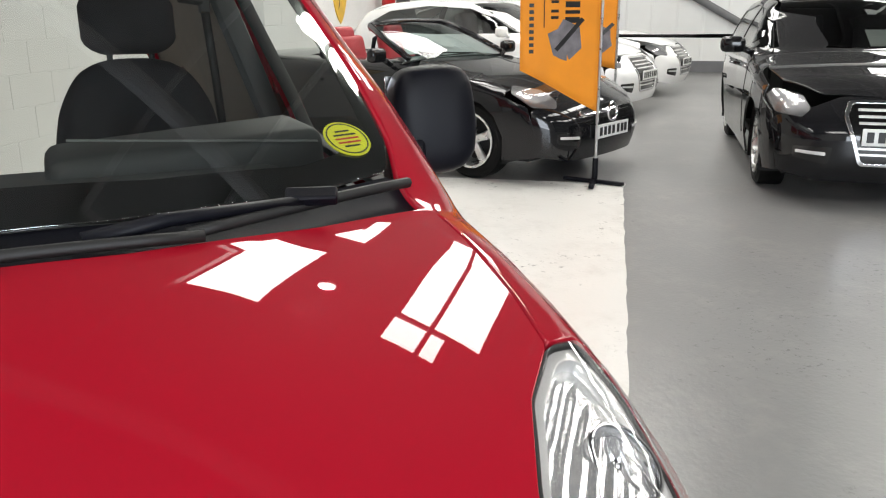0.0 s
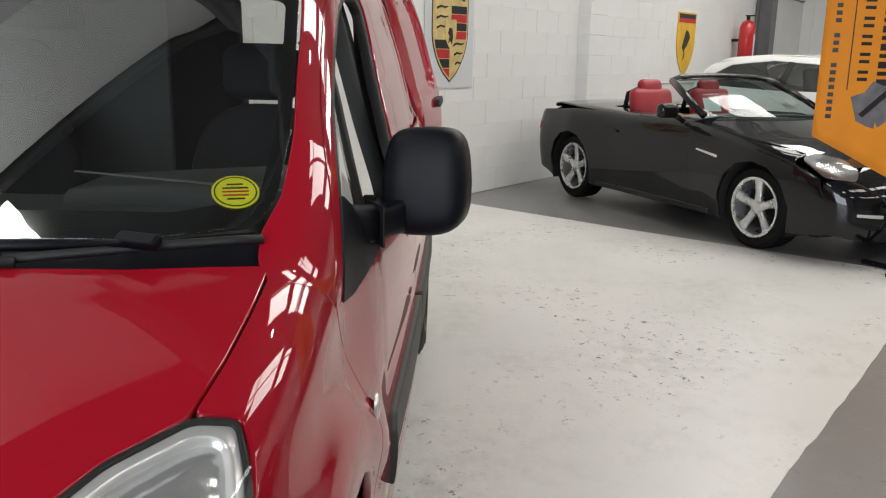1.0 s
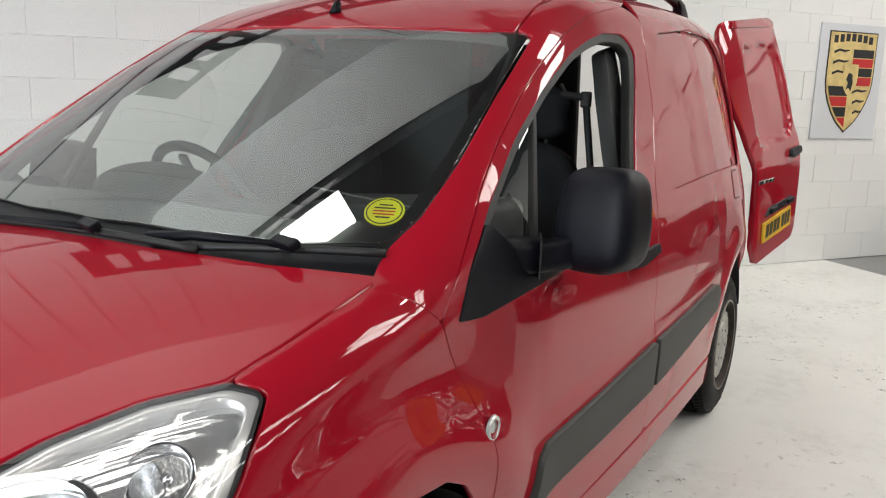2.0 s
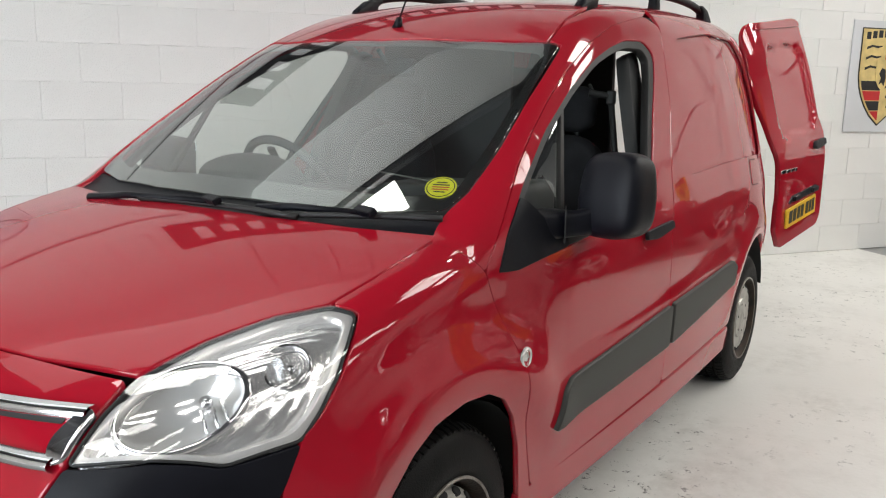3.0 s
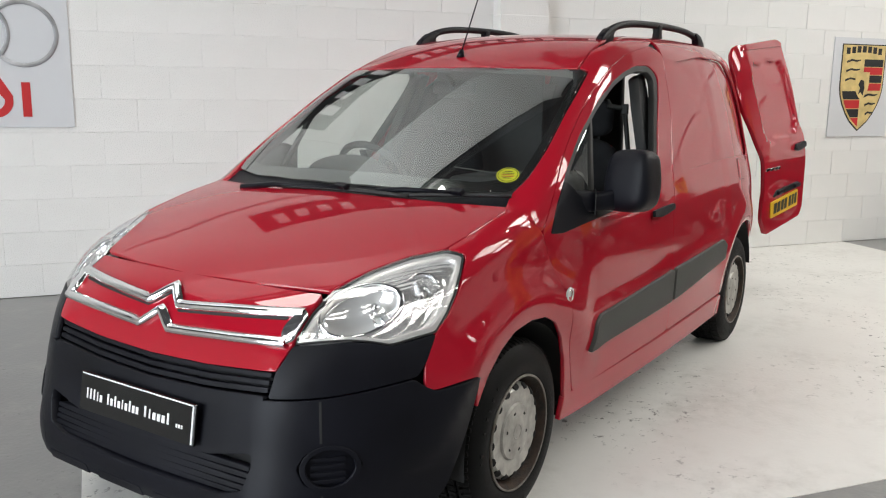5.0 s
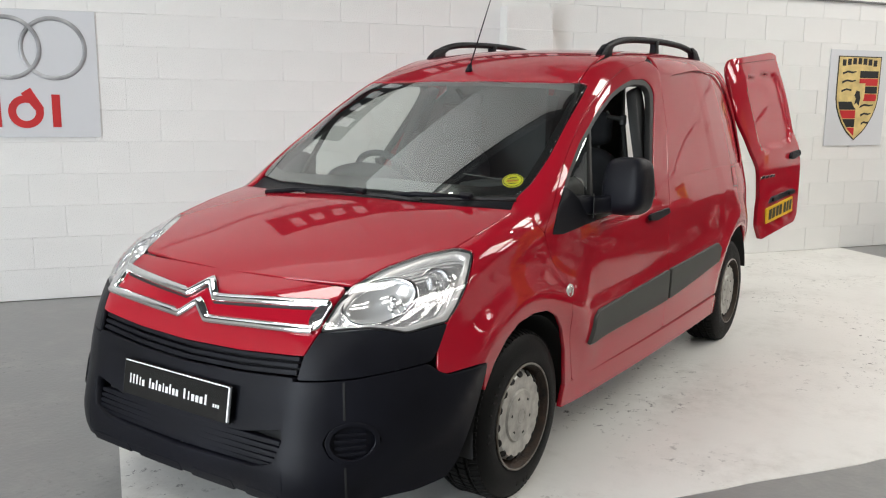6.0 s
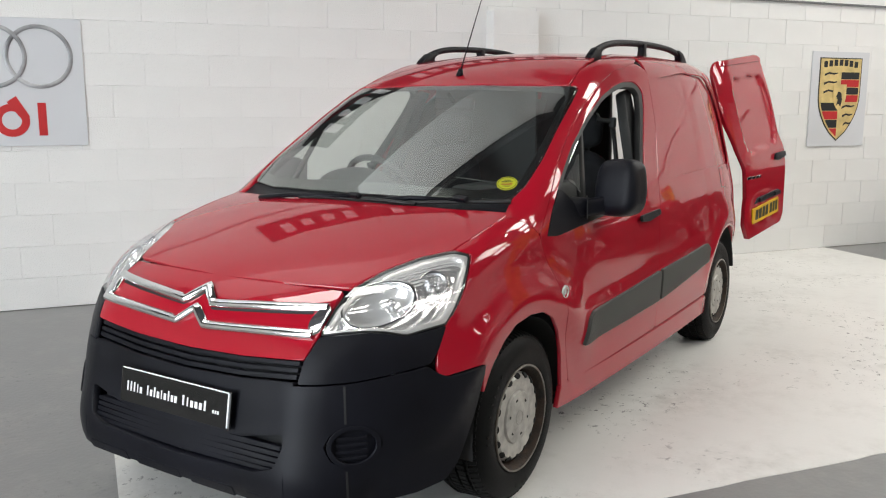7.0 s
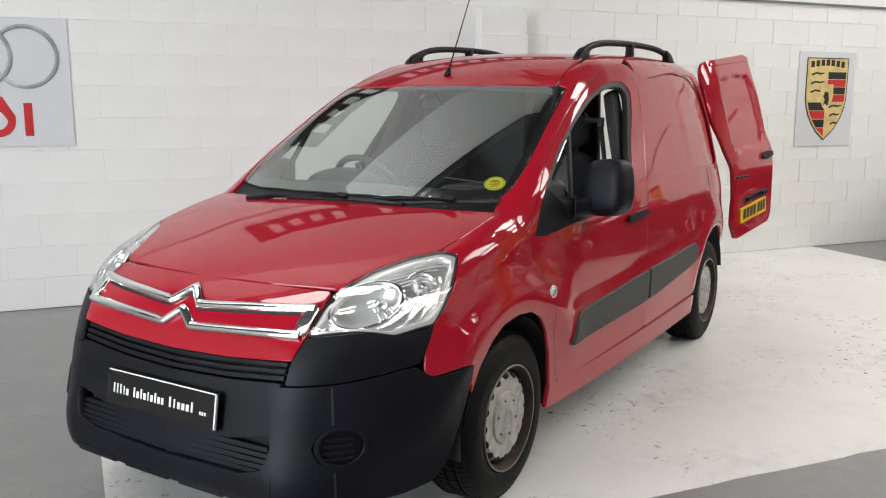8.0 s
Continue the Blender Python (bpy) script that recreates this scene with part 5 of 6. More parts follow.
for f in (False, True):
    skin("door_card", V, SIDE, [(-0.40, 1, 0.40), (-0.42, 1, 0.97), (-1.25, 1, 0.99), (-1.30, 1, 0.40)], TRIM_DARK, van, "charcoal door card", r=0.03, off=-0.06, thick=0.02, grid=0.06, flip=f)
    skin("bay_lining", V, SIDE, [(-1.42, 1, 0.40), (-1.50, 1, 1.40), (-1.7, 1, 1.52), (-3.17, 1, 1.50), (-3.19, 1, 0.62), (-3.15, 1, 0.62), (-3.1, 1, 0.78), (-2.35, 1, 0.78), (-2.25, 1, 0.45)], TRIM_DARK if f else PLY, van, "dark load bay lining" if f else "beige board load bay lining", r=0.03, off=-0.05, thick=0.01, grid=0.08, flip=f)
part("cabin_floor", box((2.7, 1.5, 0.03), (-1.85, 0, 0.48)), UNDERBODY, van, "")
part("bay_partition", box((0.02, 0.68, 1.05), (-1.72, -0.32, 1.03), 0.005), TRIM_DARK, van, "dark partition behind the driver seat")
part("bay_back_door", box((0.05, 0.66, 1.14), (-3.17, -0.42, 1.04), 0.02, (0, 3, 0)), TRIM_DARK, van, "closed rear door")
# unseen dark sheet added under the bonnet to keep its gaps dark
part("bonnet_gap_sheet", box((0.55, 0.9, 0.02), (0.1, 0, 0.80)), UNDERBODY, van, "")
vm = part("interior_mirror", box((0.03, 0.22, 0.06), (-0.86, 0.0, 1.445), 0.012, (0, -12, 0)), PLASTIC, van, "interior mirror", True)
part("stem", rod((-0.80, 0, 1.50), (-0.85, 0, 1.455), 0.008), PLASTIC, vm)
part("belt_hook", join(box((0.03, 0.03, 0.05), (-1.40, 0.60, 1.355), 0.006), rod((-1.40, 0.60, 1.36), (-1.36, 0.53, 1.37), 0.012), rod((-1.37, 0.545, 1.37), (-1.36, 0.53, 1.40), 0.006)), SEAL, van, "black belt anchor")
part("belt", tube([(-1.40, 0.60, 1.35), (-1.42, 0.62, 1.15), (-1.40, 0.64, 0.8)], 0.012, 6), SEAL, van, "black seat belt", True)

# open rear door, swung back in line with the side
REAR_LEAN = curve((0.4, 0.0), (1.0, 0.0), (1.2, 0.035), (1.5, 0.12), (1.75, 0.215), (1.9, 0.28))


def rear_hull(p):
    x, y, z = p[..., 0], p[..., 1], p[..., 2]
    f = y - (0.815 + 0.085 * (-3.45 - x) / 0.93) + REAR_LEAN(z)
    m = z - 1.395 - 0.09 * (-3.82 - x)
    ax, az = np.abs(x + 3.815) - 0.245, np.abs(m) - 0.135
    well = np.hypot(np.maximum(ax, 0), np.maximum(az, 0)) + np.minimum(np.maximum(ax, az), 0) - 0.115
    dip = np.clip(0.5 - well / 0.03, 0, 1)
    f = f + 0.026 * dip * dip * (3 - 2 * dip) + 0.9 * np.maximum(x + 3.50, 0) ** 2
    return smax(f, -4.40 - x, 0.05)


door_loop = [(-3.29, 1, 1.69), (-3.35, 1, 1.742), (-4.20, 1, 1.826), (-4.28, 1, 1.81), (-4.26, 1, 1.73), (-4.21, 1, 1.24), (-4.30, 1, 1.13), (-4.305, 1, 0.936), (-4.31, 1, 0.61), (-4.25, 1, 0.55), (-3.52, 1, 0.495), (-3.43, 1, 0.60), (-3.43, 1, 0.74), (-3.44, 1, 0.79), (-3.41, 1, 1.00), (-3.34, 1, 1.12), (-3.27, 1, 1.305), (-3.25, 1, 1.43), (-3.27, 1, 1.63)]
rear = skin("rear_door", rear_hull, SIDE, door_loop, PAINT_RED, van, "red rear door swung open", r=0.03, grid=0.03, thick=0.03)
skin("door_inner", rear_hull, SIDE, [(-3.80, 1, 0.62), (-3.78, 1, 1.10), (-3.74, 1, 1.55), (-3.80, 1, 1.66), (-4.15, 1, 1.74), (-4.20, 1, 1.70), (-4.15, 1, 1.25), (-4.22, 1, 1.10), (-4.24, 1, 0.95), (-4.24, 1, 0.64), (-4.20, 1, 0.60)], PAINT_RED, rear, "red inner door skin", r=0.05, off=-0.075, thick=0.06, grid=0.06)
skin("door_spoiler", rear_hull, SIDE, [(-3.39, 1, 1.706), (-3.42, 1, 1.742), (-4.19, 1, 1.816), (-4.25, 1, 1.80), (-4.24, 1, 1.775)], PAINT_RED, rear, "red top edge of the rear door", r=0.012, off=0.012, thick=0.02, grid=0.02)
skin("door_latch", rear_hull, SIDE, [(-4.03, 1, 1.045), (-4.06, 1, 1.085), (-4.25, 1, 1.098), (-4.26, 1, 1.06), (-4.10, 1, 1.035)], PLASTIC, rear, "black latch handle", r=0.015, off=0.025, thick=0.03, grid=0.02)
for a, b in ((-3.43, -3.50), (-3.515, -3.58), (-3.60, -3.66), (-3.67, -3.71)):
    skin("door_badge", rear_hull, SIDE, [(a, 1, 0.925), (b, 1, 0.93), (b, 1, 0.952), (a, 1, 0.947)], CHROME, rear, "chrome badge", r=0.004, off=0.004, thick=0.004, grid=0.02)
skin("plate_pocket", rear_hull, SIDE, [(-3.60, 1, 0.745), (-3.66, 1, 0.785), (-4.14, 1, 0.815), (-4.18, 1, 0.775)], PLASTIC, rear, "black plate lamp bar", r=0.012, off=0.010, thick=0.012, grid=0.02)
skin("plate_light", rear_hull, SIDE, [(-3.66, 1, 0.755), (-3.66, 1, 0.785), (-3.78, 1, 0.79), (-3.78, 1, 0.76)], PLASTIC, rear, "black plate lamp", r=0.01, off=0.026, thick=0.03, grid=0.02)
skin("plate_light", rear_hull, SIDE, [(-4.02, 1, 0.775), (-4.02, 1, 0.803), (-4.14, 1, 0.81), (-4.14, 1, 0.78)], PLASTIC, rear, "black plate lamp", r=0.01, off=0.026, thick=0.03, grid=0.02)
npl = skin("rear_plate", rear_hull, SIDE, [(-3.55, 1, 0.712), (-4.13, 1, 0.757), (-4.15, 1, 0.640), (-3.575, 1, 0.602)], PLATE_YELLOW, rear, "yellow rear number plate with dark bars", r=0.006, off=0.012, thick=0.01, grid=0.03)
for a, b in ((-3.61, -3.67), (-3.685, -3.745), (-3.765, -3.82), (-3.835, -3.89), (-3.93, -3.985), (-4.0, -4.045), (-4.06, -4.11)):
    up_, dn_ = [0.697 + 0.0776 * (-3.58 - q) for q in (a, b)], [0.626 + 0.067 * (-3.58 - q) for q in (a, b)]
    skin("lettering_bar", rear_hull, SIDE, [(a, 1, up_[0]), (b, 1, up_[1]), (b, 1, dn_[1]), (a, 1, dn_[0])], INK, npl, "", r=0.004, off=0.0135, thick=0.001, grid=0.03, gap=0)

# ---- wall boards ----
def shape(name, pts, q0, q1, mat, parent, label=""):
    """A flat plate on the block wall: a loop of (s, z), from q0 to q1 out of the wall."""
    ob = part(name, plate(pts, q1 - q0, pose(0, q0, 0)), mat, parent, label)
    return ob


def rect(s0, s1, z0, z1):
    return [(s0, z0), (s1, z0), (s1, z1), (s0, z1)]


ring_board = empty("sign_board", HALL, "pale grey square wall sign, four silver rings over red bars", "wall sign")
shape("panel", rect(-2.36, -1.0, 1.16, 2.025), 0.002, 0.012, SIGN_PANEL, ring_board)
for i in range(4):
    c = -1.278 - 0.29 * i
    prof = [(0.188, 0.0), (0.188, 0.004), (0.193, 0.007), (0.211, 0.007), (0.216, 0.004), (0.216, 0.0)]
    ring = part("silver_ring", lathe(prof, 64), RING_SILVER, ring_board, "", True)
    ring.location = (c, 0.013 + 0.001 * (i % 2), 1.768)
shape("red_bar", rect(-1.31, -1.256, 1.23, 1.455), 0.012, 0.015, RED_INK, ring_board, "red printed bar")
red_ring = part("red_ring", lathe([(0.062, 0.0), (0.062, 0.003), (0.112, 0.003), (0.112, 0.0)], 48), RED_INK, ring_board, "red printed ring", angle=30)
red_ring.location = (-1.475, 0.0125, 1.335)
shape("red_bar", [(-1.405, 1.33), (-1.36, 1.36), (-1.44, 1.50), (-1.50, 1.46)], 0.012, 0.0152, RED_INK, ring_board, "red printed stroke")
for a, b in ((-1.84, -1.63), (-2.10, -1.88)):
    shape("red_bar", rect(a, b, 1.23, 1.455), 0.012, 0.015, RED_INK, ring_board, "red printed bar")


def shield(s0, s1, z0, z1, n=10):
    w, m = (s1 - s0) / 2, (s0 + s1) / 2
    side = [(m + w * (1.0 if t < 0.45 else math.cos((t - 0.45) / 0.55 * math.pi / 2) ** 0.75), z1 - (z1 - z0) * t) for t in (i / n for i in range(n + 1))]
    return side + [(2 * m - s, z) for s, z in side[::-1][1:]]


def clip_shield(pts, s0, s1, z0, z1):
    """Cuts a loop to a box, edge by edge."""
    for axis, lim, sign in ((0, s0, 1), (0, s1, -1), (1, z0, 1), (1, z1, -1)):
        out = []
        for i, p in enumerate(pts):
            q = pts[(i + 1) % len(pts)]
            a, b = (p[axis] - lim) * sign, (q[axis] - lim) * sign
            if a >= 0:
                out.append(p)
            if (a > 0) != (b > 0) and abs(a - b) > 1e-9:
                t = a / (a - b)
                out.append((p[0] + (q[0] - p[0]) * t, p[1] + (q[1] - p[1]) * t))
        pts = out
    clean = [p for i, p in enumerate(pts) if math.dist(p, pts[i - 1]) > 1e-4]
    return clean


crest = empty("sign_board", HALL, "pale wall sign with a gold, red and black shield", "wall sign")
shape("panel", rect(5.604, 6.343, 1.04, 1.968), 0.002, 0.012, SIGN_PANEL, crest)
c0, c1, cb, ct = 5.70, 6.25, 1.09, 1.91
shape("shield_edge", shield(c0, c1, cb, ct), 0.012, 0.015, INK, crest, "dark shield edge")
shape("shield", shield(c0 + 0.012, c1 - 0.012, cb + 0.016, ct - 0.01), 0.015, 0.017, GOLD_INK, crest, "gold shield")
inner = shield(c0 + 0.03, c1 - 0.03, cb + 0.035, ct - 0.02)
mid, zm = (c0 + c1) / 2, 1.50
for k in range(4):
    z = 1.77 - 0.075 * k
    shape("stripe", clip_shield(inner, mid + 0.01, c1, z - 0.068, z), 0.017, 0.019, INK if k % 2 == 0 else RED_INK, crest, "")
    z = 1.47 - 0.085 * k
    shape("stripe", clip_shield(inner, c0, mid - 0.01, z - 0.078, z), 0.017, 0.019, INK if k % 2 == 0 else RED_INK, crest, "")
for k in range(3):
    for sgn, z in ((-1, 1.74 - 0.085 * k), (1, 1.42 - 0.085 * k)):
        m = mid + sgn * 0.125
        w = 0.085 if sgn < 0 else 0.085 - 0.018 * k
        shape("antler_bar", [(m - w, z - 0.01), (m - w * 0.3, z + 0.012), (m + w * 0.4, z + 0.004), (m + w, z + 0.016), (m + w, z + 0.026), (m + w * 0.4, z + 0.022), (m - w * 0.3, z + 0.03), (m - w, z + 0.012)], 0.017, 0.019, INK, crest, "dark printed bar")
for a in range(7):
    s = c0 + 0.05 + a * 0.066
    z = 1.815 + 0.018 * math.sin(a / 6 * math.pi)
    shape("lettering_bar", rect(s, s + 0.045, z, z + 0.06), 0.017, 0.019, INK, crest, "dark lettering bar")
shape("inner_shield", shield(mid - 0.085, mid + 0.085, 1.39, 1.65), 0.019, 0.021, GOLD_INK, crest, "small gold shield")
shape("inner_mark", [(mid - 0.04, 1.44), (mid - 0.01, 1.46), (mid + 0.02, 1.43), (mid + 0.035, 1.50), (mid + 0.02, 1.57), (mid - 0.02, 1.58), (mid - 0.045, 1.53), (mid - 0.02, 1.50)], 0.021, 0.022, INK, crest, "dark mark")

yellow_sign = empty("sign_board", HALL, "tall yellow shield sign with a dark mark", "wall sign")
shape("shield", shield(11.27, 11.93, 1.08, 1.96), 0.002, 0.014, PLATE_YELLOW, yellow_sign, "yellow shield")
shape("stripe", rect(11.30, 11.90, 1.88, 1.94), 0.014, 0.016, INK, yellow_sign)
shape("stripe", rect(11.30, 11.90, 1.82, 1.88), 0.014, 0.016, RED_INK, yellow_sign)
shape("dark_mark", [(11.50, 1.28), (11.58, 1.36), (11.56, 1.45), (11.64, 1.50), (11.74, 1.62), (11.68, 1.70), (11.58, 1.72), (11.52, 1.60), (11.46, 1.48), (11.55, 1.40)], 0.014, 0.016, INK, yellow_sign)

# long sign board high on the wall, over the van
over = empty("sign_board", HALL @ pose(0, 0.03, 0), "long black wall sign with pale lettering bars", "wall sign")
shape("panel", rect(-0.35, 4.6, 2.66, 3.2), 0.002, 0.03, SIGN_BLACK, over)
for a, b in ((-0.15, 0.75), (1.05, 2.65), (2.95, 4.25)):
    n = int((b - a) / 0.19)
    for i in range(n):
        s = a + (b - a) * i / n
        shape("lettering_bar", rect(s, s + 0.12, 2.78, 3.08 if i in (0, n - 1) else 3.0), 0.03, 0.034, WHITE_INK, over)

# steel column and red cylinder near the far end
col = empty("steel_column", HALL @ pose(14.7, 0.16, 0), "dark grey steel column at the wall", "column")
part("web", box((0.02, 0.22, EAVES - 0.1), (0, 0, (EAVES - 0.1) / 2)), STEEL, col)
for d in (-0.12, 0.12):
    part("flange", box((0.25, 0.02, EAVES - 0.1), (0, d, (EAVES - 0.1) / 2)), STEEL, col)
ext = empty("fire_extinguisher", HALL @ pose(13.6, 0.22, 1.22), "red fire extinguisher with a pale label on the wall", "extinguisher")
part("cylinder", lathe([(0, 0.0), (0.10, 0.0), (0.12, 0.02), (0.12, 0.60), (0.09, 0.68), (0.04, 0.71), (0.0, 0.71)], 28, "z"), EXT_RED, ext, "", True)
part("valve", join(rod((0, 0, 0.70), (0, 0, 0.77), 0.03), box((0.05, 0.14, 0.02), (0, 0.03, 0.78), 0.004)), DARK_METAL, ext)
part("label_bar", box((0.06, 0.004, 0.36), (0, 0.12, 0.32)), WHITE_INK, ext)
part("wall_bracket", box((0.10, 0.12, 0.04), (0, -0.16, 0.40)), DARK_METAL, ext)


# ---- the other cars ----
def make_hull(top, plan, lean, nose, tail, sweep=0.12, crown=0.06, edge=0.08):
    def hull(p):
        x, y, z = p[..., 0], np.abs(p[..., 1]), p[..., 2]
        side = y - plan(x) + lean(z)
        t = (z - top(x + sweep * y * y) + crown * y * y) * 0.9
        n = x - nose(z) + 0.16 * y * y + 1.6 * np.clip(y - 0.5, 0, 1) ** 2
        b = tail(z) - x + 0.12 * y * y + 1.2 * np.clip(y - 0.55, 0, 1) ** 2
        return smax(smax(smax(side, t, edge), n, 0.07), b, 0.08)
    return hull


def alloy_wheel(parent, at, k, r=0.32, spokes=5):
    w = empty("wheel", pose(0, 0, 0), "", "")
    w.parent = parent
    part("tyre", lathe([(r * 0.70, 0.09), (r * 0.76, 0.105), (r * 0.9, 0.105), (r * 0.985, 0.085), (r, 0.06), (r, -0.06), (r * 0.98, -0.09), (r * 0.70, -0.09)], 48), RUBBER, w, "black low profile tyre", angle=35)
    rim = part("rim", lathe([(r * 0.715, 0.10), (r * 0.72, 0.108), (r * 0.66, 0.105), (r * 0.63, 0.08), (r * 0.62, -0.06), (r * 0.60, -0.07)], 48), ALLOY, w, "silver alloy rim", angle=40)
    hub = lathe([(0.0, 0.088), (0.03, 0.088), (0.055, 0.082), (0.06, 0.05)], 24)
    part("hub", hub, ALLOY, rim, "", True)
    part("brake_disc", lathe([(0.0, 0.0), (r * 0.52, 0.0), (r * 0.52, -0.02), (0, -0.02)], 32), DARK_METAL, w, "")
    for i in range(spokes):
        bm = bmesh.new()
        st = [(0.03, 0.034, 0.085), (r * 0.3, 0.031, 0.080), (r * 0.5, 0.036, 0.088), (r * 0.66, 0.05, 0.095)]
        rows = []
        for a, hw, d in st:
            rows.append([bm.verts.new(v) for v in ((-hw, d - 0.012, a), (-hw * 0.5, d, a), (hw * 0.5, d, a), (hw, d - 0.012, a), (hw * 0.8, d - 0.045, a), (-hw * 0.8, d - 0.045, a))])
        for q in range(len(rows) - 1):
            for j in range(6):
                bm.faces.new((rows[q][j], rows[q][(j + 1) % 6], rows[q + 1][(j + 1) % 6], rows[q + 1][j]))
        bmesh.ops.recalc_face_normals(bm, faces=bm.faces)
        bmesh.ops.transform(bm, matrix=Matrix.Rotation(2 * math.pi * i / spokes, 4, "Y"), verts=bm.verts)
        part("spoke", bm, ALLOY, rim, "", True)
    w.matrix_local = pose(*at, 0, 0, 0 if k > 0 else 180)


def wheel_gap(cx, r, low):
    return [(cx + r * math.cos(radians(a)), 1, 0.32 + r * math.sin(radians(a))) for a in (-22, 10, 40, 65, 90, 115, 140, 170, 202)]


def plain_plate(parent, x, z, mat, k=1):
    pl = part("number_plate", box((0.012, 0.52, 0.112), (x, 0, z), 0.003), mat, parent, "number plate with dark bars")
    for i, y in enumerate((-0.21, -0.14, -0.07, 0.0, 0.08, 0.15, 0.21)):
        part("lettering_bar", box((0.004, 0.045, 0.07), (x + 0.006 * k, y, z), 0.001), INK, pl)


def lamps_and_grille(car, H, paint, kind):
    both("headlamp", H, CORNER, [(0.62, 0.50, 0.66), (0.54, 0.56, 0.735), (0.36, 0.70, 0.775), (0.34, 0.745, 0.73), (0.50, 0.70, 0.625), (0.62, 0.53, 0.605)], SMOKED_LAMP, car, "bright headlamp", r=0.02, off=0.003, thick=0.01, grid=0.04)
    both("headlamp_lens", H, CORNER, [(0.62, 0.50, 0.66), (0.54, 0.56, 0.735), (0.36, 0.70, 0.775), (0.34, 0.745, 0.73), (0.50, 0.70, 0.625), (0.62, 0.53, 0.605)], CLEAR_LENS, car, "clear lens", r=0.02, off=0.012, thick=0.004, grid=0.04)
    both("lower_intake", H, FRONT, [(1, 0.42, 0.42), (1, 0.66, 0.42), (1, 0.66, 0.34), (1, 0.44, 0.30)], GLOSS_BLACK, car, "black side intake", r=0.02, off=0.002, thick=0.01, grid=0.05)
    both("light_strip", H, FRONT, [(1, 0.46, 0.385), (1, 0.64, 0.395), (1, 0.64, 0.375), (1, 0.46, 0.362)], LAMP_SILVER, car, "bright light strip", r=0.005, off=0.012, thick=0.01, grid=0.05)
    if kind == "roadster":
        g = skin("grille", H, FRONT, [(1, -0.40, 0.60), (1, 0.40, 0.60), (1, 0.36, 0.47), (1, -0.36, 0.47)], GLOSS_BLACK, car, "black grille", r=0.03, off=0.002, thick=0.01, grid=0.04)
        skin("grille_bar", H, FRONT, [(1, -0.40, 0.562), (1, 0.40, 0.562), (1, 0.40, 0.535), (1, -0.40, 0.535)], CHROME, g, "silver grille bar", r=0.004, off=0.02, thick=0.02, grid=0.04)
        ring = part("grille_emblem", lathe([(0.068, 0.0), (0.07, 0.012), (0.08, 0.012), (0.082, 0.0)], 32), CHROME, g, "chrome ring emblem", True)
        ring.matrix_local = pose(0.872, 0, 0.548, 0, 0, -90)
    else:
        g = skin("grille", H, FRONT, [(1, -0.30, 0.70), (1, 0.30, 0.70), (1, 0.34, 0.62), (1, 0.24, 0.32), (1, -0.24, 0.32), (1, -0.34, 0.62)], GLOSS_BLACK, car, "black single frame grille", r=0.03, off=0.004, thick=0.01, grid=0.04)
        skin("grille_frame", H, FRONT, [(1, -0.32, 0.715), (1, 0.32, 0.715), (1, 0.36, 0.62), (1, 0.255, 0.305), (1, -0.255, 0.305), (1, -0.36, 0.62)], CHROME, g, "chrome grille frame", holes=[[(1, -0.30, 0.70), (1, 0.30, 0.70), (1, 0.34, 0.62), (1, 0.24, 0.32), (1, -0.24, 0.32), (1, -0.34, 0.62)]], r=0.03, off=0.012, thick=0.02, grid=0.03, gap=0)
        for z in (0.38, 0.42, 0.58, 0.62, 0.66):
            skin("grille_bar", H, FRONT, [(1, -0.27, z + 0.006), (1, 0.27, z + 0.006), (1, 0.27, z - 0.006), (1, -0.27, z - 0.006)], LAMP_SILVER, g, "", r=0.002, off=0.010, thick=0.01, grid=0.06, gap=0)
    plain_plate(car, 0.885 if kind == "roadster" else 0.872, 0.40 if kind == "roadster" else 0.50, PLATE_WHITE)


def car_wheels(car, H, base, ry=0.70, r=0.32):
    for x in (0.0, -base):
        for k in (1, -1):
            alloy_wheel(car, (x, ry * k, r), k, r)
            liner = lathe([(0.02, -0.16), (r + 0.05, -0.16), (r + 0.05, 0.10)], 28)
            bmesh.ops.delete(liner, geom=[v for v in liner.verts if v.co.z < -0.2], context="VERTS")
            ob = part("wheel_liner", liner, UNDERBODY, car, "", True)
            ob.matrix_local = pose(x, (ry + 0.02) * k, r, 0, 0, 0 if k > 0 else 180)
    part("underside", box((base + 1.0, 1.35, 0.05), (-base / 2, 0, 0.20)), UNDERBODY, car)


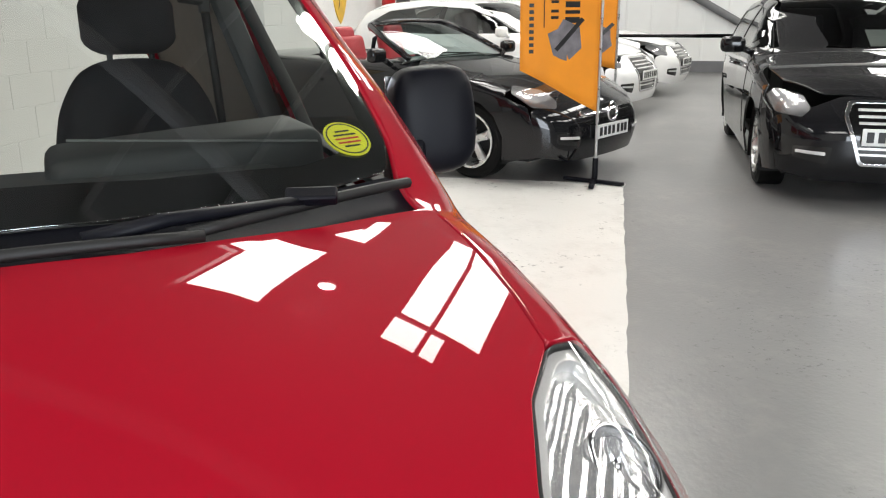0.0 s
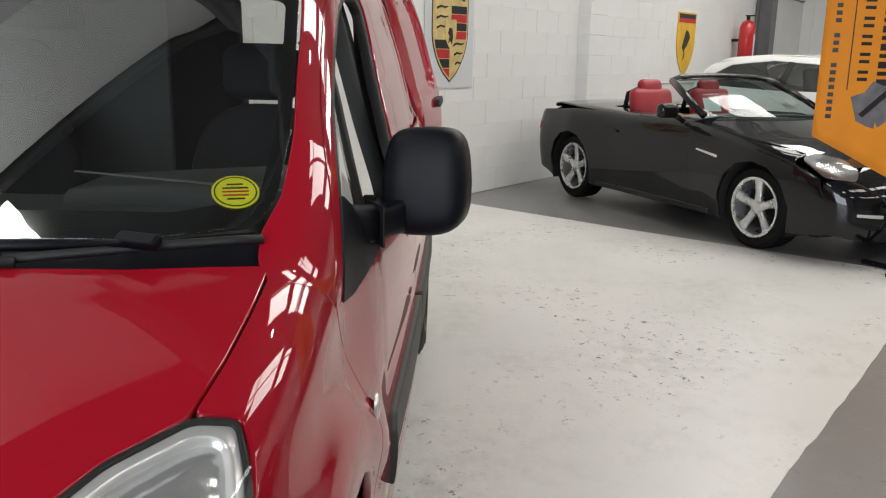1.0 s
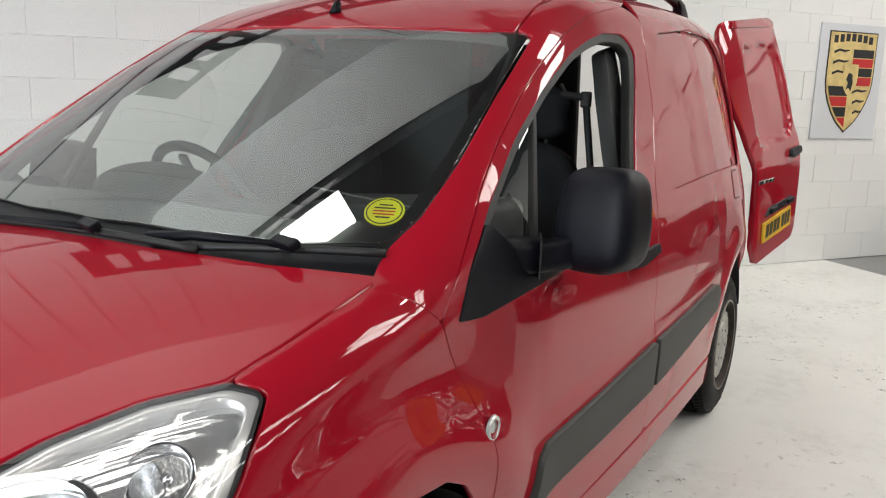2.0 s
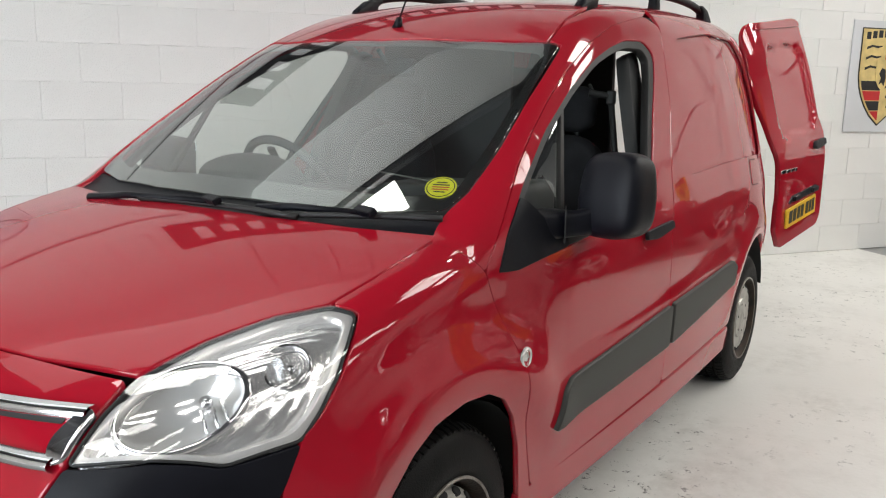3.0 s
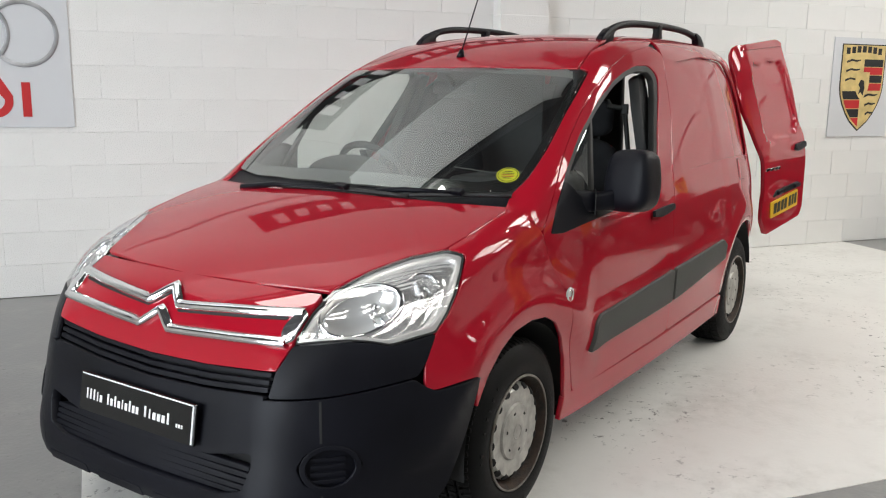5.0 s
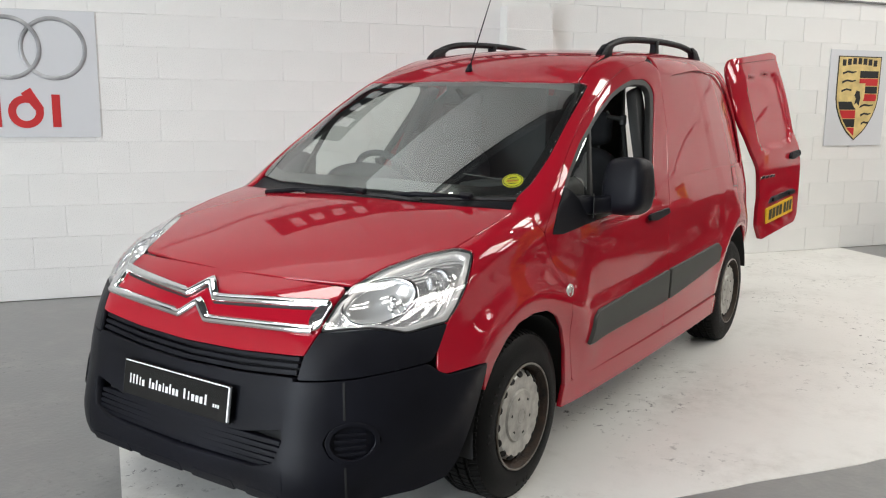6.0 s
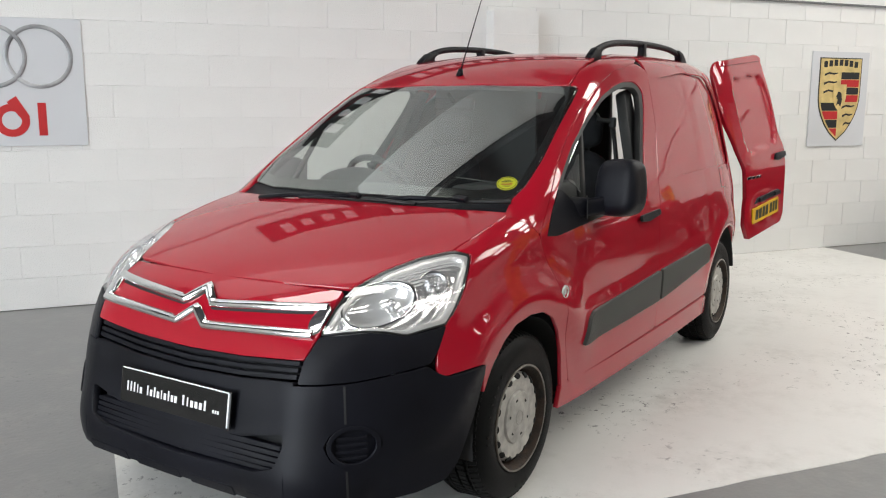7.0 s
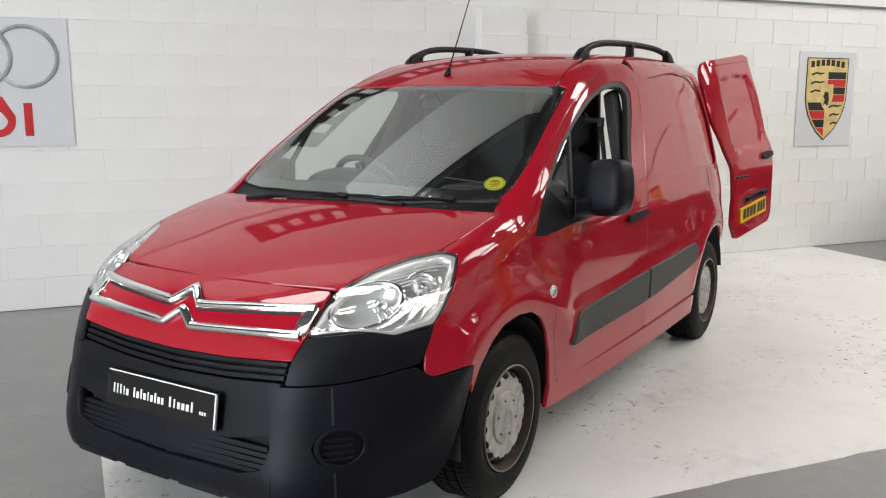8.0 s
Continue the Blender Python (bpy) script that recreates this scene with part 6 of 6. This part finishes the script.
def roadster(m):
    car = empty("convertible_car", Matrix.Identity(4), "black open two-seat convertible with red leather seats", "car")
    H = make_hull(curve((-3.35, 0.78), (-3.2, 0.90), (-2.9, 0.955), (-2.4, 0.965), (-1.6, 0.945), (-0.9, 0.965), (-0.65, 0.955), (-0.3, 0.905), (0.2, 0.845), (0.5, 0.765), (0.7, 0.67), (0.9, 0.5)),
                  curve((-3.4, 0.78), (-2.9, 0.86), (-2.43, 0.90), (-1.8, 0.865), (-0.6, 0.865), (0.0, 0.90), (0.4, 0.85), (0.9, 0.70)),
                  curve((0.15, 0.05), (0.35, 0.015), (0.6, 0.0), (0.8, 0.02), (0.95, 0.07), (1.1, 0.13)),
                  curve((0.15, 0.80), (0.3, 0.865), (0.5, 0.86), (0.65, 0.79), (0.75, 0.68), (0.9, 0.4)),
                  curve((0.15, -3.2), (0.5, -3.27), (0.8, -3.24), (1.0, -3.1)))
    for f in (False, True):
        side = [(-3.2, 1, 0.30), (-3.24, 1, 0.60), (-3.15, 1, 0.84), (-2.4, 1, 0.90), (-0.7, 1, 0.90), (-0.3, 1, 0.85), (0.35, 1, 0.775), (0.36, 1, 0.70), (0.55, 1, 0.62), (0.62, 1, 0.40), (0.60, 1, 0.22)]
        side += wheel_gap(0.0, 0.355, 0.2) + [(-0.42, 1, 0.19), (-2.0, 1, 0.19)] + wheel_gap(-2.43, 0.355, 0.2) + [(-2.85, 1, 0.22)]
        body = skin("body_side", H, SIDE, side, PAINT_BLACK, car, "glossy black body side", r=0.012, grid=0.05, flip=f)
        skin("door_gap", H, SIDE, [(-0.72, 1, 0.86), (-0.70, 1, 0.30), (-0.72, 1, 0.27), (-1.80, 1, 0.27), (-1.98, 1, 0.60), (-1.95, 1, 0.87)], PAINT_BLACK, body, "black door", r=0.03, off=0.0035, thick=0.01, grid=0.06, flip=f)
        skin("door_handle", H, SIDE, [(-1.68, 1, 0.75), (-1.88, 1, 0.765), (-1.88, 1, 0.738), (-1.68, 1, 0.725)], PAINT_BLACK, body, "", r=0.008, off=0.03, thick=0.03, grid=0.03, flip=f)
        skin("side_vent", H, SIDE, [(-0.36, 1, 0.675), (-0.62, 1, 0.705), (-0.62, 1, 0.690), (-0.37, 1, 0.655)], CHROME, body, "silver side vent strip", r=0.004, off=0.008, thick=0.01, grid=0.04, flip=f)
        skin("sill_strip", H, SIDE, [(-0.45, 1, 0.235), (-1.98, 1, 0.235), (-1.98, 1, 0.19), (-0.45, 1, 0.19)], GLOSS_BLACK, body, "", r=0.01, off=0.012, thick=0.02, grid=0.08, flip=f)
    skin("bonnet", H, TOP, [(-0.68, 0.0, 1), (-0.72, 0.55, 1), (-0.55, 0.80, 1), (0.0, 0.80, 1), (0.34, 0.70, 1), (0.60, 0.50, 1), (0.70, 0.0, 1), (0.60, -0.50, 1), (0.34, -0.70, 1), (0.0, -0.80, 1), (-0.55, -0.80, 1), (-0.72, -0.55, 1)], PAINT_BLACK, car, "long black bonnet", r=0.03, grid=0.06)
    skin("tail_deck", H, TOP, [(-3.20, 0.0, 1), (-3.12, 0.62, 1), (-2.4, 0.80, 1), (-0.75, 0.80, 1), (-0.75, -0.80, 1), (-2.4, -0.80, 1), (-3.12, -0.62, 1)], PAINT_BLACK, car, "black rear deck", holes=[[(-0.85, 0.60, 1), (-2.10, 0.60, 1), (-2.10, -0.60, 1), (-0.85, -0.60, 1)]], r=0.06, grid=0.06)
    skin("front_bumper", H, FRONT, [(1, -0.80, 0.24), (1, -0.78, 0.60), (1, -0.52, 0.66), (1, -0.42, 0.70), (1, 0.42, 0.70), (1, 0.52, 0.66), (1, 0.78, 0.60), (1, 0.80, 0.24), (1, 0.5, 0.18), (1, -0.5, 0.18)], PAINT_BLACK, car, "black front bumper", r=0.03, grid=0.06)
    skin("tail", H, view((1, 0, 0), (0, 1, 0)), [(1, -0.76, 0.25), (1, -0.76, 0.80), (1, -0.6, 0.88), (1, 0.6, 0.88), (1, 0.76, 0.80), (1, 0.76, 0.25)], PAINT_BLACK, car, "black tail", r=0.04, grid=0.07)
    lamps_and_grille(car, H, PAINT_BLACK, "roadster")
    car_wheels(car, H, 2.43)
    arc = [(-0.74, 0.70, 0.95), (-1.05, 0.65, 1.10), (-1.30, 0.58, 1.21), (-1.36, 0.45, 1.235), (-1.40, 0.0, 1.245), (-1.36, -0.45, 1.235), (-1.30, -0.58, 1.21), (-1.05, -0.65, 1.10), (-0.74, -0.70, 0.95)]
    ws = part("windscreen_frame", tube(arc, 0.03, 8), PAINT_BLACK, car, "black windscreen frame", True)
    rows_ = []
    for i in range(4):
        l_, r_ = Vector(arc[i]), Vector(arc[8 - i])
        rows_ += [l_.lerp(r_, j / 10) + Vector((0.26 * (1 - (j / 5 - 1) ** 2) * (1 - i * 0.28), 0, 0)) for j in range(11)]
    mesh_object("windscreen", rows_, [(i * 11 + j, i * 11 + j + 1, i * 11 + j + 12, i * 11 + j + 11) for i in range(3) for j in range(10)], CAR_GLASS, ws, "teal tinted windscreen", True)
    part("paper", box((0.002, 0.18, 0.12), (-0.98, -0.40, 1.02), 0, (0, -25, 0)), PAPER, car, "price sheet behind the windscreen")
    tub = part("cabin_tub", box((1.35, 1.30, 0.05), (-1.48, 0, 0.42)), UNDERBODY, car)
    part("dashboard", box((0.30, 1.2, 0.16), (-0.95, 0, 0.86), 0.05), TRIM_DARK, car, "", True)
    for y in (0.36, -0.36):
        seat = part("seat", box((0.48, 0.46, 0.18), (-1.45, y, 0.56), 0.06, (0, -6, 0), 3), RED_LEATHER, car, "red leather seat", True)
        part("backrest", box((0.14, 0.46, 0.60), (-1.80, y, 0.82), 0.06, (0, -14, 0), 3), RED_LEATHER, seat, "", True)
        part("headrest", box((0.10, 0.26, 0.20), (-1.87, y, 1.10), 0.05, (0, -12, 0), 3), RED_LEATHER, seat, "", True)
        part("roll_hoop", tube([(-2.02, y - 0.17, 0.90), (-2.0, y - 0.15, 1.06), (-1.99, y, 1.12), (-2.0, y + 0.15, 1.06), (-2.02, y + 0.17, 0.90)], 0.025, 8), PLASTIC, car, "black roll hoop", True)
    for k in (1, -1):
        mr = box((0.10, 0.19, 0.12), (-0.86, 0.98 * k, 0.985), 0.04, (0, 0, 0), 3)
        part("door_mirror", join(mr, rod((-0.84, 0.82 * k, 0.90), (-0.85, 0.93 * k, 0.96), 0.025)), PAINT_BLACK, car, "black door mirror", True)
    both("tail_lamp", H, SIDE, [(-3.0, 1, 0.72), (-3.2, 1, 0.74), (-3.2, 1, 0.64), (-3.05, 1, 0.64)], EXT_RED, car, "red tail lamp", r=0.02, off=0.006, thick=0.01, grid=0.05)
    car.matrix_world = m
    return car


def hatchback(m, paint, label, group):
    car = empty("hatchback_car", Matrix.Identity(4), label, "car", group)
    H = make_hull(curve((-3.5, 0.85), (-3.38, 1.05), (-3.15, 1.25), (-2.7, 1.385), (-2.1, 1.425), (-1.6, 1.42), (-1.25, 1.375), (-0.9, 1.20), (-0.52, 1.0), (-0.35, 0.97), (0.1, 0.92), (0.45, 0.845), (0.65, 0.75), (0.85, 0.55)),
                  curve((-3.5, 0.80), (-2.6, 0.885), (-1.3, 0.875), (0.0, 0.885), (0.4, 0.84), (0.9, 0.70)),
                  curve((0.15, 0.05), (0.35, 0.012), (0.6, 0.0), (0.85, 0.02), (0.97, 0.05), (1.2, 0.15), (1.4, 0.27), (1.5, 0.34)),
                  curve((0.15, 0.78), (0.3, 0.845), (0.55, 0.85), (0.68, 0.80), (0.78, 0.70), (0.9, 0.45)),
                  curve((0.15, -3.3), (0.5, -3.40), (0.9, -3.36), (1.2, -3.15), (1.4, -2.9)), crown=0.07)
    glass = [(-0.62, 1, 1.0), (-1.0, 1, 1.20), (-1.35, 1, 1.30), (-2.0, 1, 1.335), (-2.6, 1, 1.27), (-2.95, 1, 1.10), (-2.90, 1, 1.0), (-1.8, 1, 0.975)]
    for f in (False, True):
        side = [(-3.25, 1, 0.30), (-3.35, 1, 0.60), (-3.3, 1, 1.0), (-3.0, 1, 1.25), (-2.6, 1, 1.335), (-2.0, 1, 1.375), (-1.4, 1, 1.36), (-1.0, 1, 1.24), (-0.50, 1, 0.985), (-0.2, 1, 0.92), (0.35, 1, 0.79), (0.36, 1, 0.70), (0.55, 1, 0.62), (0.62, 1, 0.40), (0.60, 1, 0.22)]
        side += wheel_gap(0.0, 0.355, 0.2) + [(-0.42, 1, 0.19), (-2.15, 1, 0.19)] + wheel_gap(-2.578, 0.355, 0.2) + [(-3.0, 1, 0.24)]
        body = skin("body_side", H, SIDE, side, paint, car, "", holes=[glass], r=0.015, grid=0.055, flip=f)
        skin("side_glass", H, SIDE, glass, DARK_GLASS, body, "dark side glass", r=0.02, off=-0.01, thick=0.004, grid=0.1, flip=f)
        skin("glass_post", H, SIDE, [(-1.70, 1, 1.33), (-1.78, 1, 1.33), (-1.80, 1, 0.98), (-1.72, 1, 0.98)], GLOSS_BLACK, body, "", r=0.004, off=-0.004, thick=0.01, grid=0.05, flip=f, gap=0)
        skin("door_gap", H, SIDE, [(-0.55, 1, 0.93), (-0.52, 1, 0.32), (-1.72, 1, 0.30), (-1.75, 1, 0.95)], paint, body, "", r=0.03, off=0.0035, thick=0.01, grid=0.06, flip=f)
        skin("door_handle", H, SIDE, [(-1.45, 1, 0.84), (-1.66, 1, 0.85), (-1.66, 1, 0.82), (-1.45, 1, 0.81)], paint, body, "", r=0.008, off=0.03, thick=0.03, grid=0.03, flip=f)
    skin("bonnet", H, TOP, [(-0.50, 0.0, 1), (-0.56, 0.45, 1), (-0.50, 0.74, 1), (0.0, 0.76, 1), (0.33, 0.70, 1), (0.58, 0.48, 1), (0.66, 0.0, 1), (0.58, -0.48, 1), (0.33, -0.70, 1), (0.0, -0.76, 1), (-0.50, -0.74, 1), (-0.56, -0.45, 1)], paint, car, "", r=0.03, grid=0.06)
    skin("roof", H, TOP, [(-1.28, 0.0, 1), (-1.36, 0.54, 1), (-2.6, 0.53, 1), (-2.95, 0.45, 1), (-2.95, -0.45, 1), (-2.6, -0.53, 1), (-1.36, -0.54, 1)], paint, car, "", r=0.03, grid=0.08)
    skin("windscreen", H, TOP, [(-0.53, 0.0, 1), (-0.60, 0.45, 1), (-0.72, 0.66, 1), (-1.34, 0.54, 1), (-1.27, 0.0, 1), (-1.34, -0.54, 1), (-0.72, -0.66, 1), (-0.60, -0.45, 1)], DARK_GLASS, car, "dark windscreen", r=0.02, off=-0.004, thick=0.004, grid=0.08)
    part("price_sheet", box((0.30, 0.42, 0.002), (-0.86, 0.30, 1.07), 0, (0, 24, 0)), PAPER, car, "white sheet behind the windscreen")
    both("roof_edge", H, SHOULDER, [(-0.52, 0.74, 0.985), (-0.74, 0.67, 1.07), (-1.36, 0.545, 1.35), (-2.6, 0.53, 1.37), (-2.95, 0.45, 1.30), (-2.95, 0.58, 1.25), (-2.6, 0.62, 1.335), (-2.0, 0.64, 1.375), (-1.4, 0.64, 1.36), (-1.0, 0.70, 1.24)], paint, car, r=0.012, grid=0.06)
    skin("front_bumper", H, FRONT, [(1, -0.80, 0.24), (1, -0.78, 0.60), (1, -0.52, 0.68), (1, -0.36, 0.74), (1, 0.36, 0.74), (1, 0.52, 0.68), (1, 0.78, 0.60), (1, 0.80, 0.24), (1, 0.5, 0.18), (1, -0.5, 0.18)], paint, car, "", r=0.03, grid=0.06)
    skin("tail", H, view((1, 0, 0), (0, 1, 0)), [(1, -0.76, 0.25), (1, -0.74, 0.95), (1, -0.5, 1.3), (1, 0.5, 1.3), (1, 0.74, 0.95), (1, 0.76, 0.25)], paint, car, "", r=0.04, grid=0.09)
    lamps_and_grille(car, H, paint, "hatch")
    car_wheels(car, H, 2.578)
    part("cabin", box((1.8, 1.1, 0.5), (-1.7, 0, 0.62), 0.05), UNDERBODY, car, "")
    for y in (0.35, -0.35):
        part("seat", box((0.12, 0.44, 0.6), (-1.55, y, 0.95), 0.05, (0, -12, 0), 3), CLOTH, car, "", True)
    for k in (1, -1):
        mr = box((0.11, 0.20, 0.13), (-0.72, 0.97 * k, 1.02), 0.045, (0, 0, 0), 3)
        part("door_mirror", join(mr, rod((-0.70, 0.80 * k, 0.95), (-0.71, 0.92 * k, 1.0), 0.025)), paint, car, "door mirror", True)
    car.matrix_world = m
    return car


def heading(x, y, dx, dy):
    return pose(x, y, 0, 0, 0, math.degrees(math.atan2(dy, dx)))


roadster(heading(-5.28, 3.87, 0.894, 0.447) @ Matrix.Scale(0.965, 4))
hatchback(heading(-3.32, 5.72, 0.79, -0.614), PAINT_BLACK, "black hatchback with a chrome framed grille", "")
white_car = hatchback(heading(-8.35, 6.55, 0.83, 0.55), PAINT_WHITE, "white hatchback parked behind the convertible", "white hatchbacks")
far_car = copy_thing(white_car, heading(-10.1, 8.6, 0.80, 0.60))
tagged(far_car, "white hatchback parked in the far row")


# ---- flags ----
def flag(x, y, low, high, tip, width, turn, label, words):
    m = pose(x, y, 0, 0, 0, turn)
    fl = empty("feather_flag", m, label, "flag", "orange flags")
    n, k = 14, 26
    vs, fs = [], []
    for j in range(k + 1):
        for i in range(n + 1):
            u, t = i / n, j / k
            lo_ = tip + (low - tip) * u
            z = lo_ + (high - lo_) * t
            vs.append((0.03 * math.sin(u * 7 + t * 2.2) * u, width * u, z))
    for j in range(k):
        for i in range(n):
            a = j * (n + 1) + i
            fs.append((a, a + 1, a + n + 2, a + n + 1))
    cloth = mesh_object("cloth", vs, fs, FLAG_ORANGE, fl, "orange printed cloth", True)
    mod = cloth.modifiers.new("cloth", "SOLIDIFY")
    mod.thickness = 0.004
    part("pole", rod((0, -0.012, 0.05), (0, -0.012, high), 0.012, 12), ALLOY, fl, "silver pole")
    part("base", join(box((0.5, 0.04, 0.03), (0, 0, 0.02), 0.008, (0, 0, 35)), box((0.5, 0.04, 0.03), (0, 0, 0.022), 0.008, (0, 0, -35)), rod((0, -0.012, 0.0), (0, -0.012, 0.2), 0.022)), PLASTIC, fl, "black cross base")

    def on_cloth(name, loop, mat, lab=""):
        for side in (1, -1):
            bm = bmesh.new()
            pts = [Vector((0.03 * math.sin(u / width * 7 + (z - low) / (high - low) * 2.2) * u / width + 0.006 * side, u, z)) for u, z in loop]
            f = bm.faces.new([bm.verts.new(p) for p in pts])
            bmesh.ops.triangulate(bm, faces=bm.faces[:])
            part(name, bm, mat, cloth, lab)
    w = width
    for i in range(18):
        z = 1.00 + 0.046 * i + low - 0.88
        if z < high - 0.1 and words and i not in (8, 12):
            on_cloth("lettering_bar", rect(0.855 * w, 0.905 * w, z, z + 0.026), INK, "dark lettering bar")
    for i in range(9):
        z = 1.24 + 0.11 * i + low - 0.88
        if z < high - 0.14 and words:
            on_cloth("lettering_bar", rect(0.56 * w, 0.66 * w, z, z + 0.020), INK, "dark lettering bar")
            on_cloth("lettering_bar", rect(0.56 * w, 0.66 * w, z + 0.045, z + 0.065), INK, "dark lettering bar")
            on_cloth("lettering_bar", rect(0.27 * w, 0.47 * w, z - 0.03, z + 0.012), INK, "dark lettering bar")
            on_cloth("lettering_bar", rect(0.27 * w, 0.47 * w, z + 0.035, z + 0.06), INK, "dark lettering bar")
    if words:
        on_cloth("printed_stroke", rect(0.735 * w, 0.745 * w, low + 0.30, high - 0.2), INK, "dark printed line")
    c, d = 0.45 * w, low + 0.20
    star = []
    for i in range(12):
        r = (0.17 if i % 2 == 0 else 0.115) * (1 + 0.15 * math.sin(3 * i))
        a = radians(30 * i + 20)
        star.append((c + r * math.cos(a), d + r * math.sin(a)))
    on_cloth("printed_cloth_shape", star, FLAG_GREY, "grey printed shape")
    on_cloth("printed_stroke", [(c - 0.16, d + 0.15), (c - 0.13, d + 0.17), (c + 0.10, d - 0.05), (c + 0.07, d - 0.07)], INK, "dark printed stroke")
    return fl


flag(-4.33, 3.955, 0.885, 3.1, 0.555, 0.65, 177, "orange feather flag with dark print on a stand", True)
flag(-6.05, 5.35, 0.80, 3.0, 0.72, 0.40, 150, "orange feather flag standing behind the convertible", False)

# ---- blocks of the wall: each a piece, then the far rest in one ----
block_mesh = bpy.data.meshes.new("block")
bm = box((LENGTH - 0.002, 0.011, COURSE - 0.0035), (0, -0.0055, 0), 0.0016, segments=1)
bm.to_mesh(block_mesh)
bm.free()
block_mesh.materials.append(BLOCK)
random.seed(11)
rest = bmesh.new()
for row in range(11):
    shift = -0.593 + (0.0 if row % 2 else 0.225)
    k0 = int((S0 - shift) / LENGTH) + 1
    for k in range(k0, int((S1 - shift) / LENGTH)):
        s, z = shift + LENGTH * (k + 0.5), COURSE * (row + 0.5)
        if s + LENGTH / 2 > S1 or s - LENGTH / 2 < S0:
            continue
        proud = random.uniform(-0.0012, 0.0012)
        if -2.2 < s < 9.9:
            b = new("block", block_mesh)
            b.parent = wall_block
            b.matrix_local = pose(s, proud, z, 0, 0, random.uniform(-0.12, 0.12))
        else:
            rest.from_mesh(block_mesh)
            bmesh.ops.translate(rest, vec=(s, proud, z), verts=rest.verts[-len(block_mesh.vertices):])
far = part("far_blocks", rest, BLOCK, wall_block)
tagged(far, kind="stuff")
